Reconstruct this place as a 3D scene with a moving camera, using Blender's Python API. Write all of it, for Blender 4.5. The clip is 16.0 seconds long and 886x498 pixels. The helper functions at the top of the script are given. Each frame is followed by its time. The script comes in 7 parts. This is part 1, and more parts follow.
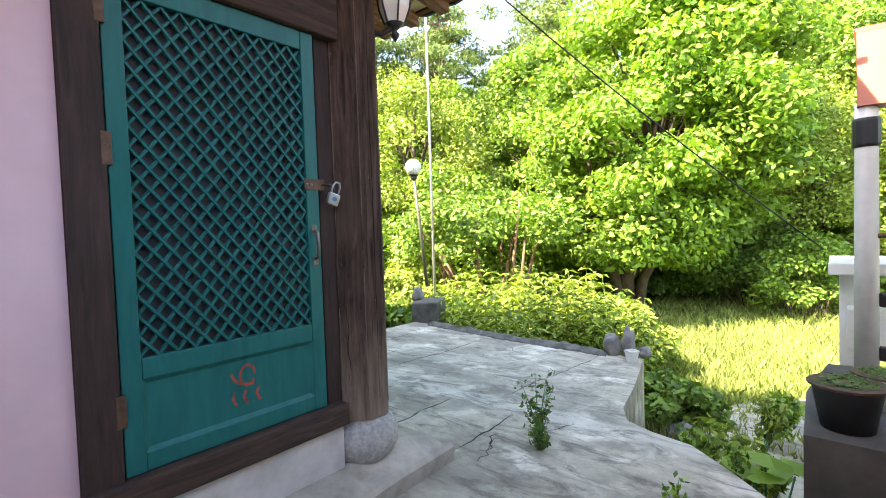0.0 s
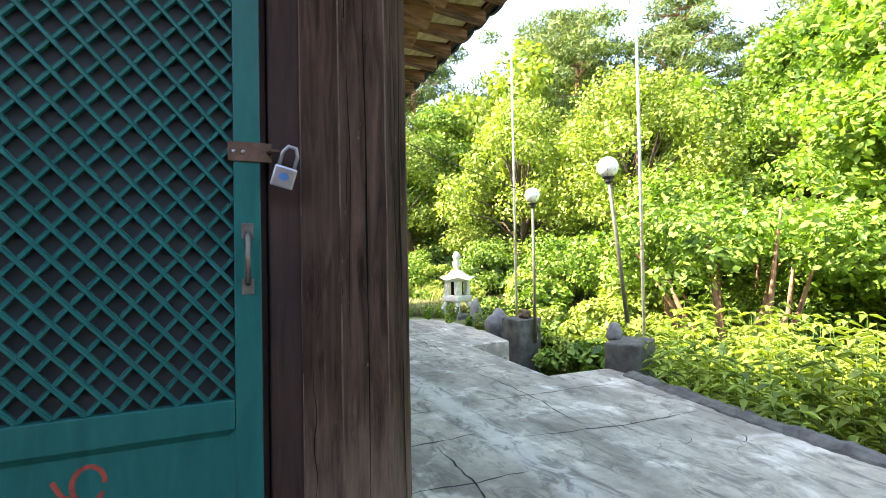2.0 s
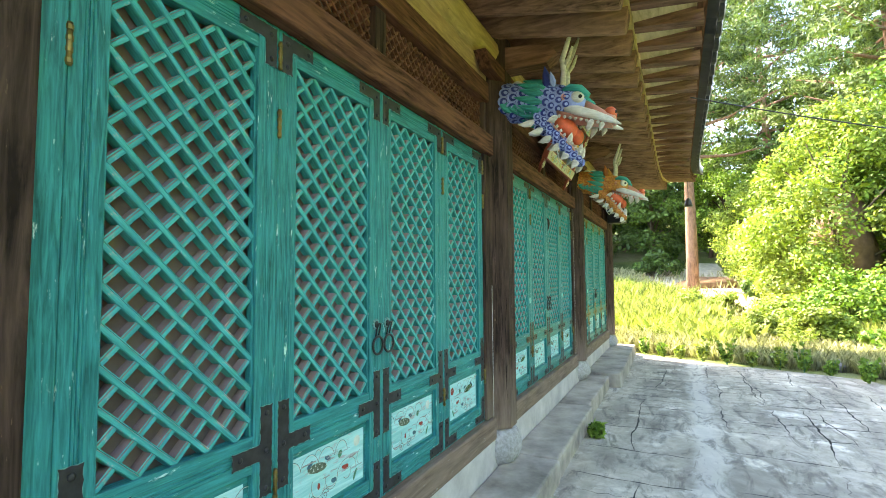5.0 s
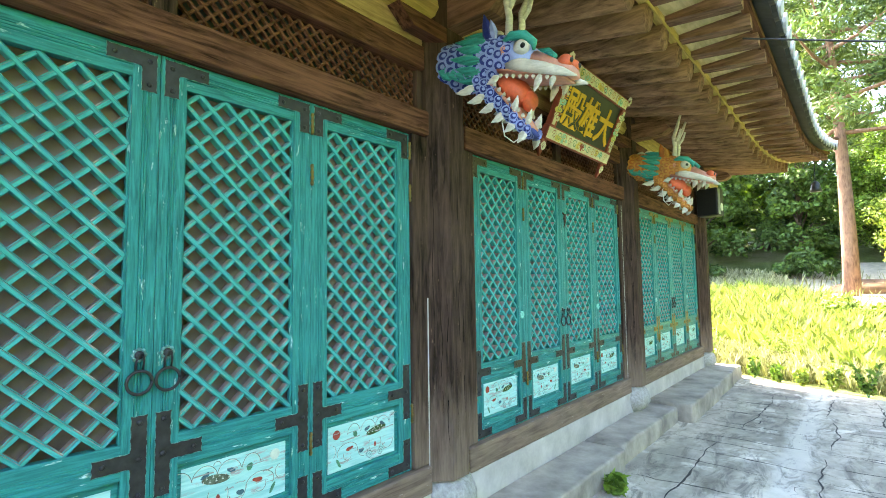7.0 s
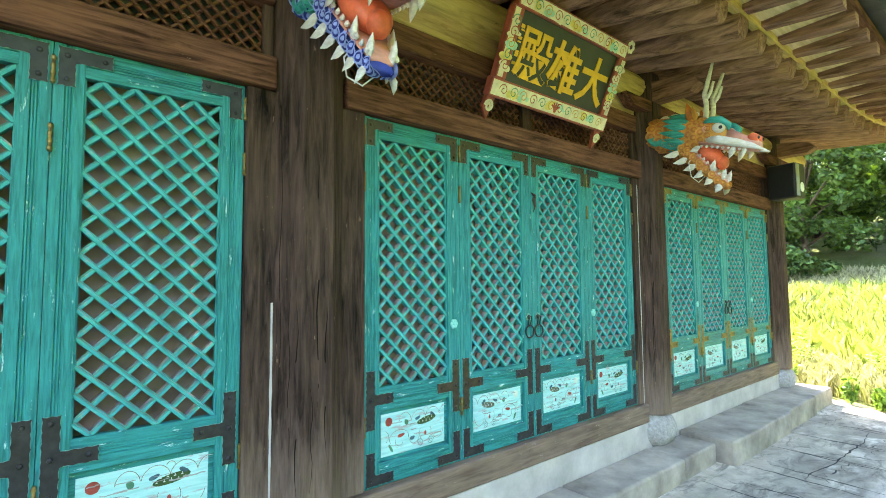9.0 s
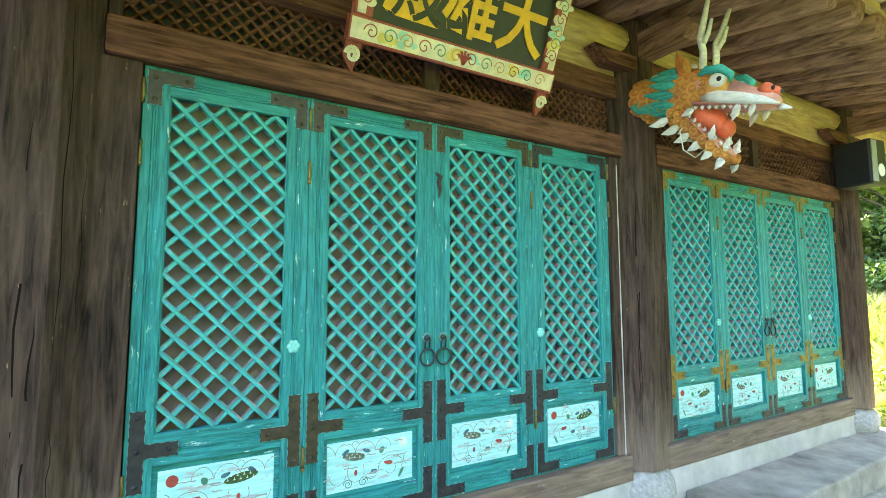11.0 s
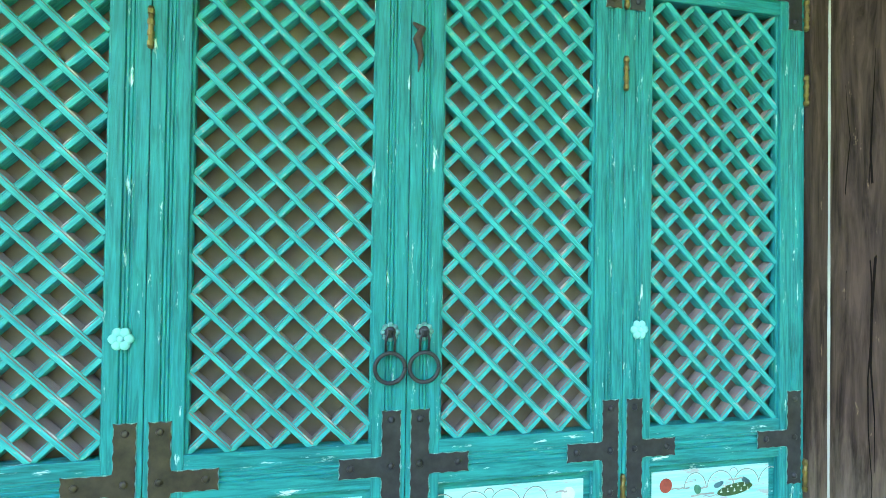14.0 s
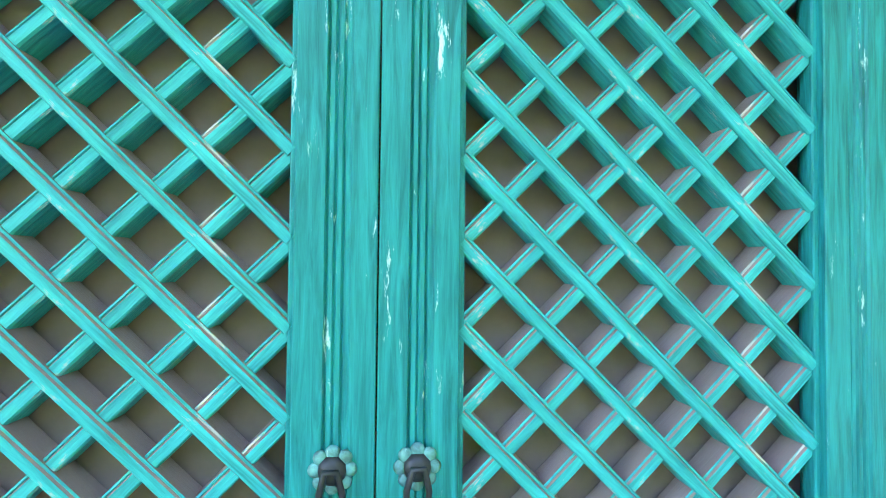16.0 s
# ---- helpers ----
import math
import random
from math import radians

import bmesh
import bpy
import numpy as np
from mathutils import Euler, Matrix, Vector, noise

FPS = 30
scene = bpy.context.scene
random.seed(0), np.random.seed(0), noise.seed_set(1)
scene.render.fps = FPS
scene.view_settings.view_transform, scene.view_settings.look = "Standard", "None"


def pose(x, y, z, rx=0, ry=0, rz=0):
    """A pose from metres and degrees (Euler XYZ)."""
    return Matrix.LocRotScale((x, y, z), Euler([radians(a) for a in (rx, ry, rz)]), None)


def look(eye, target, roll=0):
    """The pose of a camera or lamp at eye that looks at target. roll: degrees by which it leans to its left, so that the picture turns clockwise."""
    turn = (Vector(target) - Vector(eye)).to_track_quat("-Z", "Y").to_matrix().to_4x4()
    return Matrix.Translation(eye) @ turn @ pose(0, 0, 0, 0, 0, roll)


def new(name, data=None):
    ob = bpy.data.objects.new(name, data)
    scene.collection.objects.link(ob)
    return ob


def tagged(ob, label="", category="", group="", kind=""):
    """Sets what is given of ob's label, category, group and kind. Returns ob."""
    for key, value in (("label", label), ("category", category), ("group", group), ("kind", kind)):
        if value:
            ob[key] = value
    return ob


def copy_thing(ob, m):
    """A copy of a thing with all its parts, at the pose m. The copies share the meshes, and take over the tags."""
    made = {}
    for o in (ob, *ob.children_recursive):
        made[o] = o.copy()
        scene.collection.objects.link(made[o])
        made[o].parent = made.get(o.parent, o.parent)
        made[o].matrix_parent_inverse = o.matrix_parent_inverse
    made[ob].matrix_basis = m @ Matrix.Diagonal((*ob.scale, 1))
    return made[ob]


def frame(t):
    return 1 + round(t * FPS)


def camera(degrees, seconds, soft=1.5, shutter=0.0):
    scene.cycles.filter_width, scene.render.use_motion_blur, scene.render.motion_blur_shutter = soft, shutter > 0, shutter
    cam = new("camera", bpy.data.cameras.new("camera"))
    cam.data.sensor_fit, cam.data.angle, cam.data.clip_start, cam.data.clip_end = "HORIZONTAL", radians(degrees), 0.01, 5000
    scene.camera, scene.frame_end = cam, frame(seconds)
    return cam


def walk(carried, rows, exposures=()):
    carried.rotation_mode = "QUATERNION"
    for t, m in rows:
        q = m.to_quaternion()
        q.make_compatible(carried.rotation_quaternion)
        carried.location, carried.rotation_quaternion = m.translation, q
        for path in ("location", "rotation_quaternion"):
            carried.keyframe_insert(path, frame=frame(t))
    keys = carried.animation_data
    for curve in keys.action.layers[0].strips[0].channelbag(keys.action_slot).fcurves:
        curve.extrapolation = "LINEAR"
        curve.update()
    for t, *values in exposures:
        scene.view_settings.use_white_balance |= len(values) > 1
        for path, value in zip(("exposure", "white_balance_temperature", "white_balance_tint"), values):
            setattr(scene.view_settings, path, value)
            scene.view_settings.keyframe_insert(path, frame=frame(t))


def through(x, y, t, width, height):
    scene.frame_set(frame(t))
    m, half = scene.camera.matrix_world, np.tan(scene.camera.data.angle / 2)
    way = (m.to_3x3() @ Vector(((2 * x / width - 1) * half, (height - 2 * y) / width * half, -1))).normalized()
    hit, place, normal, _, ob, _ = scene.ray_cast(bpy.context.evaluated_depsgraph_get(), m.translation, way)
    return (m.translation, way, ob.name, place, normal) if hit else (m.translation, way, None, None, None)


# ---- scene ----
cam = camera(84.9, 16.0, 1.0)
PATH = [
    (0, (-1.819, -1.562, 1.392), (-0.27, -0.298, 1.318), -1.9),
    (0.5, (-1.473, -1.425, 1.366), (-0.15, 0.075, 1.333), -1.9),
    (1, (-1.08, -1.296, 1.367), (0.054, 0.352, 1.37), -1.9),
    (1.5, (-0.716, -1.203, 1.363), (0.235, 0.555, 1.389), -1.5),
    (2, (-0.392, -1.011, 1.332), (0.399, 0.825, 1.373), -1.1),
    (2.5, (-0.083, -0.845, 1.328), (0.53, 1.059, 1.375), -0.6),
    (3, (0.27, -0.673, 1.331), (0.65, 1.289, 1.397), -0.7),
    (3.5, (0.538, -0.333, 1.35), (0.595, 1.663, 1.47), -0.7),
    (4, (0.792, -0.137, 1.423), (0.455, 1.83, 1.552), -0.5),
    (4.2, (0.896, -0.056, 1.458), (0.41, 1.88, 1.584), -0.4),
    (6.3, (1.677, 1.168, 1.479), (0.514, 2.788, 1.635), -1.0),
    (6.5, (1.757, 1.278, 1.48), (0.549, 2.864, 1.642), -1.0),
    (7, (1.894, 1.608, 1.501), (0.597, 3.123, 1.643), -0.8),
    (7.5, (2.012, 1.912, 1.505), (0.646, 3.365, 1.646), -0.8),
    (8, (2.043, 2.262, 1.501), (0.603, 3.642, 1.648), -0.6),
    (8.5, (2.08, 2.576, 1.501), (0.58, 3.893, 1.634), -0.6),
    (9, (2.114, 2.908, 1.505), (0.565, 4.166, 1.639), -0.5),
    (9.5, (2.056, 3.256, 1.497), (0.46, 4.453, 1.637), -0.4),
    (10, (2.046, 3.544, 1.493), (0.415, 4.69, 1.661), -0.3),
    (10.2, (2.067, 3.677, 1.491), (0.426, 4.806, 1.669), -0.3),
    (12.3, (2.101, 4.83, 1.477), (0.231, 5.535, 1.561), 0.6),
    (12.5, (2.006, 4.889, 1.463), (0.119, 5.55, 1.527), 0.7),
    (13, (1.762, 5.0, 1.484), (-0.157, 5.564, 1.517), 0.7),
    (13.5, (1.516, 5.11, 1.457), (-0.424, 5.597, 1.485), 0.8),
    (14, (1.277, 5.214, 1.472), (-0.684, 5.608, 1.5), 0.8),
    (14.5, (0.981, 5.227, 1.488), (-0.991, 5.556, 1.532), 0.9),
    (15, (0.789, 5.299, 1.476), (-1.192, 5.574, 1.508), 1.1),
    (15.5, (0.641, 5.392, 1.482), (-1.344, 5.633, 1.541), 1.0),
    (16, (0.531, 5.386, 1.492), (-1.455, 5.617, 1.543), 0.6),
]
walk(cam, [(t, look(eye, target, roll)) for t, eye, target, roll in PATH], [(0, 3.1, 7800, 14), (2, 3.05, 7800, 14), (4, 3.3, 7700, 14), (7, 3.8, 7050, 15), (10, 3.98, 7000, 16), (12.5, 4.27, 6600, 14), (14, 4.36, 6500, 11), (15, 4.40, 6350, 12), (16, 4.42, 6200, 15)])

# ---- light ----
world = bpy.data.worlds.new("sky")
scene.world = world
world.use_nodes = True
wn = world.node_tree.nodes
sky = wn.new("ShaderNodeTexSky")
sky.sky_type, sky.sun_disc = "NISHITA", False
SUN_DIR = Vector((-0.72, 0.30, 0.80)).normalized()
sky.sun_elevation = math.asin(SUN_DIR.z)
sky.sun_rotation = math.atan2(SUN_DIR.x, SUN_DIR.y)
world.node_tree.links.new(sky.outputs[0], wn["Background"].inputs[0])
wn["Background"].inputs[1].default_value = 0.15
sun_data = bpy.data.lights.new("sun", "SUN")
sun_data.energy, sun_data.angle, sun_data.color = 3.4, radians(0.6), (1.0, 0.94, 0.84)
sun = new("sun", sun_data)
sun.matrix_world = look(SUN_DIR * 40, (0, 0, 0))


# ---- materials ----
def nodes_of(name, rough=0.6, metal=0.0):
    m = bpy.data.materials.new(name)
    m.use_nodes = True
    t = m.node_tree
    b = t.nodes["Principled BSDF"]
    b.inputs["Roughness"].default_value = rough
    b.inputs["Metallic"].default_value = metal
    return m, t, b


def ramp(t, fac, stops):
    r = t.nodes.new("ShaderNodeValToRGB")
    e = r.color_ramp.elements
    while len(e) < len(stops):
        e.new(0.5)
    for el, (p, c) in zip(e, stops):
        el.position, el.color = p, (*c, 1)
    t.links.new(fac, r.inputs[0])
    return r.outputs[0]


def coords(t, scale=(1, 1, 1), space="Object"):
    tc = t.nodes.new("ShaderNodeTexCoord")
    mp = t.nodes.new("ShaderNodeMapping")
    mp.inputs["Scale"].default_value = scale
    if space == "World":
        g = t.nodes.new("ShaderNodeNewGeometry")
        t.links.new(g.outputs["Position"], mp.inputs[0])
    else:
        t.links.new(tc.outputs[space], mp.inputs[0])
    return mp.outputs[0]


def tex(t, vec, scale, detail=5, rough=0.6, distort=0.0):
    n = t.nodes.new("ShaderNodeTexNoise")
    n.inputs["Scale"].default_value, n.inputs["Detail"].default_value = scale, detail
    n.inputs["Roughness"].default_value, n.inputs["Distortion"].default_value = rough, distort
    t.links.new(vec, n.inputs["Vector"])
    return n.outputs["Fac"]


def mix(t, fac, a, b, mode="MIX"):
    n = t.nodes.new("ShaderNodeMix")
    n.data_type, n.blend_type = "RGBA", mode
    for sock, v in ((n.inputs[0], fac), (n.inputs[6], a), (n.inputs[7], b)):
        if isinstance(v, (int, float)):
            sock.default_value = v
        elif isinstance(v, tuple):
            sock.default_value = (*v, 1)
        else:
            t.links.new(v, sock)
    return n.outputs[2]


def bump(t, b, height, strength=0.3, distance=0.01):
    n = t.nodes.new("ShaderNodeBump")
    n.inputs["Strength"].default_value, n.inputs["Distance"].default_value = strength, distance
    t.links.new(height, n.inputs["Height"])
    t.links.new(n.outputs[0], b.inputs["Normal"])


def grainy(name, dark, light, rough=0.75, axis=2, stretch=14, scale=5.0, worn=None, wear=0.66, space="World", bumpy=0.35):
    """Painted or bare wood: grain drawn out along an axis, with blotches and worn spots."""
    m, t, b = nodes_of(name, rough)
    s = [stretch, stretch, stretch]
    s[axis] = 1.0
    v = coords(t, tuple(s), space)
    grain = tex(t, v, scale, 8, 0.65, 0.6)
    col = ramp(t, grain, [(0.36, dark), (0.66, light)])
    blot = tex(t, coords(t, (1, 1, 1), space), 2.3, 4)
    col = mix(t, ramp(t, blot, [(0.35, (0, 0, 0)), (0.7, (1, 1, 1))]), col, mix(t, 0.5, col, light), "MIX")
    if worn:
        s2 = [6, 6, 6]
        s2[axis] = 1.2
        w = tex(t, coords(t, tuple(s2), space), 7.0, 9, 0.72)
        col = mix(t, ramp(t, w, [(wear, (0, 0, 0)), (wear + 0.05, (1, 1, 1))]), col, worn)
    t.links.new(col, b.inputs["Base Color"])
    bump(t, b, grain, bumpy, 0.004)
    return m


def plain(name, colour, rough=0.6, metal=0.0, spread=0.25, scale=9.0, space="Object", bumpy=0.15):
    m, t, b = nodes_of(name, rough, metal)
    n = tex(t, coords(t, (1, 1, 1), space), scale, 7, 0.65)
    lo = tuple(c * (1 - spread) for c in colour)
    hi = tuple(min(1, c * (1 + spread)) for c in colour)
    col = ramp(t, n, [(0.3, lo), (0.7, hi)])
    t.links.new(col, b.inputs["Base Color"])
    bump(t, b, n, bumpy, 0.004)
    return m


def leafy(name, dark, light, through=0.32):
    m, t, b = nodes_of(name, 0.6)
    g = t.nodes.new("ShaderNodeNewGeometry")
    col = ramp(t, g.outputs["Random Per Island"], [(0.0, dark), (0.55, light), (1.0, tuple(c * 1.35 for c in light))])
    big = tex(t, coords(t, (1, 1, 1), "World"), 0.5, 3)
    col = mix(t, ramp(t, big, [(0.35, (0.6, 0.6, 0.6)), (0.65, (1, 1, 1))]), (0, 0, 0), col)
    t.links.new(col, b.inputs["Base Color"])
    tr = t.nodes.new("ShaderNodeBsdfTranslucent")
    t.links.new(mix(t, 1.0, col, (0.95, 1.0, 0.45), "MULTIPLY"), tr.inputs[0])
    ms = t.nodes.new("ShaderNodeMixShader")
    ms.inputs[0].default_value = through
    t.links.new(b.outputs[0], ms.inputs[1])
    t.links.new(tr.outputs[0], ms.inputs[2])
    t.links.new(ms.outputs[0], t.nodes["Material Output"].inputs[0])
    return m


TEAL = grainy("teal paint", (0.005, 0.100, 0.100), (0.026, 0.315, 0.311), 0.38, 2, 14, 7, (0.60, 0.82, 0.79), 0.615)
TEAL_H = grainy("teal paint across", (0.005, 0.100, 0.100), (0.026, 0.315, 0.311), 0.38, 1, 14, 7, (0.60, 0.82, 0.79), 0.615)
def dusty(m, colour, amount):
    """Pale dust lying on faces that look up."""
    t = m.node_tree
    b = t.nodes["Principled BSDF"]
    col = b.inputs["Base Color"].links[0].from_socket
    g = t.nodes.new("ShaderNodeNewGeometry")
    sp = t.nodes.new("ShaderNodeSeparateXYZ")
    t.links.new(g.outputs["True Normal"], sp.inputs[0])
    f = ramp(t, sp.outputs[2], [(0.35, (0, 0, 0)), (0.6, (amount, amount, amount))])
    t.links.new(mix(t, f, col, colour), b.inputs["Base Color"])
    return m


TEAL_SLAT = grainy("lattice paint", (0.014, 0.175, 0.172), (0.052, 0.475, 0.46), 0.45, 0, 12, 9, (0.46, 0.42, 0.38), 0.60, "Object", 0.5)
dusty(TEAL_SLAT, (0.31, 0.20, 0.185), 0.95)
GREEN_DOOR = grainy("dark green paint", (0.0035, 0.098, 0.092), (0.0065, 0.135, 0.125), 0.36, 2, 5, 4, (0.10, 0.17, 0.15), 0.715, bumpy=0.12)
PANEL = grainy("pale turquoise paint", (0.20, 0.55, 0.54), (0.46, 0.80, 0.78), 0.6, 1, 14, 4, (0.42, 0.41, 0.41), 0.565)
SCREEN = plain("brown paper screen", (0.25, 0.175, 0.17), 0.9, 0, 0.35, 2.2)
MESH = plain("fly screen", (0.030, 0.036, 0.040), 0.55, 0, 0.3, 3.0)
WOOD = grainy("dark stained timber", (0.006, 0.0038, 0.0031), (0.100, 0.061, 0.046), 0.8, 2, 11, 3.2, (0.26, 0.165, 0.105), 0.645, bumpy=0.7)
def weather_foot(m, colour, z0, z1):
    """Timber bleached grey by rain splash near the ground."""
    t = m.node_tree
    b = t.nodes["Principled BSDF"]
    col = b.inputs["Base Color"].links[0].from_socket
    g = t.nodes.new("ShaderNodeNewGeometry")
    sp = t.nodes.new("ShaderNodeSeparateXYZ")
    t.links.new(g.outputs["Position"], sp.inputs[0])
    add = t.nodes.new("ShaderNodeMath")
    add.operation = "MULTIPLY_ADD"
    add.inputs[1].default_value = 1.1
    t.links.new(tex(t, coords(t, (14, 14, 1.6), "World"), 2.0, 7, 0.7), add.inputs[0])
    t.links.new(sp.outputs[2], add.inputs[2])
    mr = t.nodes.new("ShaderNodeMapRange")
    mr.inputs[1].default_value, mr.inputs[2].default_value, mr.inputs[3].default_value, mr.inputs[4].default_value = z0, z1, 0.85, 0.0
    t.links.new(add.outputs[0], mr.inputs[0])
    grain = tex(t, coords(t, (30, 30, 1.5), "World"), 3.0, 8, 0.7)
    t.links.new(mix(t, mr.outputs[0], col, mix(t, grain, tuple(c * 0.35 for c in colour), colour)), b.inputs["Base Color"])


weather_foot(WOOD, (0.38, 0.275, 0.21), 0.88, 1.5)
WOOD_Y = grainy("dark stained timber across", (0.016, 0.006, 0.0036), (0.21, 0.092, 0.056), 0.85, 1, 12, 3.4, (0.34, 0.21, 0.145), 0.66)
WOOD_X = grainy("rafter timber", (0.055, 0.027, 0.018), (0.36, 0.20, 0.14), 0.85, 0, 9, 3.4, (0.42, 0.28, 0.20), 0.68)
EAVE_BOARD = grainy("pale ochre eave filling", (0.42, 0.30, 0.15), (0.78, 0.62, 0.38), 0.9, 1, 6, 3.2, (0.28, 0.18, 0.10), 0.68)
OLIVE = grainy("ochre painted beam", (0.22, 0.14, 0.04), (0.62, 0.43, 0.15), 0.7, 1, 10, 3, (0.07, 0.04, 0.02), 0.66)
PLANK = grainy("ochre brown planks", (0.22, 0.125, 0.052), (0.60, 0.40, 0.20), 0.75, 1, 10, 3, (0.05, 0.03, 0.018), 0.68)
SILL_WOOD = grainy("weathered sill timber", (0.10, 0.062, 0.042), (0.27, 0.19, 0.14), 0.85, 1, 12, 3, (0.36, 0.31, 0.27), 0.62)
PLASTER = plain("pink plaster", (0.62, 0.43, 0.455), 0.85, 0, 0.07, 3.0)
PLINTH = plain("pale render", (0.50, 0.47, 0.44), 0.9, 0, 0.25, 4.0, "World", 0.4)
IRON = plain("black iron", (0.030, 0.029, 0.032), 0.45, 0.25, 0.5, 20)
BRONZED = plain("brown-black iron", (0.055, 0.042, 0.026), 0.45, 0.35, 0.45, 20)
BRASS = plain("tarnished brass", (0.22, 0.16, 0.05), 0.45, 0.7, 0.4, 18)
TARNISH = plain("tarnished grey steel", (0.16, 0.155, 0.14), 0.45, 0.6, 0.4, 25)
RUST = plain("brown rusted steel", (0.12, 0.07, 0.045), 0.6, 0.5, 0.4, 25)
STEEL = plain("worn steel", (0.45, 0.47, 0.50), 0.35, 0.8, 0.2, 30)
WHITE = plain("white plastic", (0.75, 0.75, 0.72), 0.4, 0, 0.05, 5)
GRANITE = plain("granite", (0.37, 0.355, 0.33), 0.85, 0, 0.35, 40, "Object", 0.5)
DARKSTONE = plain("mossy concrete", (0.12, 0.115, 0.10), 0.95, 0, 0.55, 6, "World", 0.8)
ROCK = plain("grey field stone", (0.22, 0.21, 0.20), 0.9, 0, 0.4, 8, "Object", 0.6)
TILE = plain("dark roof tile", (0.035, 0.037, 0.042), 0.7, 0, 0.4, 10, "World", 0.4)
TILE_END = plain("pale mortar tile end", (0.40, 0.40, 0.38), 0.9, 0, 0.2, 10)
BLACK = plain("black plastic", (0.012, 0.012, 0.013), 0.5, 0, 0.2, 5)
GLOBE = plain("frosted glass globe", (0.80, 0.78, 0.72), 0.25, 0, 0.05, 5)
GALV = plain("grey-green painted pole", (0.16, 0.15, 0.11), 0.5, 0.4, 0.3, 12)
BARK = grainy("grey-brown bark", (0.04, 0.028, 0.018), (0.14, 0.10, 0.065), 0.95, 2, 5, 4, None, 0.6, "Object", 1.0)
PINEBARK = grainy("red pine bark", (0.12, 0.06, 0.04), (0.36, 0.20, 0.13), 0.95, 2, 4, 4, None, 0.6, "Object", 1.0)
SOIL = plain("brown soil", (0.22, 0.13, 0.075), 0.95, 0, 0.4, 3, "World", 0.6)
LEAF_A = leafy("broad leaf", (0.065, 0.15, 0.018), (0.25, 0.41, 0.06))
LEAF_B = leafy("yellow-green leaf", (0.12, 0.20, 0.025), (0.38, 0.49, 0.09))
LEAF_M = leafy("bright maple leaf", (0.10, 0.21, 0.025), (0.31, 0.50, 0.07), 0.42)
LEAF_C = leafy("deep green leaf", (0.05, 0.11, 0.025), (0.15, 0.26, 0.06), 0.35)
LEAF_P = leafy("pine needles", (0.06, 0.11, 0.03), (0.19, 0.27, 0.07), 0.2)
STRAW = leafy("yellow grass blades", (0.17, 0.19, 0.07), (0.50, 0.49, 0.29), 0.34)
BLADE = leafy("green grass blades", (0.13, 0.19, 0.04), (0.40, 0.46, 0.13), 0.38)
GAP = plain("dark gap in the wood", (0.010, 0.006, 0.005), 1.0, 0, 0.2)
for _m in (WOOD, WOOD_Y, WOOD_X, EAVE_BOARD, GAP):
    _m.node_tree.nodes["Principled BSDF"].inputs["Specular IOR Level"].default_value = 0.12
# reddish stained copy of the timber, with the side wall's shade in its colour
WOOD_SHADED = grainy("red stained jamb timber darkened for shade", (0.005, 0.0022, 0.0018), (0.048, 0.024, 0.018), 0.8, 2, 10, 3.0, (0.14, 0.09, 0.07), 0.68)
WOOD_S = grainy("dark stained timber of the side wall", (0.008, 0.004, 0.003), (0.075, 0.040, 0.029), 0.85, 0, 10, 3.0, (0.26, 0.16, 0.10), 0.68)
for _m in (TEAL, TEAL_H, TEAL_SLAT, GREEN_DOOR, MESH):
    _m.node_tree.nodes["Principled BSDF"].inputs["Specular IOR Level"].default_value = 0.24


def ground_mat():
    m, t, b = nodes_of("meadow soil", 0.95)
    v = coords(t, (1, 1, 1), "World")
    col = ramp(t, tex(t, v, 0.35, 6), [(0.3, (0.10, 0.14, 0.025)), (0.5, (0.22, 0.27, 0.06)), (0.72, (0.42, 0.38, 0.20))])
    fine = tex(t, v, 14, 8, 0.7)
    col = mix(t, ramp(t, fine, [(0.3, (0.45, 0.45, 0.45)), (0.7, (1, 1, 1))]), (0.03, 0.05, 0.01), col)
    t.links.new(col, b.inputs["Base Color"])
    bump(t, b, fine, 0.8, 0.05)
    return m


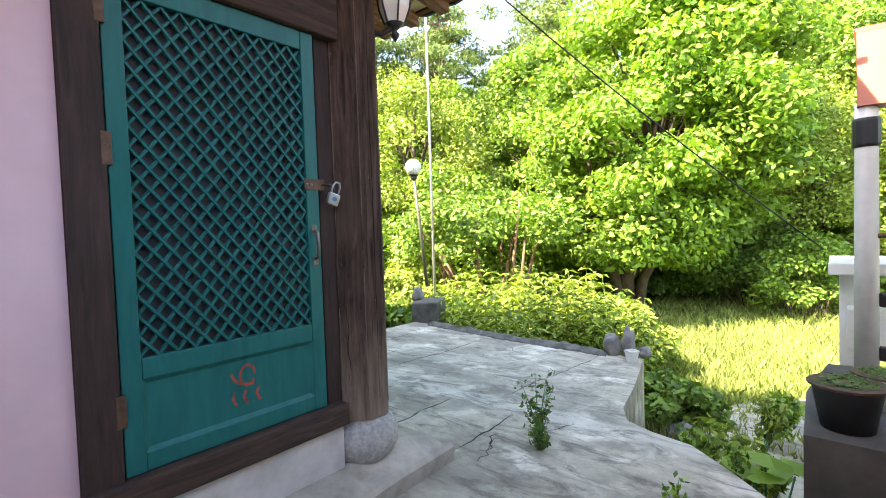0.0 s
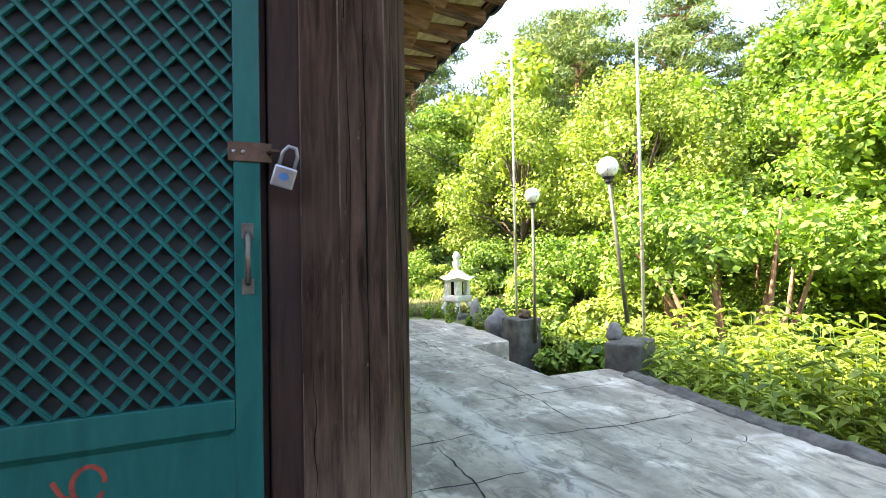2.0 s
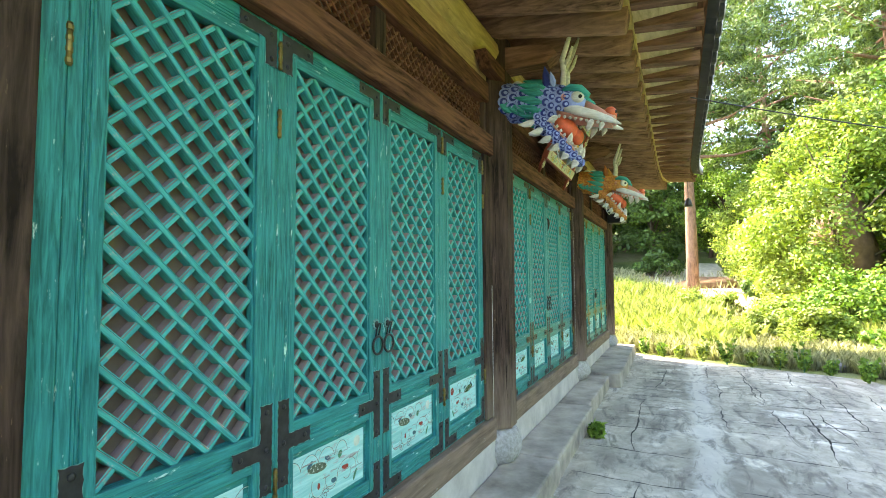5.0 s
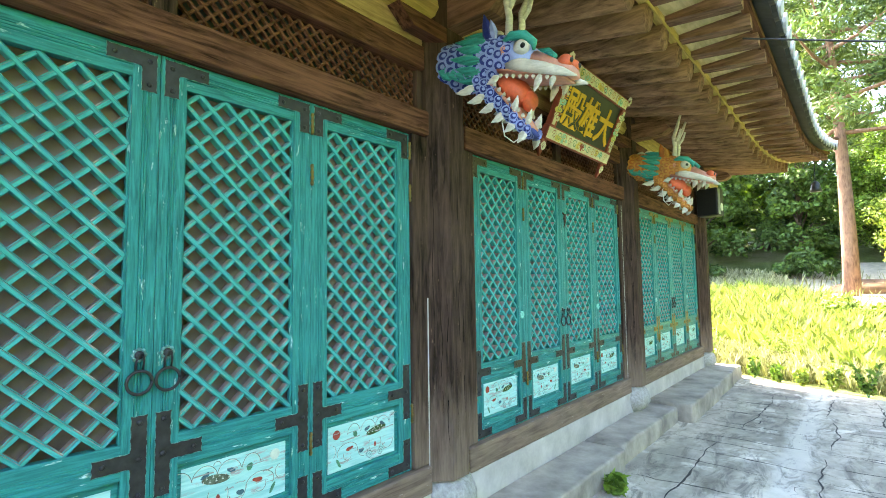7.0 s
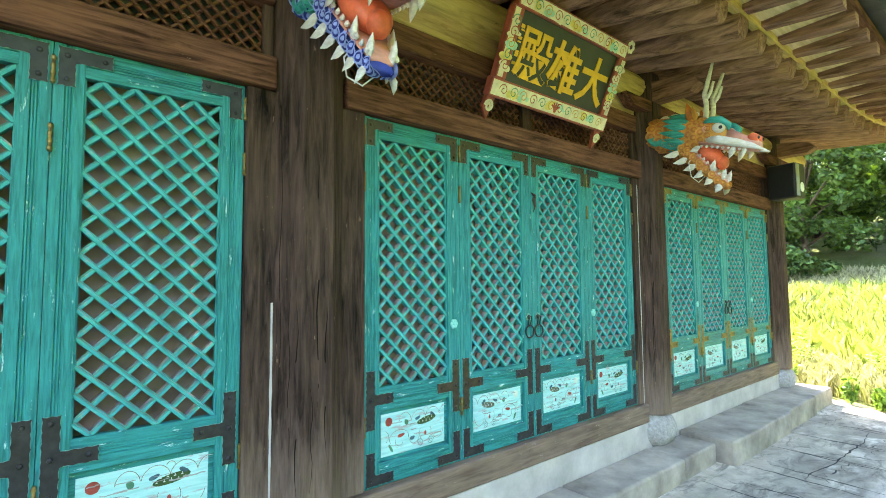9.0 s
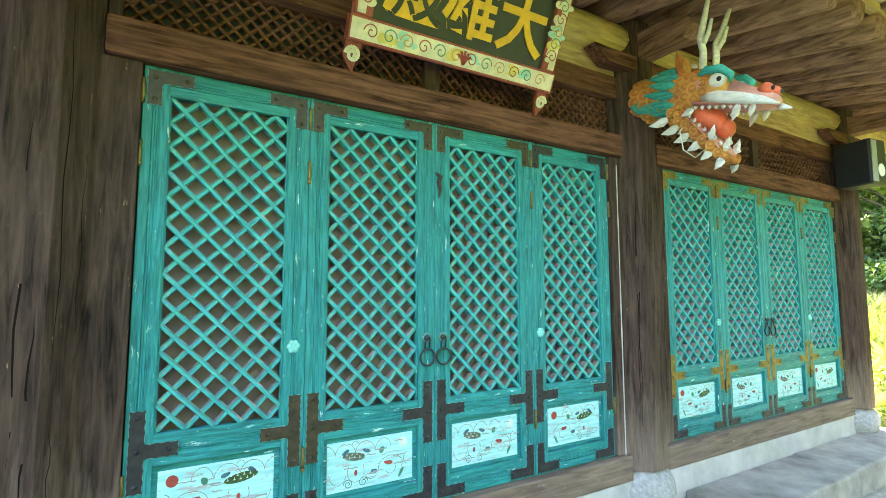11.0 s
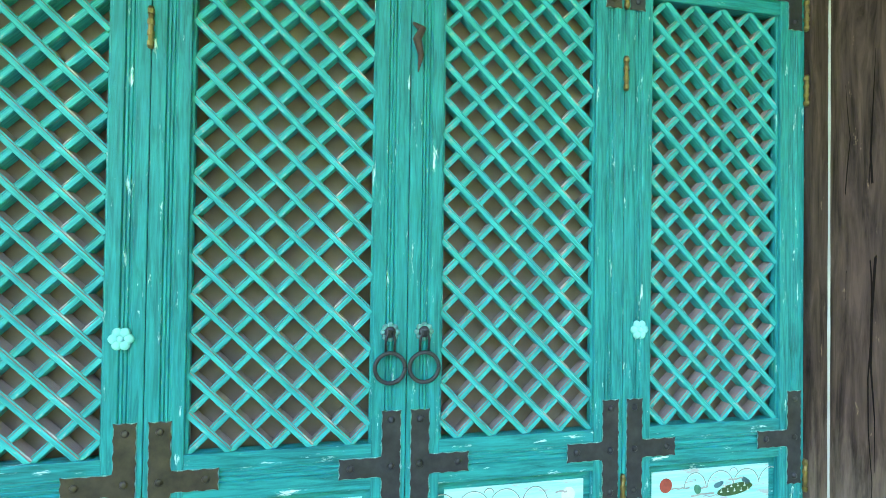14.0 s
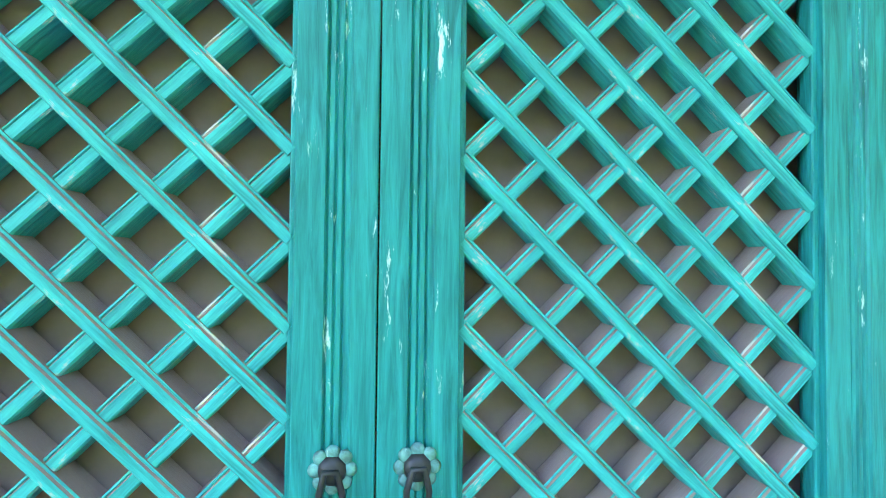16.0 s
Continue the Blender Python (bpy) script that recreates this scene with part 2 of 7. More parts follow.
def concrete_mat():
    m, t, b = nodes_of("stained concrete", 0.85)
    v = coords(t, (1, 1, 1), "World")
    fine = tex(t, v, 9, 9, 0.7)
    stain = tex(t, coords(t, (1.0, 0.55, 1), "World"), 1.5, 7, 0.62, 0.5)
    col = ramp(t, fine, [(0.25, (0.35, 0.31, 0.24)), (0.75, (0.66, 0.595, 0.475))])
    col = mix(t, ramp(t, stain, [(0.36, (0.75, 0.75, 0.75)), (0.56, (0, 0, 0))]), col, (0.19, 0.17, 0.135))
    moss = tex(t, coords(t, (1, 1, 1), "World"), 0.9, 6, 0.65, 0.8)
    col = mix(t, ramp(t, moss, [(0.56, (0, 0, 0)), (0.72, (0.6, 0.6, 0.6))]), col, (0.30, 0.275, 0.22))
    white = tex(t, coords(t, (1, 1, 1), "World"), 2.2, 6, 0.62, 0.4)
    col = mix(t, ramp(t, white, [(0.55, (0, 0, 0)), (0.68, (0.95, 0.95, 0.95))]), col, (0.82, 0.76, 0.64))
    band = t.nodes.new("ShaderNodeSeparateXYZ")
    t.links.new(v, band.inputs[0])
    shift = t.nodes.new("ShaderNodeMath")
    shift.operation = "MULTIPLY_ADD"
    shift.inputs[1].default_value = 0.34
    t.links.new(tex(t, coords(t, (1.6, 1.0, 1), "World"), 1.7, 8, 0.7), shift.inputs[0])
    t.links.new(band.outputs[0], shift.inputs[2])
    worn = ramp(t, shift.outputs[0], [(0.0, (0, 0, 0)), (1.0, (0, 0, 0))])
    rp = worn.node.color_ramp
    scale = t.nodes.new("ShaderNodeMapRange")
    scale.inputs[1].default_value, scale.inputs[2].default_value = 1.0, 2.2
    t.links.new(shift.outputs[0], scale.inputs[0])
    t.links.new(scale.outputs[0], worn.node.inputs[0])
    for p, c in ((0.36, 0.0), (0.43, 0.62), (0.53, 0.62), (0.60, 0.0)):
        rp.elements.new(p).color = (c, c, c, 1)
    col = mix(t, worn, col, (0.70, 0.655, 0.56))
    streak = tex(t, coords(t, (2.6, 0.9, 1), "World"), 2.4, 9, 0.74, 1.2)
    col = mix(t, ramp(t, streak, [(0.50, (0, 0, 0)), (0.62, (0.78, 0.78, 0.78))]), col, (0.155, 0.14, 0.115))
    t.links.new(col, b.inputs["Base Color"])
    bump(t, b, fine, 0.5, 0.01)
    return m


MEADOW, CONCRETE = ground_mat(), concrete_mat()


# ---- mesh helpers ----
def mesh_of(name, bm, material, smooth=False):
    me = bpy.data.meshes.new(name)
    bm.normal_update()
    bm.to_mesh(me)
    bm.free()
    for m in material if isinstance(material, (list, tuple)) else [material]:
        me.materials.append(m)
    if smooth:
        for p in me.polygons:
            p.use_smooth = True
    return me


def part(name, bm, material, parent=None, label="", smooth=False, at=None):
    ob = new(name, mesh_of(name, bm, material, smooth))
    if parent is not None:
        ob.parent = parent
    if at is not None:
        ob.matrix_basis = at
    if label:
        tagged(ob, label)
    return ob


def share(name, mesh, parent, at):
    ob = new(name, mesh)
    ob.parent = parent
    ob.matrix_basis = at
    return ob


def thing(name, label, category, at=(0, 0, 0), rz=0, group="", kind=""):
    ob = new(name)
    ob.empty_display_size = 0.1
    ob.matrix_basis = pose(*at, 0, 0, rz)
    return tagged(ob, label, category, group, kind)


def add_box(bm, lo, hi, bevel=0.0):
    vs = [bm.verts.new((x, y, z)) for x in (lo[0], hi[0]) for y in (lo[1], hi[1]) for z in (lo[2], hi[2])]
    fs = [bm.faces.new([vs[i] for i in f]) for f in ((0, 1, 3, 2), (4, 6, 7, 5), (0, 4, 5, 1), (2, 3, 7, 6), (0, 2, 6, 4), (1, 5, 7, 3))]
    if bevel:
        es = list({e for f in fs for e in f.edges})
        bmesh.ops.bevel(bm, geom=es, offset=bevel, segments=2, profile=0.5, affect="EDGES")
    return bm


def box(lo, hi, bevel=0.0):
    return add_box(bmesh.new(), lo, hi, bevel)


def add_prism(bm, outline, lo, hi, axis=2):
    """A closed outline of (u, v) drawn out from lo to hi along an axis (x: u,v = y,z; y: u,v = x,z; z: x,y)."""
    put = {0: lambda u, v, w: (w, u, v), 1: lambda u, v, w: (u, w, v), 2: lambda u, v, w: (u, v, w)}[axis]
    a = [bm.verts.new(put(u, v, lo)) for u, v in outline]
    b = [bm.verts.new(put(u, v, hi)) for u, v in outline]
    n = len(a)
    fs = [bm.faces.new(a[::-1]), bm.faces.new(b)]
    for i in range(n):
        fs.append(bm.faces.new((a[i], a[(i + 1) % n], b[(i + 1) % n], b[i])))
    bmesh.ops.recalc_face_normals(bm, faces=fs)
    return bm


def prism(outline, lo, hi, axis=2):
    return add_prism(bmesh.new(), outline, lo, hi, axis)


def add_tube(bm, pts, radii, seg=8, caps=True):
    pts = [Vector(p) for p in pts]
    if isinstance(radii, (int, float)):
        radii = [radii] * len(pts)
    rings = []
    side = None
    for i, p in enumerate(pts):
        d = (pts[min(i + 1, len(pts) - 1)] - pts[max(i - 1, 0)]).normalized()
        if side is None:
            side = d.orthogonal().normalized()
        side = (side - d * side.dot(d)).normalized()
        up = d.cross(side)
        rings.append([bm.verts.new(p + (side * math.cos(a) + up * math.sin(a)) * radii[i]) for a in (2 * math.pi * k / seg for k in range(seg))])
    for r0, r1 in zip(rings, rings[1:]):
        for k in range(seg):
            bm.faces.new((r0[k], r0[(k + 1) % seg], r1[(k + 1) % seg], r1[k]))
    if caps:
        bm.faces.new(rings[0][::-1])
        bm.faces.new(rings[-1])
    return bm


def tube(pts, radii, seg=8):
    return add_tube(bmesh.new(), pts, radii, seg)


def add_lathe(bm, profile, seg=16, at=(0, 0, 0)):
    """A profile of (radius, z) turned round the z axis."""
    rings = []
    for r, z in profile:
        rings.append([bm.verts.new((at[0] + r * math.cos(2 * math.pi * k / seg), at[1] + r * math.sin(2 * math.pi * k / seg), at[2] + z)) for k in range(seg)])
    for r0, r1 in zip(rings, rings[1:]):
        for k in range(seg):
            bm.faces.new((r0[k], r0[(k + 1) % seg], r1[(k + 1) % seg], r1[k]))
    bm.faces.new(rings[0][::-1])
    bm.faces.new(rings[-1])
    return bm


def lathe(profile, seg=16):
    return add_lathe(bmesh.new(), profile, seg)


def add_ball(bm, c, r, u=12, v=8):
    sx, sy, sz = (r, r, r) if isinstance(r, (int, float)) else r
    bmesh.ops.create_uvsphere(bm, u_segments=u, v_segments=v, radius=1, matrix=Matrix.Translation(c) @ Matrix.Diagonal((sx, sy, sz, 1)))
    return bm


def roughen(bm, amount, scale=3.0, seed=0):
    for v in bm.verts:
        n = noise.noise_vector(v.co * scale + Vector((seed, seed * 2.1, 0)))
        v.co += n * amount
    return bm


def raw(name, verts, faces, material, parent=None, label="", smooth=False):
    me = bpy.data.meshes.new(name)
    me.from_pydata(verts, [], faces)
    for m in material if isinstance(material, (list, tuple)) else [material]:
        me.materials.append(m)
    if smooth:
        for p in me.polygons:
            p.use_smooth = True
    ob = new(name, me)
    if parent is not None:
        ob.parent = parent
    if label:
        tagged(ob, label)
    return ob


# ---- ground and terrace ----
def smooth01(a, b, v):
    k = min(1, max(0, (v - a) / (b - a)))
    return k * k * (3 - 2 * k)


def ground_z(x, y):
    """Lower yard beside the terrace, a meadow beyond its end, hills all round."""
    z = -0.95 + 0.93 * smooth01(6.4, 8.8, y)
    r = math.hypot(x - 2, y - 3)
    z += 0.10 * max(0, y - 12) * smooth01(12, 22, y)
    z += 0.16 * max(0, r - 20)
    z += 0.06 * noise.noise(Vector((x * 0.5, y * 0.5, 0.3))) * smooth01(10.5, 12, abs(y)) if y > 0 else 0
    return min(z, 9.0)


TERRACE = [(3.32, 0.0), (3.42, 1.75), (3.66, 3.2), (3.66, 3.52), (2.82, 3.54), (2.90, 5.62), (3.62, 5.72), (3.85, 7.2), (3.80, 8.4), (3.55, 9.15),
           (2.7, 9.5), (1.9, 9.72), (1.1, 10.15), (0.4, 10.5), (-1.0, 10.9), (-7.0, 11.0), (-7.0, -3.4), (-0.6, -3.4), (0.25, -2.2),
           (0.85, -1.45), (1.22, -1.1), (1.45, -0.85), (1.52, -0.60), (1.62, -0.40), (1.85, -0.29), (2.4, -0.2)]


def build_ground():
    n, size = 150, 95.0
    us = [size * (abs(i / n * 2 - 1) ** 2.1) * (1 if i * 2 > n else -1) for i in range(n + 1)]
    verts = [(u + 2, v + 3, ground_z(u + 2, v + 3)) for v in us for u in us]
    faces = [(j * (n + 1) + i, j * (n + 1) + i + 1, (j + 1) * (n + 1) + i + 1, (j + 1) * (n + 1) + i) for j in range(n) for i in range(n)]
    g = raw("ground", verts, faces, MEADOW, smooth=True)
    tagged(g, "sunlit meadow ground rising to wooded hills", "ground", kind="structure")
    bm = bmesh.new()
    add_prism(bm, TERRACE, -1.4, 0.0)
    bmesh.ops.triangulate(bm, faces=[f for f in bm.faces if len(f.verts) > 4])
    top = part("terrace", bm, CONCRETE)
    tagged(top, "cracked grey concrete terrace with dark stains", "terrace", kind="structure")
    # low kerb along the open edge
    bm = bmesh.new()
    edge = [(3.30, 0.35), (3.42, 1.75), (3.64, 3.15)]
    rows = []
    for (x0, y0), (x1, y1) in zip(edge, edge[1:]):
        d = Vector((x1 - x0, y1 - y0)).normalized()
        nrm = Vector((d.y, -d.x))
        for k in range(36):
            p = Vector((x0 + (x1 - x0) * k / 35, y0 + (y1 - y0) * k / 35))
            q = Vector((p.x * 4, p.y * 4, 0))
            h = 0.03 + 0.035 * noise.noise(q) + 0.02 * noise.noise(q * 4)
            row = []
            for u, z in ((-0.11, -0.02), (-0.085, 0.5 * h), (-0.03, h + 0.012), (0.04, h + 0.01), (0.10, 0.6 * h), (0.14, -0.10), (0.14, -0.5)):
                c = p + nrm * (u + 0.03 * noise.noise(q * 2.5 + Vector((0, 0, u * 9))))
                row.append(bm.verts.new((c.x, c.y, z + 0.012 * noise.noise(q * 6 + Vector((0, 0, u * 20))))))
            rows.append(row)
    for r0, r1 in zip(rows, rows[1:]):
        for i in range(6):
            bm.faces.new((r0[i], r0[i + 1], r1[i + 1], r1[i]))
    tagged(part("kerb", bm, DARKSTONE), "low dark mossy kerb of weathered concrete", "kerb", kind="structure")


build_ground()

# ---- hall: timber frame ----
COLS = [0.69, 3.826, 6.912, 10.02]
COL_X, COL_R = -0.05, 0.165
CORNER = (-0.045, 0.535)
BAYS = [(0.965, 3.535), (4.118, 6.636), (7.190, 9.786)]
Z_SILL, Z_HEAD = 0.50, 2.35
SIDE_Y = 0.45


def octagon(r, cx=0.0, cy=0.0):
    c = r / math.cos(math.pi / 8)
    return [(cx + c * math.cos(math.pi / 8 + k * math.pi / 4), cy + c * math.sin(math.pi / 8 + k * math.pi / 4)) for k in range(8)]


def build_column(x, y, name="column", label="octagonal dark stained timber column with drying cracks"):
    c = thing(name, label, "column", (x, y, 0), group="hall columns")
    bm = bmesh.new()
    out = octagon(COL_R)
    rings = []
    for k in range(25):
        z = 0.40 + k * 0.12
        rings.append([bm.verts.new((u + 0.003 * noise.noise(Vector((u * 9, v * 9, z * 3 + y))), v + 0.003 * noise.noise(Vector((v * 9, u * 9, z * 3 + y))), z)) for u, v in out])
    for r0, r1 in zip(rings, rings[1:]):
        for k in range(8):
            bm.faces.new((r0[k], r0[(k + 1) % 8], r1[(k + 1) % 8], r1[k]))
    bm.faces.new(rings[0][::-1])
    bm.faces.new(rings[-1])
    es = [e for e in bm.edges if abs(e.verts[0].co.z - e.verts[1].co.z) > 0.1]
    bmesh.ops.bevel(bm, geom=es, offset=0.004, segments=1, affect="EDGES")
    part("shaft", bm, WOOD, c)
    rnd = random.Random(int(y * 100))
    for ang in (0, -45, -90, 45, -135):
        for _ in range(1 if (x, y) == CORNER else 3):
            z0, ln, off = 0.55 + rnd.random() * 1.2, 0.35 + rnd.random() * 1.0, (rnd.random() - 0.5) * 0.1
            wide = rnd.choice((0.0010, 0.0016, 0.0030))
            bmc = bmesh.new()
            m = pose(0, 0, 0, 0, 0, ang)
            pts = [(COL_R + 0.0005, off + 0.006 * math.sin(k * 1.7 + off * 50), z0 + ln * k / 8) for k in range(9)]
            for k in range(8):
                w0, w1 = wide * math.sin(math.pi * k / 8), wide * math.sin(math.pi * (k + 1) / 8)
                a, b = Vector(pts[k]), Vector(pts[k + 1])
                vs = [bmc.verts.new(m @ (p + Vector((0, s, 0)))) for p, s in ((a, -w0 - 0.0005), (a, w0 + 0.0005), (b, w1 + 0.0005), (b, -w1 - 0.0005))]
                bmc.faces.new(vs)
            part("crack", bmc, GAP, c)
    base = tagged(new("column_base"), "round rough granite base stone under a column", "base stone", "column base stones")
    base.matrix_basis = pose(x, y, 0.16)
    bm = lathe([(0.14, -0.02), (0.185, 0.02), (0.212, 0.08), (0.21, 0.14), (0.185, 0.205), (0.14, 0.238)], 28)
    roughen(bm, 0.012, 7, y)
    part("stone", bm, GRANITE, base, smooth=True)
    return c


corner_column = build_column(*CORNER, label="octagonal dark corner column with long drying cracks")
WORN_EDGE = plain("rubbed pale arris", (0.115, 0.082, 0.065), 0.85, 0, 0.5, 12)
rc = COL_R / math.cos(math.pi / 8) - 0.0022
for a in (-112.5, -67.5, -22.5, -157.5):
    part("worn_edge", tube([(rc * math.cos(radians(a)) + 0.0012 * noise.noise(Vector((a, k * 0.7, 0))), rc * math.sin(radians(a)) + 0.0012 * noise.noise(Vector((k * 0.7, a, 2))), 0.42 + 0.10 * k) for k in range(27)], 0.0034, 5), WORN_EDGE, corner_column)
for ang, off, z0, z1, wide in ((-90, 0.004, 0.50, 2.9, 0.0042), (-90, -0.045, 1.05, 1.9, 0.0018), (-45, 0.015, 0.45, 2.6, 0.0036), (-45, -0.035, 1.2, 2.3, 0.0016), (0, -0.01, 0.6, 2.8, 0.0036)):
    bm = bmesh.new()
    m = pose(0, 0, 0, 0, 0, ang)
    prev = None
    for k in range(41):
        z = z0 + (z1 - z0) * k / 40
        y = off + 0.012 * noise.noise(Vector((ang, z * 2.2, off * 40))) + 0.002 * noise.noise(Vector((ang, z * 11, 1)))
        w = wide * (0.15 + abs(noise.noise(Vector((z * 1.7, ang, off * 30)))) * 1.9) * math.sin(math.pi * (0.03 + 0.94 * k / 40)) + 0.0003
        pair = [bm.verts.new(m @ Vector((COL_R + 0.0042, y + e * w, z))) for e in (-1, 1)]
        if prev:
            bm.faces.new((prev[0], prev[1], pair[1], pair[0]))
        prev = pair
    part("crack", bm, GAP, corner_column)
for cy in COLS[1:]:
    build_column(COL_X, cy)
build_column(-3.35, COLS[0])

# plinth step along the front and round the corner
def slab_row(name, label, pieces, z0, material, rough=0.008):
    root = thing(name, label, "step", kind="structure")
    for (x0, y0, x1, y1, z1) in pieces:
        bm = box((x0, y0, z0), (x1, y1, z1), 0.018)
        bmesh.ops.subdivide_edges(bm, edges=bm.edges[:], cuts=2, use_grid_fill=True)
        roughen(bm, rough, 4, x0 + y0)
        part("stone_slab", bm, material, root)
    return root


STEPSTONE = plain("worn brown-grey step stone", (0.34, 0.30, 0.25), 0.9, 0, 0.55, 2.6, "World", 0.7)
slab_row("plinth_step", "worn grey stone plinth step along the hall front",
         [(0.04, y, reach + 0.010 * math.sin(y * 5), y + w - 0.008, zt) for y, w, reach, zt in ((0.64, 0.78, 0.42, 0.125), (1.42, 1.31, 0.41, 0.145), (2.73, 1.25, 0.40, 0.155), (3.98, 1.6, 0.39, 0.16), (5.58, 1.1, 0.35, 0.16), (6.68, 0.55, 0.34, 0.155), (7.24, 1.4, 0.50, 0.195), (8.64, 0.95, 0.47, 0.195), (9.59, 0.72, 0.45, 0.19))],
         -0.05, STEPSTONE)
# mortar bed round the corner, falling towards its outer edge
corner_step = thing("corner_step", "grey mortar step sloping away from the corner column", "step", kind="structure")
bm = bmesh.new()
rows = []
for k in range(46):
    x = -4.3 + 4.74 * k / 45
    row = []
    for y, z in ((0.245, -0.05), (0.24, 0.085), (0.262, 0.108), (0.34, 0.135), (0.44, 0.185), (0.64, 0.19)):
        fall = 1 - 0.42 * smooth01(0.16, 0.44, x) if z > 0.11 else 1
        front = 0.12 * smooth01(0.0, -0.9, x) if y < 0.4 else 0.0
        row.append(bm.verts.new((x, y - front + 0.008 * noise.noise(Vector((x * 4, y * 9, 0))), z * fall + 0.006 * noise.noise(Vector((x * 6, y * 6, 3))))))
    rows.append(row)
for r0, r1 in zip(rows, rows[1:]):
    for q in range(5):
        bm.faces.new((r0[q], r1[q], r1[q + 1], r0[q + 1]))
end = rows[-1] + [bm.verts.new((0.44, 0.64, -0.05))]
bm.faces.new(end)
bmesh.ops.recalc_face_normals(bm, faces=bm.faces[:])
part("mortar_bed", bm, STEPSTONE, corner_step)

# low white rendered wall under the sills and the floor behind it
body = thing("wall_front", "hall front wall with pale rendered foot and dark timber beams", "wall", kind="structure")
part("wall_foot", box((-0.20, 0.50, 0.10), (0.035, 10.1, 0.345), 0.004), PLINTH, body)
for y0, y1 in [(COLS[i] + 0.17, COLS[i + 1] - 0.17) for i in range(3)]:
    part("sill_beam", box((-0.14, y0, 0.347), (0.045, y1, Z_SILL - 0.004), 0.01), SILL_WOOD, body)
    part("head_beam", box((-0.14, y0, Z_HEAD + 0.006), (0.05, y1, 2.50), 0.01), WOOD_Y, body)
    part("tie_beam", box((-0.13, y0, 2.755), (0.02, y1, 2.90), 0.01), WOOD_Y, body)
    part("plank", box((-0.09, y0, 2.903), (0.0, y1, 3.07), 0.004), PLANK, body)
    part("plank", box((-0.09, y0, 3.073), (-0.008, y1, 3.3), 0.004), PLANK, body)
for (a, b), (c0, c1) in zip(BAYS, zip(COLS, COLS[1:])):
    if c0 > 1:
        part("jamb", box((-0.10, c0 + 0.15, Z_SILL), (0.02, a - 0.004, Z_HEAD + 0.004), 0.006), WOOD, body)
    part("jamb", box((-0.10, b + 0.004, Z_SILL), (0.02, c1 - 0.15, Z_HEAD + 0.004), 0.006), WOOD, body)
part("corner_board", box((-0.14, 0.60, 0.30), (0.066, 0.742, 3.05), 0.006), WOOD, body)
part("corner_jamb", box((-0.14, 0.745, 0.347), (0.030, 0.902, 3.05), 0.006), WOOD, body)
part("door_frame", box((-0.05, 0.905, Z_SILL), (0.006, 0.9635, Z_HEAD), 0.004), TEAL, body, "turquoise painted frame post")
# long ochre purlin under the rafters
part("purlin", tube([(-0.05, -0.6, 3.17), (-0.05, 3, 3.16), (-0.05, 7.5, 3.16), (-0.05, 11.3, 3.18)], 0.13, 14), OLIVE, body, smooth=True)


def lattice_bars(w, h, nx, ny, shift=0.0):
    """Centre line ends of both diagonal families inside a w by h opening, with cell counts nx, ny."""
    dx, dy = w / nx, h / ny
    out = []
    for sgn in (1, -1):
        k = -int(nx * 2) - 2 + shift
        while k < ny * 2 + nx * 2:
            # line z/dy = sgn * y/dx + k  (in cells)
            pts = []
            for y in (0.0, w):
                z = (sgn * y / dx + k) * dy
                if -1e-6 <= z <= h + 1e-6:
                    pts.append((y, z))
            for z in (0.0, h):
                y = (z / dy - k) * sgn * dx
                if -1e-6 <= y <= w + 1e-6:
                    pts.append((y, z))
            if len(pts) >= 2:
                pts.sort()
                a, b = pts[0], pts[-1]
                if math.hypot(b[0] - a[0], b[1] - a[1]) > 0.02:
                    out.append((sgn, a, b))
            k += 1
    return out


BAR_MESH = {}


def lattice(parent, y0, z0, w, h, nx, ny, thick, deep, x_front, material, name="lattice_bar", shift=0.0, lap=0.004):
    for sgn, (ya, za), (yb, zb) in lattice_bars(w, h, nx, ny, shift):
        ln = math.hypot(yb - ya, zb - za)
        key = (round(ln, 3), thick, deep, material.name)
        if key not in BAR_MESH:
            q = thick / 2
            prof = [(-deep, -q), (-deep, q), (-0.0022, q), (-0.0012, q * 0.74), (-0.0028, q * 0.60), (0.0, q * 0.42), (0.0, -q * 0.78), (-0.0025, -q)]
            BAR_MESH[key] = mesh_of(name, prism(prof, -ln / 2, ln / 2, 0), material)
        ang = math.degrees(math.atan2(zb - za, yb - ya))
        # local x along the bar, local -y into the wall
        m = Matrix(((0, 1, 0), (1, 0, 0), (0, 0, 1))).to_4x4()
        mm = Matrix.Translation((x_front - (lap if sgn > 0 else 0), y0 + (ya + yb) / 2, z0 + (za + zb) / 2)) @ pose(0, 0, 0, ang, 0, 0) @ m
        share(name, BAR_MESH[key], parent, mm)


# ---- lattice door leaves ----
LEAF_T = 0.042
STILE, TOP_R, MID_Z0, MID_Z1, BOT_R = 0.090, 0.105, 0.362, 0.479, 0.108


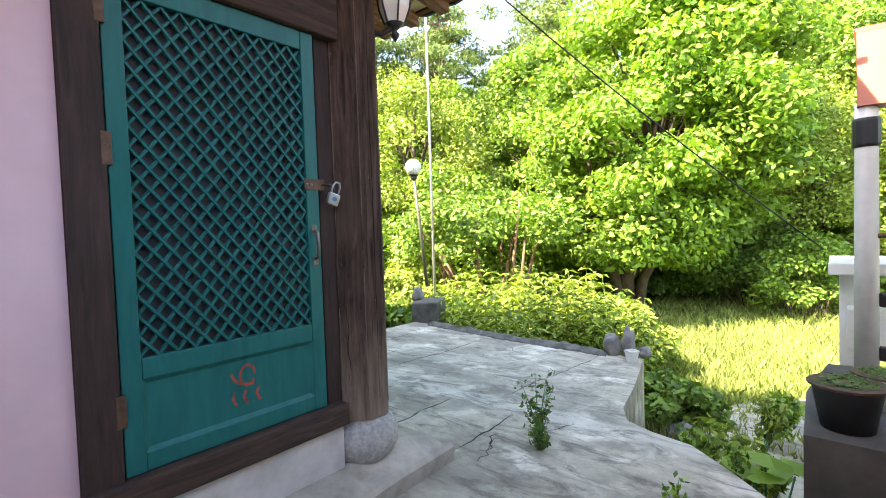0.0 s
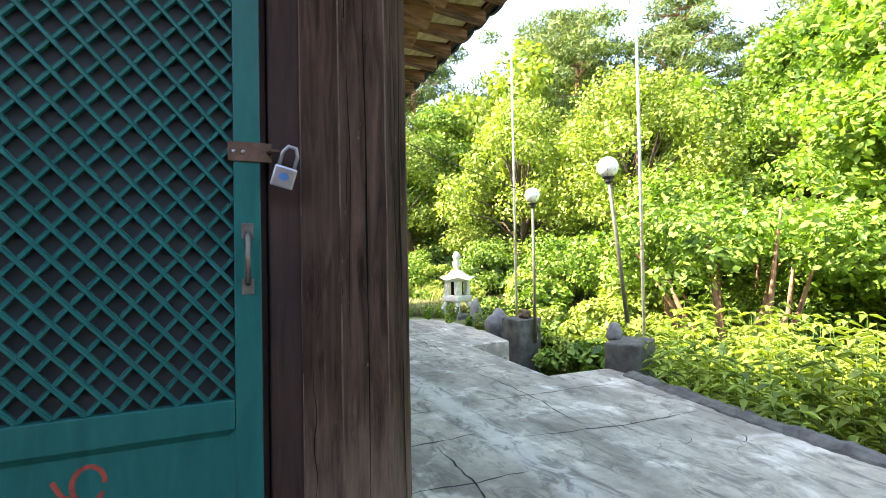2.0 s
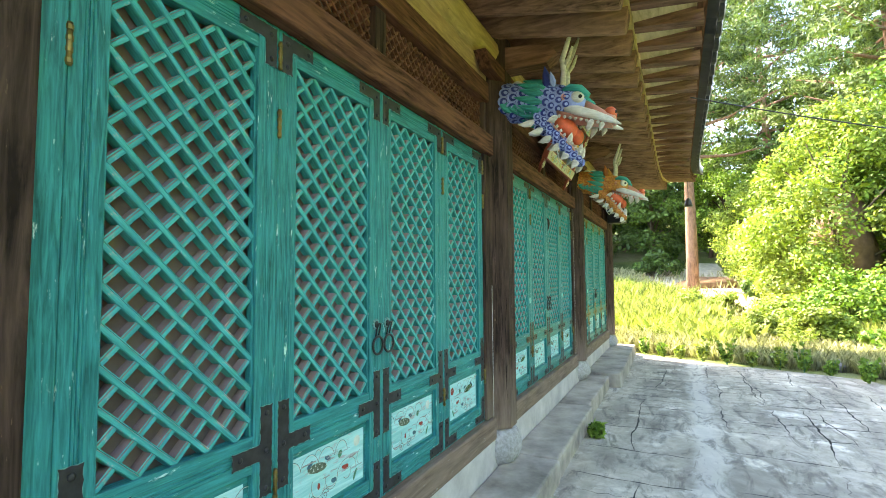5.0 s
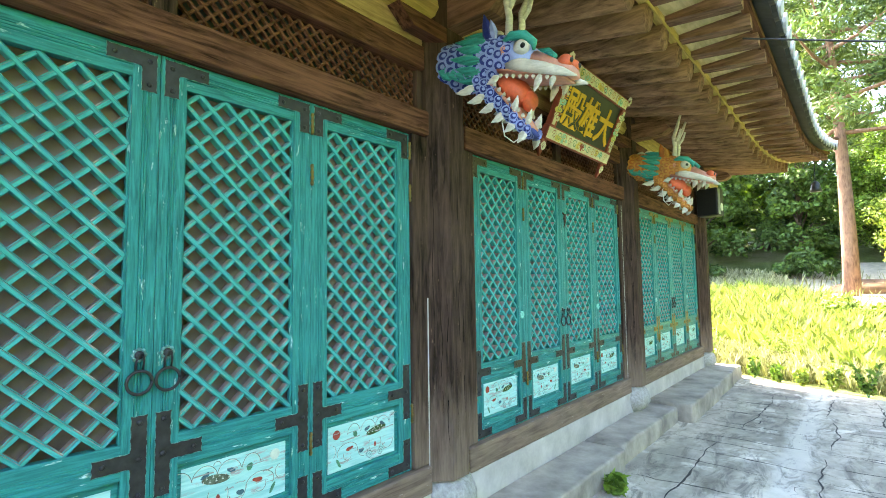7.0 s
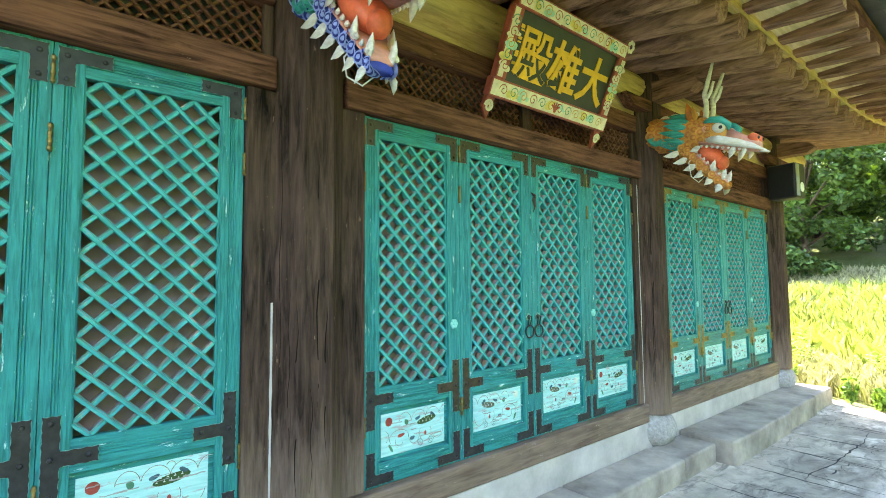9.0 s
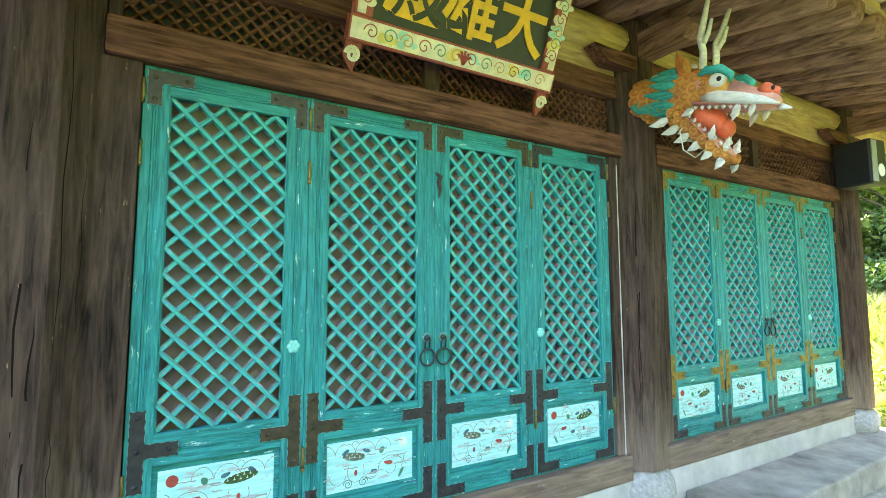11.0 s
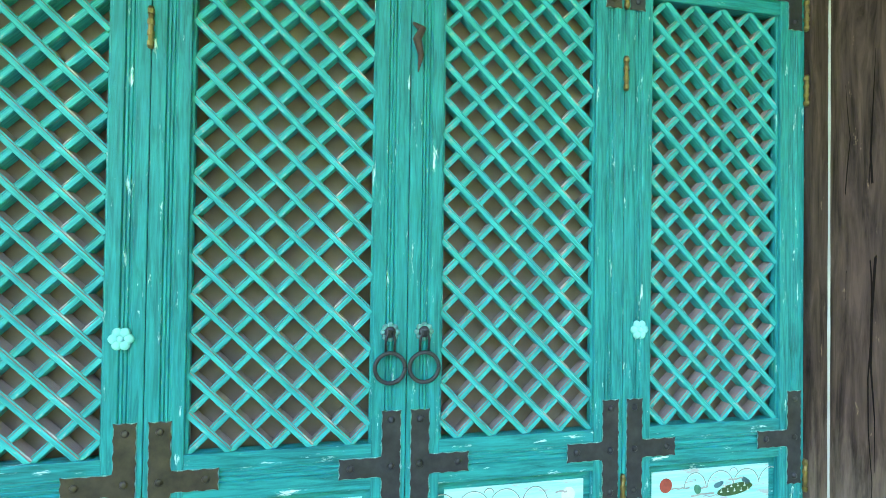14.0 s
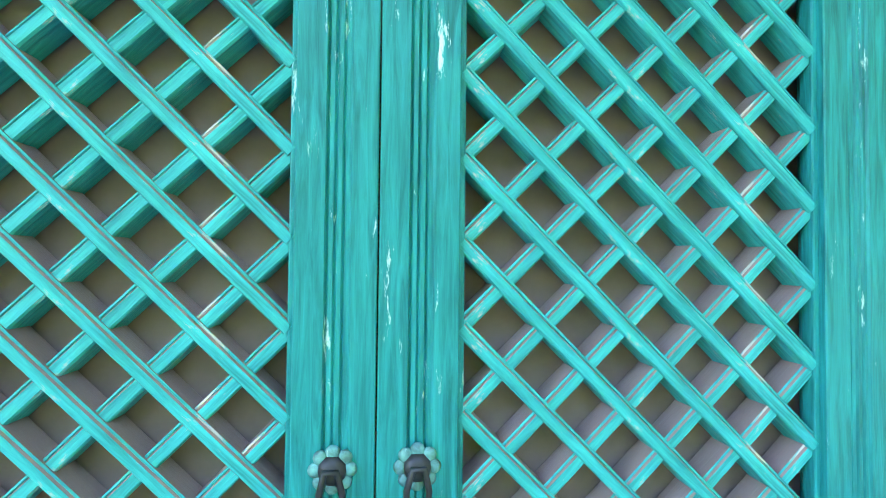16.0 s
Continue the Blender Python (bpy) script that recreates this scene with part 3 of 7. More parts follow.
def moulded(bm_list, lo, hi, along):
    """A frame member with two grooves drawn along it on its face (x = 0)."""
    bm = bmesh.new()
    w0, w1 = (lo[0], hi[0]) if along == 2 else (lo[1], hi[1])
    w = w1 - w0
    us = [0, 0.36, 0.385, 0.41, 0.46, 0.485, 0.51, 0.56, 0.585, 0.61, 0.655, 0.68, 1.0]
    dp = [0, 0, -0.0055, -0.0025, -0.0022, -0.0055, -0.0022, -0.0022, -0.0055, -0.0022, -0.0025, 0, 0]
    face = [(w0 + u * w, d) for u, d in zip(us, dp)]
    outline = [(w0 + 0.002, -LEAF_T)] + [(w0, -0.0014)] + [(a + (0.0016 if i == 0 else -0.0016 if i == len(face) - 1 else 0), d) for i, (a, d) in enumerate(face)] + [(w1, -0.0014), (w1 - 0.002, -LEAF_T)]
    if along == 2:
        a = [bm.verts.new((d, u, lo[1])) for u, d in outline]
        b = [bm.verts.new((d, u, hi[1])) for u, d in outline]
    else:
        a = [bm.verts.new((d, lo[0], u)) for u, d in outline]
        b = [bm.verts.new((d, hi[0], u)) for u, d in outline]
    n = len(a)
    fs = [bm.faces.new(a[::-1]), bm.faces.new(b)]
    for i in range(n):
        fs.append(bm.faces.new((a[i], a[(i + 1) % n], b[(i + 1) % n], b[i])))
    bmesh.ops.recalc_face_normals(bm, faces=fs)
    return bm


CHIPPED = grainy("chipped turquoise on iron", (0.05, 0.10, 0.10), (0.16, 0.42, 0.39), 0.5, 2, 1, 60, (0.4, 0.62, 0.58), 0.60, "Object")


def wavy(pts, amp=0.0035, step=0.012):
    """A closed outline with scalloped edges."""
    out = []
    for (x0, y0), (x1, y1) in zip(pts, pts[1:] + pts[:1]):
        ln = math.hypot(x1 - x0, y1 - y0)
        n = max(2, int(ln / step))
        nx, ny = (y1 - y0) / ln, -(x1 - x0) / ln
        for k in range(n):
            u = k / n
            a = amp * abs(math.sin(u * math.pi * max(1, round(ln / 0.034)))) if 0 < k else 0
            out.append((x0 + (x1 - x0) * u - nx * a, y0 + (y1 - y0) * u - ny * a))
    return out


def strap(parent, pts, rivets, material, label="black iron strap with rivets"):
    s = part("iron_strap", prism(wavy(pts), 0.0005, 0.0035, 0), material, parent, label)
    part("chipped_edge", prism(wavy(pts, 0.0008), 0.0003, 0.0016, 0), CHIPPED, s)
    for y, z in rivets:
        bm = bmesh.new()
        add_ball(bm, (0.0035, y, z), (0.006, 0.0095, 0.0095), 8, 6)
        part("rivet", bm, material, s, smooth=True)


def ribbon(bm, pts, w, x):
    """A flat painted line through points of (y, z)."""
    prev = None
    for i, (y, z) in enumerate(pts):
        a, b = pts[max(i - 1, 0)], pts[min(i + 1, len(pts) - 1)]
        d = Vector((b[0] - a[0], b[1] - a[1]))
        d = d.normalized() if d.length > 0 else Vector((1, 0))
        l, r = bm.verts.new((x, y - d.y * w, z + d.x * w)), bm.verts.new((x, y + d.y * w, z - d.x * w))
        if prev:
            bm.faces.new((prev[0], prev[1], r, l))
        prev = (l, r)


def arc(cy, cz, ry, rz, a0, a1, n=14):
    return [(cy + ry * math.cos(radians(a0 + (a1 - a0) * k / n)), cz + rz * math.sin(radians(a0 + (a1 - a0) * k / n))) for k in range(n + 1)]


def spiral(cy, cz, r, turn, n=26):
    return [(cy + turn * r * (1 - k / n * 0.85) * math.cos(k * 0.42), cz + r * (1 - k / n * 0.85) * math.sin(k * 0.42)) for k in range(n + 1)]


INK = plain("ink line", (0.08, 0.13, 0.13), 0.8)
RED = plain("faded red paint", (0.34, 0.055, 0.035), 0.75, 0, 0.4, 30)
MOSS = plain("dark green paint spot", (0.035, 0.085, 0.02), 0.8, 0, 0.5, 30)
MIDGREEN = plain("faded green paint", (0.06, 0.22, 0.13), 0.8, 0, 0.4, 25)
PALE = plain("off-white paint", (0.62, 0.66, 0.58), 0.8, 0, 0.2, 25)
MOSS_GREY = plain("worn grey-green paint", (0.10, 0.13, 0.085), 0.8, 0, 0.6, 45)
BLUE_GREY = plain("blue-grey paint", (0.05, 0.13, 0.17), 0.8, 0, 0.4, 30)
GREYWEAR = plain("bare grey wood", (0.34, 0.31, 0.30), 0.9, 0, 0.3, 30)


def disc(bm, cy, cz, ry, rz, x, n=18):
    bm.faces.new([bm.verts.new((x, a, b)) for a, b in arc(cy, cz, ry, rz, 0, 360 - 360 / n, n - 1)])


def painted_panel(leaf, w, sun_side, basket):
    """The lower panel: a lotus drawn in thin lines with a disc, a basket of leaves and scrolls."""
    y0, y1, z0, z1 = STILE - 0.004, w - STILE + 0.004, BOT_R - 0.004, MID_Z0 + 0.004
    panel = part("lower_panel", box((-0.034, y0, z0), (-0.022, y1, z1)), TEAL_H, leaf)
    fy0, fy1, fz0, fz1 = y0 + 0.024, y1 - 0.024, z0 + 0.022, z1 - 0.03
    part("painted_field", box((-0.0218, fy0, fz0), (-0.0195, fy1, fz1), 0.0), PANEL, panel, "pale turquoise field with a painted lotus")
    x = -0.0188
    cw, ch = fy1 - fy0, fz1 - fz0
    Y = lambda u: fy0 + u * cw
    Z = lambda v: fz0 + v * ch
    flip = sun_side > 0
    U = lambda u: Y(1 - u if flip else u)

    def lobe(u, v, ru, rv, a0, a1, wide=0.0010, n=16):
        for off, mat_list in ((0.0, ink), (0.0021, rim)):
            mat_list.append(([(U(u + (ru - off / cw) * math.cos(radians(a0 + (a1 - a0) * k / n))), Z(v + (rv - off / ch) * math.sin(radians(a0 + (a1 - a0) * k / n)))) for k in range(n + 1)], wide))
    ink, rim = [], []
    for u, ru in ((0.36, 0.095), (0.575, 0.115), (0.80, 0.115), (1.02, 0.11)):
        lobe(u, 0.70, ru, 0.25, 8, 172)
    lobe(0.69, 0.90, 0.035, 0.075, 10, 170)
    lobe(0.27, 0.36, 0.145, 0.20, -10, 205)
    lobe(0.27, 0.30, 0.06, 0.12, 160, 330)
    lobe(0.68, 0.36, 0.095, 0.22, 150, 390)
    lobe(0.50, 0.42, 0.09, 0.27, 185, 330)
    lobe(0.88, 0.42, 0.10, 0.28, 205, 350)
    lobe(0.05, 0.45, 0.06, 0.14, -70, 80)
    for su in (-1, 1):
        turn = su * (-1 if flip else 1)
        ink.append((spiral(U(0.68 + su * 0.085), Z(0.12), ch * 0.105, turn), 0.0015))
    bm = bmesh.new()
    for pts, wide in ink:
        ribbon(bm, pts, wide, x)
    part("ink_drawing", bm, INK, panel)
    bm = bmesh.new()
    for pts, wide in rim:
        ribbon(bm, pts, 0.0009, x - 0.0002)
    part("pale_outline", bm, PALE, panel)

    def blob(name, u, v, ru, rv, tilt, material, n=16, bite=0.0):
        bm = bmesh.new()
        c, sn = math.cos(radians(tilt)), math.sin(radians(tilt))
        vs = []
        for k in range(n):
            a = 2 * math.pi * k / n
            r = 1 - bite * max(0.0, math.cos(a - 1.2)) ** 2
            p, q = ru * cw * r * math.cos(a), rv * ch * r * math.sin(a)
            vs.append(bm.verts.new((x + 0.0004, U(u) + (p * c - q * sn) * (-1 if flip else 1), Z(v) + p * sn + q * c)))
        bm.faces.new(vs)
        part(name, bm, material, panel)
    blob("pale_leaf" if flip else "red_disc", 0.115, 0.80, 0.052, 0.105, 30 if flip else 0, PALE if flip else RED)
    blob("leaf_basket", 0.70, 0.665, 0.155 if basket else 0.13, 0.085, 8, MOSS if basket else MOSS_GREY, 20)
    blob("red_petal", 0.30, 0.43, 0.055, 0.055, 14, RED, 16, 0.55)
    blob("red_bud", 0.68, 0.33, 0.018, 0.06, 0, RED)
    blob("green_leaf", 0.38, 0.72, 0.030, 0.085, 10, MIDGREEN, 16, 0.4)
    blob("blue_leaf", 0.56, 0.76, 0.045, 0.05, 25, BLUE_GREY, 16, 0.5)
    blob("blue_leaf", 0.80, 0.78, 0.045, 0.05, -25, BLUE_GREY, 16, 0.5)
    blob("green_tail", 0.14, 0.18, 0.018, 0.13, 28, MIDGREEN, 16, 0.3)
    blob("blue_leaf", 0.47, 0.30, 0.04, 0.06, 20, BLUE_GREY, 16, 0.5)
    bm = bmesh.new()
    for k in range(9):
        u, v = 0.58 + 0.029 * k, 0.672 + 0.035 * (k % 2 * 2 - 1)
        ribbon(bm, [(U(u) - 0.004, Z(v)), (U(u) + 0.004, Z(v))], 0.0014, x + 0.0009)
        ribbon(bm, [(U(u), Z(v)), (U(u), Z(v + 0.045))], 0.0009, x + 0.0010)
    part("pale_dots", bm, PALE, panel)
    # paint rubbed away in thin level streaks
    r = random.Random(int(w * 1e5) + 7 * sun_side + 31 * basket)
    bm = bmesh.new()
    for k in range(16):
        u, v, ln = r.uniform(0.05, 0.8), r.uniform(0.12, 0.9), r.uniform(0.05, 0.2)
        ribbon(bm, [(Y(u + ln * q / 5), Z(v + 0.012 * r.uniform(-1, 1))) for q in range(6)], r.uniform(0.0008, 0.0028), x + 0.0012 + 0.00003 * k)
    tagged(part("bare_wood_wear", bm, GREYWEAR, panel), kind="stuff")




def build_leaf(w, ring_side=0, hinge_side=1, bay=0, idx=0):
    """One folding lattice leaf, with its lower left corner at the origin and its face at x = 0. ring_side: which edge bears the ring pull."""
    h = Z_HEAD - Z_SILL
    label = "turquoise painted folding door leaf with diagonal lattice and iron straps"
    if ring_side:
        label = "turquoise lattice door leaf with an iron ring pull"
    leaf = thing("door_leaf", label, "door", group="lattice doors of the hall")
    g = 0.0009
    part("stile", moulded(None, (g, 0, 0), (STILE, h, 0), 2), TEAL, leaf)
    part("stile", moulded(None, (w - STILE, 0, 0), (w - g, h, 0), 2), TEAL, leaf)
    for z0, z1 in ((h - TOP_R, h), (MID_Z0, MID_Z1), (0.0, BOT_R)):
        part("rail", moulded(None, (STILE - 0.004, z0, 0), (w - STILE + 0.004, z1, 0), 1), TEAL_H, leaf, at=pose(-0.0025, 0, 0))
    # inner bead round the opening
    for (a, b) in (((STILE - 0.002, MID_Z1), (STILE + 0.007, h - TOP_R)), ((w - STILE - 0.007, MID_Z1), (w - STILE + 0.002, h - TOP_R))):
        part("bead", box((-0.03, a[0], a[1] - 0.003), (-0.010, b[0], b[1] + 0.003), 0.002), TEAL, leaf)
    ow, oh = w - 2 * STILE - 0.008, h - TOP_R - MID_Z1
    lattice(leaf, STILE + 0.004, MID_Z1, ow, oh, 4.5, 13.0, 0.0185, 0.036, -0.010, TEAL_SLAT, shift=0.0 if idx < 2 else 0.5)
    part("backing_screen", box((-0.062, STILE - 0.03, MID_Z1 - 0.03), (-0.058, w - STILE + 0.03, h - TOP_R + 0.03)), SCREEN, leaf, "brown paper screen behind the lattice")
    painted_panel(leaf, w, -1 if idx in (0, 3) else 1, idx in (0, 3))
    metal = BRASS if bay == 2 else IRON
    t = 0.052
    for edge, sg in ((0.012, 1), (w - 0.012, -1)):
        X = lambda u: edge + sg * u
        def L(pts):
            q = [(X(u), z) for u, z in pts]
            return q if sg > 0 else q[::-1]
        strap(leaf, L([(0, h - 0.150), (t, h - 0.150), (t, h - 0.062), (0.160, h - 0.062), (0.160, h - 0.010), (0, h - 0.010)]), [(X(t / 2), h - 0.125), (X(t / 2), h - 0.04), (X(0.135), h - 0.036)], BRASS if bay == 2 else BRONZED if bay == 1 and idx < 3 else IRON)
        zc = (MID_Z0 + MID_Z1) / 2
        strap(leaf, L([(0, zc - 0.145), (t, zc - 0.145), (t, zc - 0.028), (0.160, zc - 0.028), (0.160, zc + 0.026), (t, zc + 0.026), (t, zc + 0.145), (0, zc + 0.145)]), [(X(t / 2), zc - 0.12), (X(t / 2), zc), (X(t / 2), zc + 0.12), (X(0.13), zc)], BRONZED if bay == 1 and (idx, sg) in ((0, -1), (1, 1)) else metal)
        strap(leaf, L([(0, 0.008), (0.160, 0.008), (0.160, 0.060), (t, 0.060), (t, 0.170), (0, 0.170)]), [(X(t / 2), 0.145), (X(t / 2), 0.035), (X(0.135), 0.034)], IRON)
    if hinge_side:
        y = 0.0 if hinge_side < 0 else w
        for z in (h - 0.10, h - 0.34, 0.30):
            hg = part("hinge", tube([(0.006, y, z - 0.05), (0.006, y, z + 0.05)], 0.0065, 8), BRASS, leaf, "brass butt hinge", smooth=True)
            for k in range(4):
                part("knuckle", tube([(0.006, y, z - 0.045 + k * 0.026), (0.006, y, z - 0.034 + k * 0.026)], 0.0082, 8), BRASS, hg)
    if ring_side:
        yr = w - 0.045 if ring_side > 0 else 0.045
        z = 0.770
        bm = bmesh.new()
        add_ball(bm, (0.004, yr, z), (0.010, 0.016, 0.016), 10, 6)
        pull = part("ring_pull", bm, IRON, leaf, "black iron ring pull on a flower plate", smooth=True)
        bm = bmesh.new()
        for k in range(8):
            a = k * math.pi / 4
            add_ball(bm, (0.002, yr + 0.018 * math.cos(a), z + 0.018 * math.sin(a)), (0.005, 0.0082, 0.0082), 8, 6)
        part("flower_plate", bm, CHIPPED, pull, "flower plate with chipped turquoise paint", smooth=True)
        part("ring_bracket", tube([(0.008, yr - 0.011, z - 0.058), (0.016, yr - 0.012, z - 0.02), (0.024, yr - 0.006, z + 0.006), (0.024, yr + 0.006, z + 0.006), (0.016, yr + 0.012, z - 0.02), (0.008, yr + 0.011, z - 0.058)], 0.0036, 8), IRON, pull, smooth=True)
        pts = [(0.014, yr + 0.039 * math.cos(a), z - 0.092 + 0.039 * math.sin(a)) for a in (2 * math.pi * k / 28 for k in range(29))]
        part("ring", tube(pts, 0.0055, 8), IRON, pull, smooth=True)
    elif idx in (0, 3) and bay:
        yr = w - 0.05 if idx == 0 else 0.05
        bm = bmesh.new()
        for k in range(6):
            a = k * math.pi / 3
            add_ball(bm, (0.004, yr + 0.017 * math.cos(a), 0.765 + 0.017 * math.sin(a)), (0.006, 0.012, 0.012), 8, 6)
        add_ball(bm, (0.005, yr, 0.765), (0.008, 0.009, 0.009), 8, 6)
        part("flower_boss", bm, plain("pale turquoise boss", (0.22, 0.62, 0.56), 0.6), leaf, "pale turquoise flower-shaped boss", smooth=True)
    return leaf


for bi, (a, b) in enumerate(BAYS):
    w = (b - a) / 4
    for i in range(4):
        leaf = build_leaf(w, {1: 1, 2: -1}.get(i, 0), {0: -1, 1: -1, 2: 1, 3: 1}[i], bi, i)
        leaf.matrix_basis = pose(0.0, a + i * w, Z_SILL)
    # dark interior closed behind the leaves
part("room_back", box((-3.6, 0.55, 0.1), (-3.5, 10.1, 3.3)), WOOD_Y, body)

# transom lattice over the doors
for bi, (a, b) in enumerate(BAYS):
    tr = thing("transom_screen", "dark wooden lattice transom above the doors", "transom", group="transom screens")
    y0, y1 = COLS[bi] + 0.17, COLS[bi + 1] - 0.17
    n = 2
    cell = (y1 - y0) / n
    for k in range(n):
        ya, yb = y0 + k * cell + 0.03, y0 + (k + 1) * cell - 0.03
        lattice(tr, ya, 2.505, yb - ya, 0.245, (yb - ya) / 0.062, 4.0, 0.013, 0.02, -0.035, WOOD_Y, "transom_bar")
    for k in range(n + 1):
        yy = y0 + k * cell
        part("transom_post", box((-0.08, max(y0, yy - 0.045), 2.502), (-0.005, min(y1, yy + 0.045), 2.753), 0.004), WOOD, tr)
    part("backing", box((-0.075, y0, 2.502), (-0.070, y1, 2.753)), MESH, tr)


# ---- roof and eaves ----
def eave(y):
    """Rise and reach of the curved eave towards its corners."""
    k = max(0.0, abs(y - 5.36) - 3.2) / 3.6
    return 0.34 * k ** 2, 0.22 * k ** 2


def build_roof():
    roof = thing("roof", "curved black tiled hall roof with exposed timber rafters", "roof", kind="structure")
    ys = [-1.0 + 0.335 * k for k in range(39)]
    for y in ys:
        rise, reach = eave(y)
        part("rafter", tube([(-1.2, y, 3.66 + rise * 0.4), (-0.05, y, 3.375 + rise * 0.6), (0.98 + reach * 0.5, y, 3.16 + rise)], [0.105, 0.105, 0.094], 12), WOOD_X, roof, smooth=True)
        bm = bmesh.new()
        p, q = Vector((0.55, y, 3.345 + rise * 0.9)), Vector((1.44 + reach, y, 3.24 + rise))
        d = 0.058
        vs = [bm.verts.new(c + Vector((0, sy * s, sz * s))) for c, s in ((p, d), (q, d * 0.82)) for sy, sz in ((-1, -1), (1, -1), (1, 1), (-1, 1))]
        for f in ((3, 2, 1, 0), (4, 5, 6, 7), (0, 1, 5, 4), (1, 2, 6, 5), (2, 3, 7, 6), (3, 0, 4, 7)):
            bm.faces.new([vs[i] for i in f])
        part("flying_rafter", bm, WOOD_X, roof)

    def strip(name, pts, material):
        """pts(y) gives the closed section at y."""
        bm = bmesh.new()
        rings = [[bm.verts.new(p) for p in pts(y)] for y in [-1.15 + 0.26 * k for k in range(51)]]
        n = len(rings[0])
        for r0, r1 in zip(rings, rings[1:]):
            for i in range(n):
                bm.faces.new((r0[i], r0[(i + 1) % n], r1[(i + 1) % n], r1[i]))
        bm.faces.new(rings[0][::-1])
        bm.faces.new(rings[-1])
        bmesh.ops.recalc_face_normals(bm, faces=bm.faces[:])
        part(name, bm, material, roof)

    def sect(x0, z0, x1, z1):
        def f(y):
            rise, reach = eave(y)
            return [(x0 + reach, y, z0 + rise), (x1 + reach, y, z0 + rise), (x1 + reach, y, z1 + rise), (x0 + reach, y, z1 + rise)]
        return f

    strip("eave_fascia", sect(0.95, 3.215, 1.0, 3.285), OLIVE)
    strip("eave_batten", sect(1.40, 3.275, 1.46, 3.325), WOOD_Y)

    def boards(y):
        rise, reach = eave(y)
        return [(-1.25, y, 3.745 + rise * 0.4), (-0.05, y, 3.45 + rise * 0.6), (0.95 + reach * 0.5, y, 3.27 + rise), (1.45 + reach, y, 3.30 + rise),
                (1.45 + reach, y, 3.33 + rise), (0.95 + reach * 0.5, y, 3.40 + rise), (-0.05, y, 3.60 + rise * 0.6), (-1.25, y, 4.0 + rise * 0.4)]

    strip("eave_boards", boards, EAVE_BOARD)

    def top(y):
        rise, reach = eave(y)
        return [(1.54 + reach, y, 3.335 + rise), (1.54 + reach, y, 3.365 + rise), (0.4, y, 3.78 + rise * 0.7), (-1.6, y, 4.75), (-3.6, y, 6.1), (-3.6, y, 6.0), (-1.6, y, 4.6), (0.4, y, 3.66 + rise * 0.7)]

    strip("tile_bed", top, TILE)
    for y in [-1.1 + 0.27 * j for j in range(48)]:
        rise, reach = eave(y)
        a, b = Vector((1.56 + reach, y, 3.40 + rise)), Vector((0.4, y, 3.81 + rise * 0.7))
        part("tile_row", tube([a, a.lerp(b, 0.5) + Vector((0, 0, -0.03)), b, (-1.6, y, 4.80), (-3.6, y, 6.14)], 0.07, 10), TILE, roof, smooth=True)
        e = part("tile_end", tube([a + Vector((0.0, 0, 0)), a + Vector((0.035, 0, -0.004))], 0.074, 12), TILE_END, roof)
        bm = prism([(y - 0.20 + 0.066 * i, 3.335 + rise - 0.028 * math.sin(math.pi * i / 4)) for i in range(5)][0:5] + [(y + 0.064, 3.375 + rise), (y - 0.2, 3.375 + rise)], 1.545 + reach, 1.575 + reach, 0)
        part("drip_tile", bm, TILE, roof)
    # rear slope and end closure
    part("gable_end", prism([(-3.6, 3.3), (-0.1, 3.3), (-0.1, 3.5), (-1.6, 4.6), (-3.6, 5.9)], SIDE_Y + 0.05, SIDE_Y + 0.2, 1), PLASTER, roof)
    part("gable_end", prism([(-3.6, 3.3), (-0.1, 3.3), (-0.1, 3.5), (-1.6, 4.6), (-3.6, 5.9)], 10.05, 10.2, 1), PLASTER, roof)
    bm = bmesh.new()
    add_prism(bm, [(-3.6, 6.1), (-8.6, 3.4), (-8.6, 3.3), (-3.6, 6.0)], -1.15, 11.9, 1)
    part("rear_slope", bm, TILE, roof)
    # side eave rafters at the near end
    for kx in range(18):
        x = -3.9 + 0.25 * kx
        if x < 0.1:
            part("rafter", tube([(x, 1.0, 3.55), (x, 0.0, 3.36), (x, -0.62, 3.27)], 0.062, 8), WOOD_X, roof, smooth=True)


build_roof()

# ---- side wall ----
side = thing("wall_side", "side wall of pink plaster between dark timbers", "wall", kind="structure")
part("plaster_panel", box((-8.0, 0.47, 0.30), (-1.356, 0.62, 3.4)), PLASTER, side)
# both posts wear the timber copy whose colour is darkened for shade
part("door_post", box((-1.353, 0.44, 0.28), (-1.226, 0.64, 3.0), 0.008), WOOD_SHADED, side)
part("door_post", box((-0.30, 0.475, 0.40), (-0.18, 0.64, 2.9), 0.006), WOOD_SHADED, side)
part("sill_beam", box((-1.355, 0.405, 0.405), (-0.215, 0.62, 0.520), 0.01), WOOD_S, side)
# strip added behind the door's edge gap to block a light leak
part("light_stop", box((-0.345, 0.496, 0.521), (-0.303, 0.56, 2.384), 0.003), WOOD_SHADED, side)
part("wall_foot", box((-8.0, 0.43, 0.10), (-0.24, 0.62, 0.402), 0.005), PLINTH, side)
part("head_beam", box((-1.224, 0.42, 2.386), (-0.18, 0.62, 2.60), 0.01), WOOD_S, side)
part("upper_wall", box((-1.3, 0.50, 2.603), (-0.20, 0.62, 3.4)), PLASTER, side)
part("inner_wall", box((-8.0, 0.64, 0.1), (-7.9, 10.05, 3.6)), PLASTER, side)
part("end_wall", box((-8.0, 10.06, 0.1), (-0.25, 10.2, 3.6)), PLASTER, side)

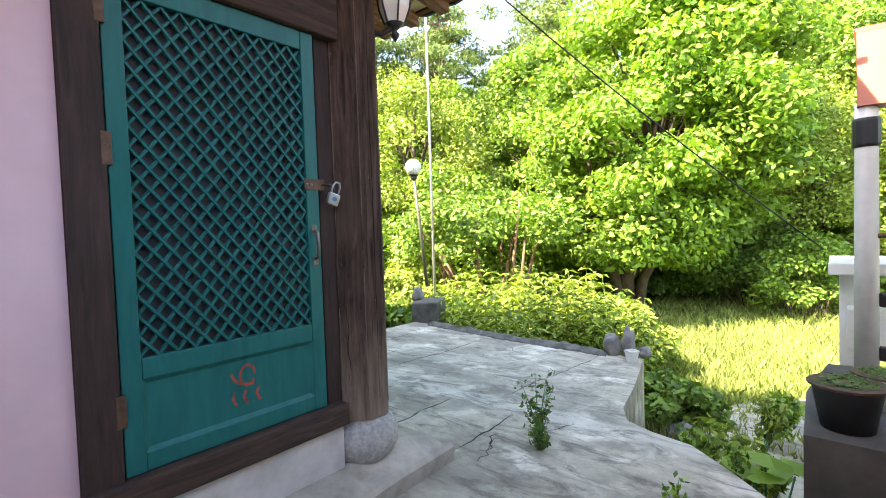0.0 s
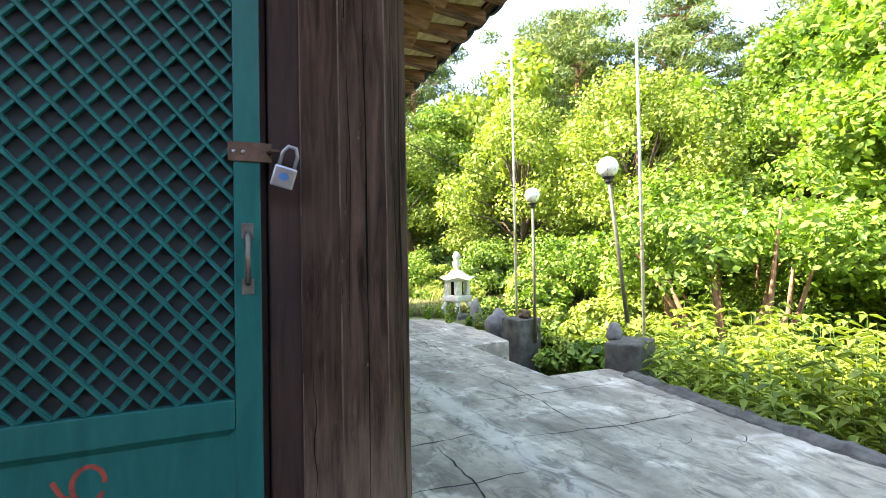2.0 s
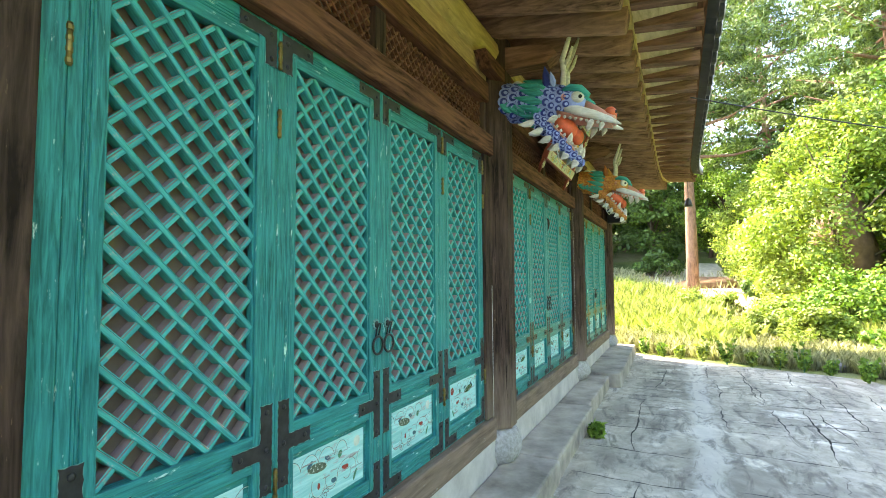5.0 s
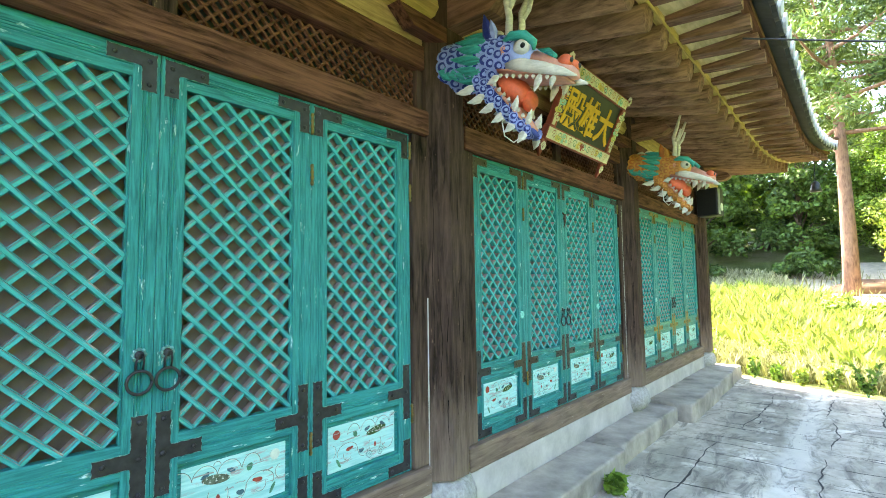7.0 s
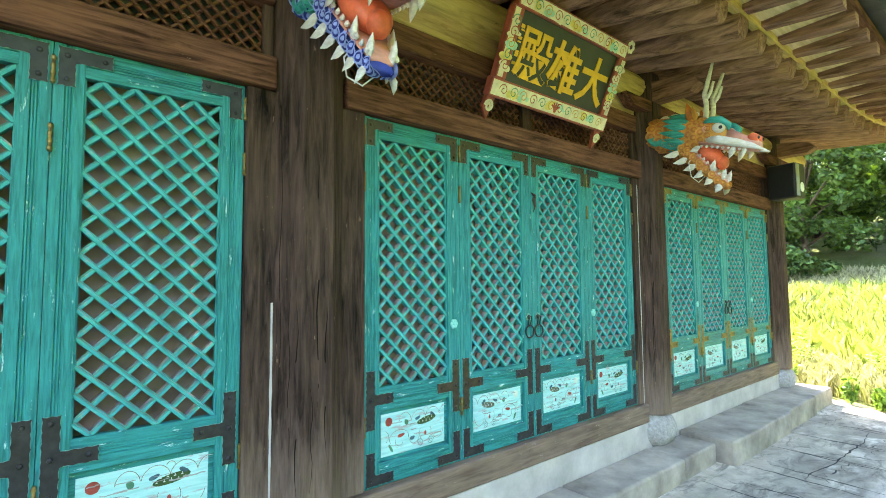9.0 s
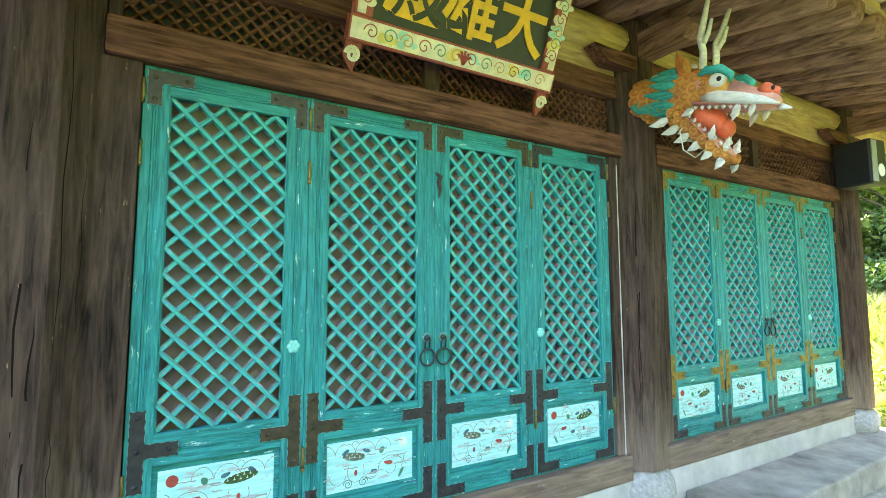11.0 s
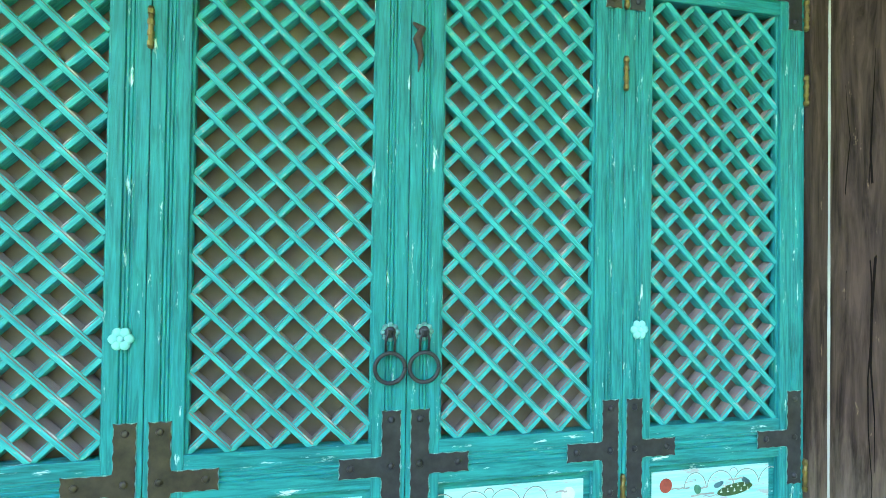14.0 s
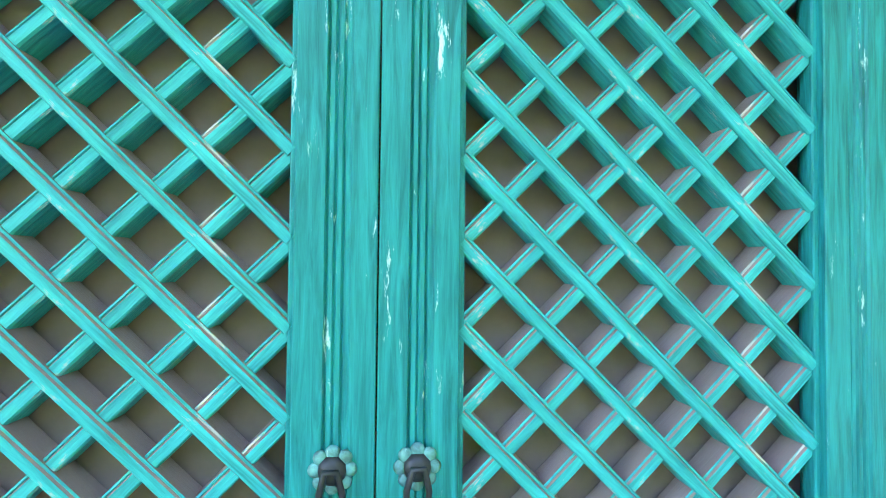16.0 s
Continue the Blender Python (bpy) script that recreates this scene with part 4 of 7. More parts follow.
# ---- side screen door ----
def build_side_door():
    d = thing("screen_door", "dark green padlocked screen door with diagonal lattice", "door", (-1.222, SIDE_Y, 0.525), -90)
    w, h = 0.90, 1.857
    s, tp, mz0, mz1, bt = 0.071, 0.090, 0.348, 0.430, 0.070
    part("stile", box((-0.04, 0.001, 0), (0.0, s, h), 0.004), GREEN_DOOR, d)
    part("stile", box((-0.04, w - s, 0), (0.0, w, h), 0.004), GREEN_DOOR, d)
    for z0, z1 in ((h - tp, h), (mz0, mz1), (0.0, bt)):
        part("rail", box((-0.04, s + 0.001, z0), (-0.002, w - s - 0.001, z1), 0.004), GREEN_DOOR, d)
    part("lower_panel", box((-0.034, s - 0.004, bt - 0.004), (-0.016, w - s + 0.004, mz0 + 0.004)), GREEN_DOOR, d)
    # sloping moulding round the sunk panel
    def slope(a, b, c, e):
        bm = bmesh.new()
        vs = [bm.verts.new(p) for p in (a, b, c, e)]
        bm.faces.new(vs)
        part("panel_moulding", bm, GREEN_DOOR, d)
    m = 0.017
    slope((-0.003, s, bt), (-0.003, w - s, bt), (-0.0155, w - s - m, bt + m), (-0.0155, s + m, bt + m))
    slope((-0.003, w - s, bt), (-0.003, w - s, mz0), (-0.0155, w - s - m, mz0 - m), (-0.0155, w - s - m, bt + m))
    slope((-0.003, w - s, mz0), (-0.003, s, mz0), (-0.0155, s + m, mz0 - m), (-0.0155, w - s - m, mz0 - m))
    slope((-0.003, s, mz0), (-0.003, s, bt), (-0.0155, s + m, bt + m), (-0.0155, s + m, mz0 - m))
    ow, oh = w - 2 * s, h - tp - mz1
    lattice(d, s, mz1, ow, oh, 11.0, 17.0, 0.0125, 0.016, -0.009, GREEN_DOOR, lap=0.005)
    part("fly_screen", box((-0.036, s - 0.01, mz1 - 0.01), (-0.032, w - s + 0.01, h - tp + 0.01)), MESH, d, "grey fly screen behind the lattice")
    # faded red brush mark
    bm = bmesh.new()
    cy, cz = 0.49, 0.205
    ribbon(bm, arc(cy, cz + 0.055, 0.035, 0.045, 0, 330), 0.006, -0.0152)
    ribbon(bm, [(cy - 0.075, cz + 0.075), (cy - 0.055, cz + 0.035), (cy - 0.01, cz + 0.015), (cy + 0.03, cz + 0.012)], 0.006, -0.0148)
    for dy in (0.05, -0.01, -0.06):
        ribbon(bm, [(cy + dy, cz - 0.01), (cy + dy - 0.012, cz - 0.035), (cy + dy + 0.006, cz - 0.07)], 0.006, -0.0145)
    part("red_brush_mark", bm, plain("faded red brush paint", (0.30, 0.055, 0.035), 0.8, 0, 0.5, 40), d)
    hasp = part("hasp", box((0.001, w - 0.085, 1.09), (0.006, w + 0.03, 1.145), 0.002), RUST, d, "rusty steel hasp")
    for yy in (w - 0.07, w - 0.045):
        bm = bmesh.new()
        add_ball(bm, (0.006, yy, 1.117), 0.006, 8, 6)
        part("screw", bm, STEEL, hasp, smooth=True)
    part("staple", tube([(0.0, w + 0.055, 1.118), (0.03, w + 0.055, 1.118), (0.035, w + 0.035, 1.118), (0.005, w + 0.02, 1.118)], 0.006, 8), RUST, hasp, smooth=True)
    h1 = part("pull_handle", tube([(0.0, w - 0.036, 0.89), (0.026, w - 0.036, 0.88), (0.032, w - 0.036, 0.82), (0.026, w - 0.036, 0.76), (0.0, w - 0.036, 0.75)], 0.0085, 8), TARNISH, d, "worn grey steel pull handle", smooth=True)
    for z in (0.898, 0.742):
        part("handle_plate", box((0.0, w - 0.052, z - 0.024), (0.004, w - 0.020, z + 0.020), 0.002), TARNISH, h1)
    for z in (0.25, 1.2, 1.7):
        part("hinge", box((-0.005, -0.022, z - 0.06), (0.012, 0.012, z + 0.06), 0.003), RUST, d, "rusty hinge")
    lock = thing("padlock", "grey steel padlock with blue badge on the hasp", "padlock", (-0.262, SIDE_Y - 0.03, 1.575), -90)
    part("lock_body", box((-0.010, -0.024, -0.024), (0.010, 0.024, 0.022), 0.004), STEEL, lock)
    part("shackle", tube([(0, 0.016, 0.02), (0, 0.016, 0.05), (0, 0.008, 0.066), (0, -0.008, 0.066), (0, -0.016, 0.05), (0, -0.016, 0.02)], 0.0042, 8), STEEL, lock, smooth=True)
    bm = bmesh.new()
    disc(bm, 0, 0, 0.011, 0.008, 0.0106)
    part("badge", bm, plain("blue badge", (0.05, 0.18, 0.42), 0.5), lock, "blue oval badge")
    lock.matrix_basis = pose(-0.262, SIDE_Y - 0.036, 1.572, -16, 8, -96)
    lock.scale = (1.3, 1.3, 1.3)


build_side_door()

# ---- posts, lamps, lantern ----
def build_post(name, label, x, y, rot, w, d, h, z0=-1.2):
    p = thing(name, label, "post", (x, y, 0), rot, group="gate posts")
    bm = box((-w / 2, -d / 2, z0), (w / 2, d / 2, h), 0.03)
    bmesh.ops.subdivide_edges(bm, edges=bm.edges[:], cuts=3, use_grid_fill=True)
    part("shaft", roughen(bm, 0.02, 4, x), DARKSTONE, p)
    return p


build_post("gate_post", "squat dark mossy concrete gate post", 3.98, 3.50, 25, 0.58, 0.42, 0.31)
build_post("gate_post", "squat dark mossy concrete gate post beside the steps", 4.12, 6.15, 10, 0.50, 0.46, 0.30)


def build_lamp(x, y, z0, x1, y1, z1):
    l = thing("globe_lamp", "white globe lamp on a leaning thin metal pole", "lamp", (x, y, z0), group="globe lamps")
    t = Vector((x1 - x, y1 - y, z1 - z0))
    part("pole", tube([(0, 0, 0), tuple(t * 0.96)], [0.028, 0.022], 10), GALV, l, smooth=True)
    c = t * 0.96
    part("collar", add_lathe(bmesh.new(), [(0.026, -0.05), (0.05, -0.03), (0.05, 0.0), (0.075, 0.02), (0.075, 0.03)], 14, c), BLACK, l)
    bm = bmesh.new()
    add_ball(bm, t + Vector((0, 0, 0.07)), 0.125, 24, 14)
    part("globe", bm, GLOBE, l, "frosted white glass globe", smooth=True)
    for k in range(4):
        a = k * math.pi / 4
        pts = [t + Vector((0.127 * math.cos(a) * math.sin(b), 0.127 * math.sin(a) * math.sin(b), 0.07 - 0.127 * math.cos(b))) for b in (math.pi * j / 10 * 2 - math.pi for j in range(11))][2:9]
        part("wire_guard", tube(pts, 0.003, 5), BLACK, l)
    return l


build_lamp(3.98, 3.52, 0.52, 3.68, 3.46, 2.31)
build_lamp(4.22, 5.86, -0.1, 4.20, 5.82, 2.30)

# unseen walls and eave added behind the walker to keep skylight off the side wall
back = thing("shade_wall", "unseen plastered wall and eave added to shade the side door", "wall", kind="structure")
part("plaster_panel", box((-9.0, -3.75, -0.9), (2.4, -3.6, 3.0)), PLASTER, back)
part("eave", prism([(-2.15, 2.75), (-3.6, 3.3), (-7.5, 5.6), (-7.5, 5.5), (-3.6, 3.15), (-2.15, 2.65)], -9.0, 2.4, 0), WOOD_Y, back)
part("end_wall", box((-9.0, -3.6, -0.3), (-8.85, 0.6, 3.4)), PLASTER, back)


# ---- plants ----
def leaf_cloud(centres, radii, count, size, rnd, flat=0.5, aspect=0.55, tail=0.9, squash=0.72):
    """Folded leaves scattered through clumps: arrays of vertices and faces."""
    c = np.array(centres)
    r = np.array(radii)
    pick = rnd.integers(0, len(c), count)
    d = rnd.normal(size=(count, 3))
    d /= np.linalg.norm(d, axis=1)[:, None]
    rad = r[pick] * (0.25 + tail * rnd.random(count) ** 0.6)
    p = c[pick] + d * rad[:, None] * np.array((1, 1, squash))
    nrm = rnd.normal(size=(count, 3)) * (1 - flat) + np.array((0, 0, 1)) * flat + d * 0.5
    nrm /= np.linalg.norm(nrm, axis=1)[:, None]
    a = np.cross(nrm, rnd.normal(size=(count, 3)))
    a /= np.linalg.norm(a, axis=1)[:, None]
    b = np.cross(nrm, a)
    s = size * (0.6 + 0.8 * rnd.random(count))[:, None]
    v = np.stack([p - a * s * 0.5, p + b * s * 0.5 * aspect - nrm * s * 0.06, p + a * s * 0.5 - nrm * s * 0.14, p - b * s * 0.5 * aspect - nrm * s * 0.06], axis=1).reshape(-1, 3)
    return v


def cloud_mesh(name, v, material):
    n = len(v) // 4
    me = bpy.data.meshes.new(name)
    me.vertices.add(len(v))
    me.vertices.foreach_set("co", v.astype(np.float32).ravel())
    me.loops.add(4 * n)
    me.loops.foreach_set("vertex_index", np.arange(4 * n, dtype=np.int32))
    me.polygons.add(n)
    me.polygons.foreach_set("loop_start", np.arange(0, 4 * n, 4, dtype=np.int32))
    me.update(calc_edges=True)
    me.materials.append(material)
    return me


def build_tree(label, height, spread, bole, leaf_material, count, size, seed, clumps=60, category="tree", bark=None, flat=0.5, squash=0.72, stems=1):
    """A broadleaf tree at the origin: trunk with limbs, and a crown of many leaves round the limb ends."""
    rnd = np.random.default_rng(seed)
    t = thing("tree", label, category)
    bm = bmesh.new()
    lean = rnd.normal(size=2) * 0.05 * height
    top = Vector((lean[0], lean[1], height * 0.72))
    add_tube(bm, [(0, 0, -0.4), (0.02, 0.02, bole * 0.5), (lean[0] * 0.4, lean[1] * 0.4, bole), tuple(top)], [height * 0.026, height * 0.021, height * 0.017, height * 0.004], 9)
    for k in range(1, stems):
        a = 2.1 * k + 0.7
        add_tube(bm, [(0.15 * math.cos(a), 0.15 * math.sin(a), -0.4), (0.4 * math.cos(a), 0.4 * math.sin(a), bole * 0.5), (0.9 * math.cos(a), 0.9 * math.sin(a), bole), (1.7 * math.cos(a), 1.7 * math.sin(a), height * 0.6)], [height * 0.016, height * 0.013, height * 0.010, height * 0.003], 8)
    centres, radii = [], []
    for k in range(clumps):
        u = rnd.random()
        ang = rnd.random() * 2 * math.pi
        zz = bole * 0.75 + (height - bole * 0.75) * u
        prof = (math.sin(math.pi * min(1, 0.16 + 0.84 * u)) ** 0.7) * (0.55 + 0.45 * rnd.random())
        rr = spread * prof
        c = Vector((rr * math.cos(ang) + lean[0] * u, rr * math.sin(ang) + lean[1] * u, zz))
        centres.append(tuple(c))
        radii.append(spread * (0.17 + 0.15 * rnd.random()))
        if k % 3 == 0:
            s = Vector((lean[0] * 0.5, lean[1] * 0.5, bole * 0.6 + (zz - bole * 0.6) * 0.45))
            mid = s.lerp(c, 0.5) + Vector((0, 0, 0.08 * height * rnd.random()))
            add_tube(bm, [tuple(s), tuple(mid), tuple(c)], [height * 0.008, height * 0.005, height * 0.002], 6)
    part("trunk", bm, bark or BARK, t, smooth=True)
    ob = new("crown", cloud_mesh("crown", leaf_cloud(centres, radii, count, size, rnd, flat, squash=squash), leaf_material))
    ob.parent = t
    return t


def build_pine(label, height, seed):
    rnd = np.random.default_rng(seed)
    t = thing("tree", label, "tree")
    bm = bmesh.new()
    bend = rnd.normal(size=2) * 0.05 * height
    axis = [Vector((bend[0] * (u ** 2), bend[1] * u * (1 - u) * 3, height * u - 0.4)) for u in np.linspace(0, 1, 8)]
    add_tube(bm, [tuple(p) for p in axis], [height * 0.02 * (1 - 0.85 * u) for u in np.linspace(0, 1, 8)], 9)
    centres, radii = [], []
    for k in range(34):
        u = 0.42 + 0.58 * k / 34
        i = u * 7
        p = axis[int(min(6, i))].lerp(axis[int(min(6, i)) + 1], i - int(min(6, i)))
        ang = k * 2.4 + rnd.random()
        ln = height * (0.30 - 0.22 * (u - 0.42) / 0.58) * (0.6 + 0.5 * rnd.random())
        e = p + Vector((ln * math.cos(ang), ln * math.sin(ang), ln * (0.05 + 0.2 * rnd.random())))
        add_tube(bm, [tuple(p), tuple(p.lerp(e, 0.5) + Vector((0, 0, -0.06 * ln))), tuple(e)], [height * 0.006, height * 0.004, height * 0.0015], 6)
        for f in (0.5, 0.75, 1.0):
            c = p.lerp(e, f) + Vector(rnd.normal(size=3) * 0.06 * height * np.array((1, 1, 0.4)))
            centres.append(tuple(c))
            radii.append(height * 0.055 * (0.7 + 0.6 * rnd.random()))
    part("trunk", bm, PINEBARK, t, smooth=True)
    ob = new("crown", cloud_mesh("crown", leaf_cloud(centres, radii, 24000, 0.28, rnd, 0.3, 0.20, squash=0.42), LEAF_P))
    ob.parent = t
    return t


def plant_at(src, spots, group):
    for k, (x, y, s, rz) in enumerate(spots):
        m = pose(x, y, ground_z(x, y) - 0.05, 0, 0, rz)
        if k == 0:
            src.matrix_basis = m
            src.scale = (s, s, s)
            c = src
        else:
            c = copy_thing(src, m)
            c.scale = (s, s, s)
        tagged(c, group=group)


big = build_tree("large broadleaf tree with layered bright green crown and several stems", 9.8, 3.15, 2.0, LEAF_M, 105000, 0.15, 3, 200, flat=0.5, squash=0.45, stems=4)
big.matrix_basis = pose(10.6, 2.6, ground_z(10.6, 2.6))
ta = build_tree("green broadleaf tree at the wood's edge", 8.0, 2.9, 2.0, LEAF_A, 26000, 0.15, 5, 70)
plant_at(ta, [(15.5, 7.6, 1.1, 0), (21.0, -1.0, 1.25, 70), (12.2, 16.3, 0.95, 140), (16.5, 16.0, 1.2, 200), (24, 6, 1.3, 20), (7.8, 17.0, 0.9, 280), (18.5, 3.0, 1.2, 310), (-6, 34, 1.2, 15), (26, -8, 1.4, 100), (3.4, 27, 0.7, 60)], "trees at the wood's edge")
tb = build_tree("yellow-green broadleaf tree with light crown", 7.0, 2.6, 1.6, LEAF_B, 24000, 0.13, 8, 70)
plant_at(tb, [(10.3, 9.4, 0.95, 0), (8.2, 13.0, 0.95, 80), (4.7, 16.2, 0.85, 160), (12.8, 12.2, 1.1, 230), (20, 10, 1.2, 300), (10.2, 20, 1.05, 40), (4.3, 18.0, 0.6, 120), (17, -6, 1.0, 10), (15.6, -3.0, 0.95, 70), (14.8, -1.0, 0.8, 20), (19.5, -2.0, 1.1, 190), (3.9, 20.5, 0.62, 210)], "yellow-green trees")
tc = build_tree("dark green tree on the hillside", 8.5, 2.8, 1.0, LEAF_C, 8000, 0.27, 11, 60)
plant_at(tc, [(-1.5, 30, 0.9, 0), (-5, 37, 1.0, 70), (1.0, 36, 1.0, 140), (-10, 36, 1.1, 210), (6.5, 31, 1.0, 280), (14, 27, 1.1, 30), (21, 20, 1.2, 90), (28, 12, 1.2, 150), (31, 0, 1.3, 200), (23, -14, 1.2, 250), (-9, 28, 0.8, 10), (-13, 30, 1, 60), (25, 27, 1.4, 20), (12, 36, 1.3, 200), (34, 20, 1.4, 120), (38, 6, 1.4, 33), (36, -12, 1.4, 66), (0.2, 27, 0.7, 33), (-3.5, 26, 0.8, 133)], "dark hillside trees")
pine = build_pine("tall red pine with open needle crown", 13.0, 4)
plant_at(pine, [(8.7, 23.4, 1.05, 0), (14.2, 17.2, 0.95, 100), (17.4, 14.1, 1.0, 200), (1.7, 21.5, 0.95, 40), (24, 10.5, 1.1, 290), (22.5, 1, 1.05, 150), (-1, 33, 1.0, 250), (28, -4, 1.2, 60), (18, 23, 1.1, 310), (5.6, 30, 1.1, 20)], "red pines")


def build_shrub(label, h, r, material, count, size, seed, clumps=22):
    rnd = np.random.default_rng(seed)
    s = thing("shrub", label, "shrub")
    cs, rs = [], []
    bm = bmesh.new()
    for k in range(clumps):
        a, q = rnd.random() * 6.28, rnd.random() ** 0.5
        c = (r * q * math.cos(a), r * q * math.sin(a), h * (0.25 + 0.7 * rnd.random() * (1 - 0.4 * q)))
        cs.append(c)
        rs.append(0.24 * r + 0.1 * h * rnd.random())
        add_tube(bm, [(c[0] * 0.3, c[1] * 0.3, -0.1), (c[0] * 0.6, c[1] * 0.6, c[2] * 0.5), c], [0.012, 0.009, 0.003], 5)
    tagged(part("stem_cluster", bm, BARK, s), kind="stuff")
    ob = new("foliage", cloud_mesh("foliage", leaf_cloud(cs, rs, count, size, rnd, 0.55), material))
    ob.parent = s
    return s


sa = build_shrub("leafy green shrub beside the terrace", 1.5, 0.8, LEAF_B, 6400, 0.105, 21)
plant_at(sa, [(5.7, 0.95, 0.85, 0), (5.8, 1.9, 0.9, 200), (5.4, 4.6, 1.0, 140), (6.2, 3.2, 0.95, 30), (5.2, 5.6, 0.9, 80), (6.2, 6.2, 1.1, 170), (5.2, 7.2, 0.8, 260), (6.6, 6.9, 1.0, 300), (5.3, 10.5, 0.55, 33), (6.3, 9, 0.8, 66), (7.5, 7, 1.2, 99), (3.3, 14.0, 0.8, 10), (5.5, 13.0, 0.9, 190), (1.5, 16.5, 0.7, 60), (0.5, 12.2, 0.36, 10), (1.6, 11.8, 0.32, 50), (-0.6, 13.0, 0.42, 90), (2.8, 12.6, 0.62, 130), (0.2, 14.2, 0.45, 170), (1.4, 15.0, 0.5, 210), (3.6, 12.0, 0.7, 250), (-1.8, 14.6, 0.5, 290), (2.4, 17.0, 0.6, 330)], "shrubs beside the terrace")
sb = build_shrub("broad-leaved undergrowth below the terrace", 1.2, 0.8, LEAF_A, 3400, 0.20, 23)
plant_at(sb, [(4.55, 4.2, 0.95, 0), (4.5, 5.1, 0.9, 60), (4.9, 6.6, 0.95, 120), (5.8, 5.6, 1.0, 200), (5.5, 3.6, 0.95, 250), (4.25, 0.2, 0.55, 30), (4.0, -0.2, 0.5, 100), (5.8, 8.2, 0.9, 10), (4.7, 8.3, 0.55, 170), (2.3, 12.4, 0.5, 20), (4.2, 11.4, 0.5, 80), (7.5, 2.0, 0.9, 45), (8.6, 5.2, 1.2, 90), (9.0, 8.2, 1.2, 190)], "broad-leaved undergrowth")


sd = build_shrub("bright thicket of saplings below the wood", 2.7, 1.3, LEAF_A, 8000, 0.12, 27, 34)
plant_at(sd, [(9.3, 4.4, 0.8, 0), (8.6, 7.6, 0.9, 100), (7.2, 9.0, 0.8, 150), (9.8, 6.4, 1.05, 200), (10.4, 10.6, 1.1, 250), (6.6, 11.8, 0.8, 300), (12.0, 8.0, 1.1, 20), (9.0, 12.4, 1.0, 120), (4.6, 13.6, 0.7, 170), (15.2, -1.6, 1.0, 220), (14.2, 1.8, 0.9, 260), (18.5, -4.0, 1.2, 310), (13.4, 11.4, 1.2, 10), (16.0, 3.2, 1.2, 60), (12.2, -1.0, 0.85, 40), (13.6, 0.2, 1.0, 140)], "sapling thickets")


def build_red_shrub(label, seed):
    """Spreading red-brown stems under an open crown."""
    rnd = np.random.default_rng(seed)
    t = thing("red_stemmed_tree", label, "tree")
    cs, rs = [], []
    for k in range(9):
        a = k * 0.7 + 0.2 * rnd.random()
        d = Vector((math.cos(a), math.sin(a), 0))
        bm = bmesh.new()
        p = [Vector((0, 0, -0.2)) + d * 0.12, d * (0.4 + 0.2 * rnd.random()) + Vector((0, 0, 0.55)), d * (0.7 + 0.4 * rnd.random()) + Vector((0, 0, 1.3)), d * (1.1 + 0.6 * rnd.random()) + Vector((0, 0, 2.3 + 0.7 * rnd.random()))]
        add_tube(bm, [tuple(q) for q in p], [0.07, 0.058, 0.045, 0.015], 8)
        part("stem", bm, PINEBARK, t, smooth=True)
        for _ in range(5):
            cs.append(tuple(p[3] + Vector(rnd.normal(size=3)) * 0.45))
            rs.append(0.5)
    ob = new("crown", cloud_mesh("crown", leaf_cloud(cs, rs, 9000, 0.12, rnd, 0.6, squash=0.5), LEAF_A))
    ob.parent = t
    return t


plant_at(build_red_shrub("small tree with spreading red-brown stems", 71), [(7.35, 4.7, 1.0, 0), (9.9, 6.6, 1.1, 120)], "red-stemmed trees")


def grass_field(name, label, n, inside, h, width, material, seed):
    """Bent blades over a part of the plan."""
    rnd = np.random.default_rng(seed)
    pts = []
    while len(pts) < n:
        x, y = inside(rnd)
        pts.append((x, y, ground_z(x, y)))
    p = np.array(pts)
    a = rnd.random(n) * 6.283
    hh = h * (0.5 + 0.8 * rnd.random(n)) * (0.5 + 0.5 * np.clip((p[:, 1] - 9.5) / 4.5, 0 if h > 0.3 else 1, 1))
    d = np.stack([np.cos(a), np.sin(a), np.zeros(n)], 1)
    s = np.stack([-np.sin(a), np.cos(a), np.zeros(n)], 1) * width
    up = np.array((0, 0, 1.0))
    lean = (rnd.random(n) * 0.6)[:, None]
    v = np.stack([p - s, p + s, p + s * 0.6 + up * (hh * 0.6)[:, None] + d * lean * (hh * 0.35)[:, None], p + up * hh[:, None] * (1 - 0.25 * lean) + d * lean * hh[:, None]], 1).reshape(-1, 3)
    ob = new(name, cloud_mesh(name, v, material))
    tagged(ob, label, "grass", kind="stuff")


def track_x(y):
    return 3.5 - 0.17 * (y - 12.5)


def on_track(x, y, chance):
    """A trodden pale track through the meadow, thinly grown."""
    return y > 11.6 and abs(x - track_x(y)) < 0.9 + 0.09 * (y - 12) and chance < 0.97


def far_end(r):
    while True:
        x, y = -5 + 12 * r.random(), 9.4 + 15 * r.random() ** 1.5
        if y > 10.75 - 0.42 * max(0.0, x - 0.4) and (x > 3.6 or y > 9.75) and not on_track(x, y, r.random()):
            return x, y


def lower_yard(r):
    x = 3.6 + 15 * r.random() ** 1.5
    return x, -6 + 13 * r.random()


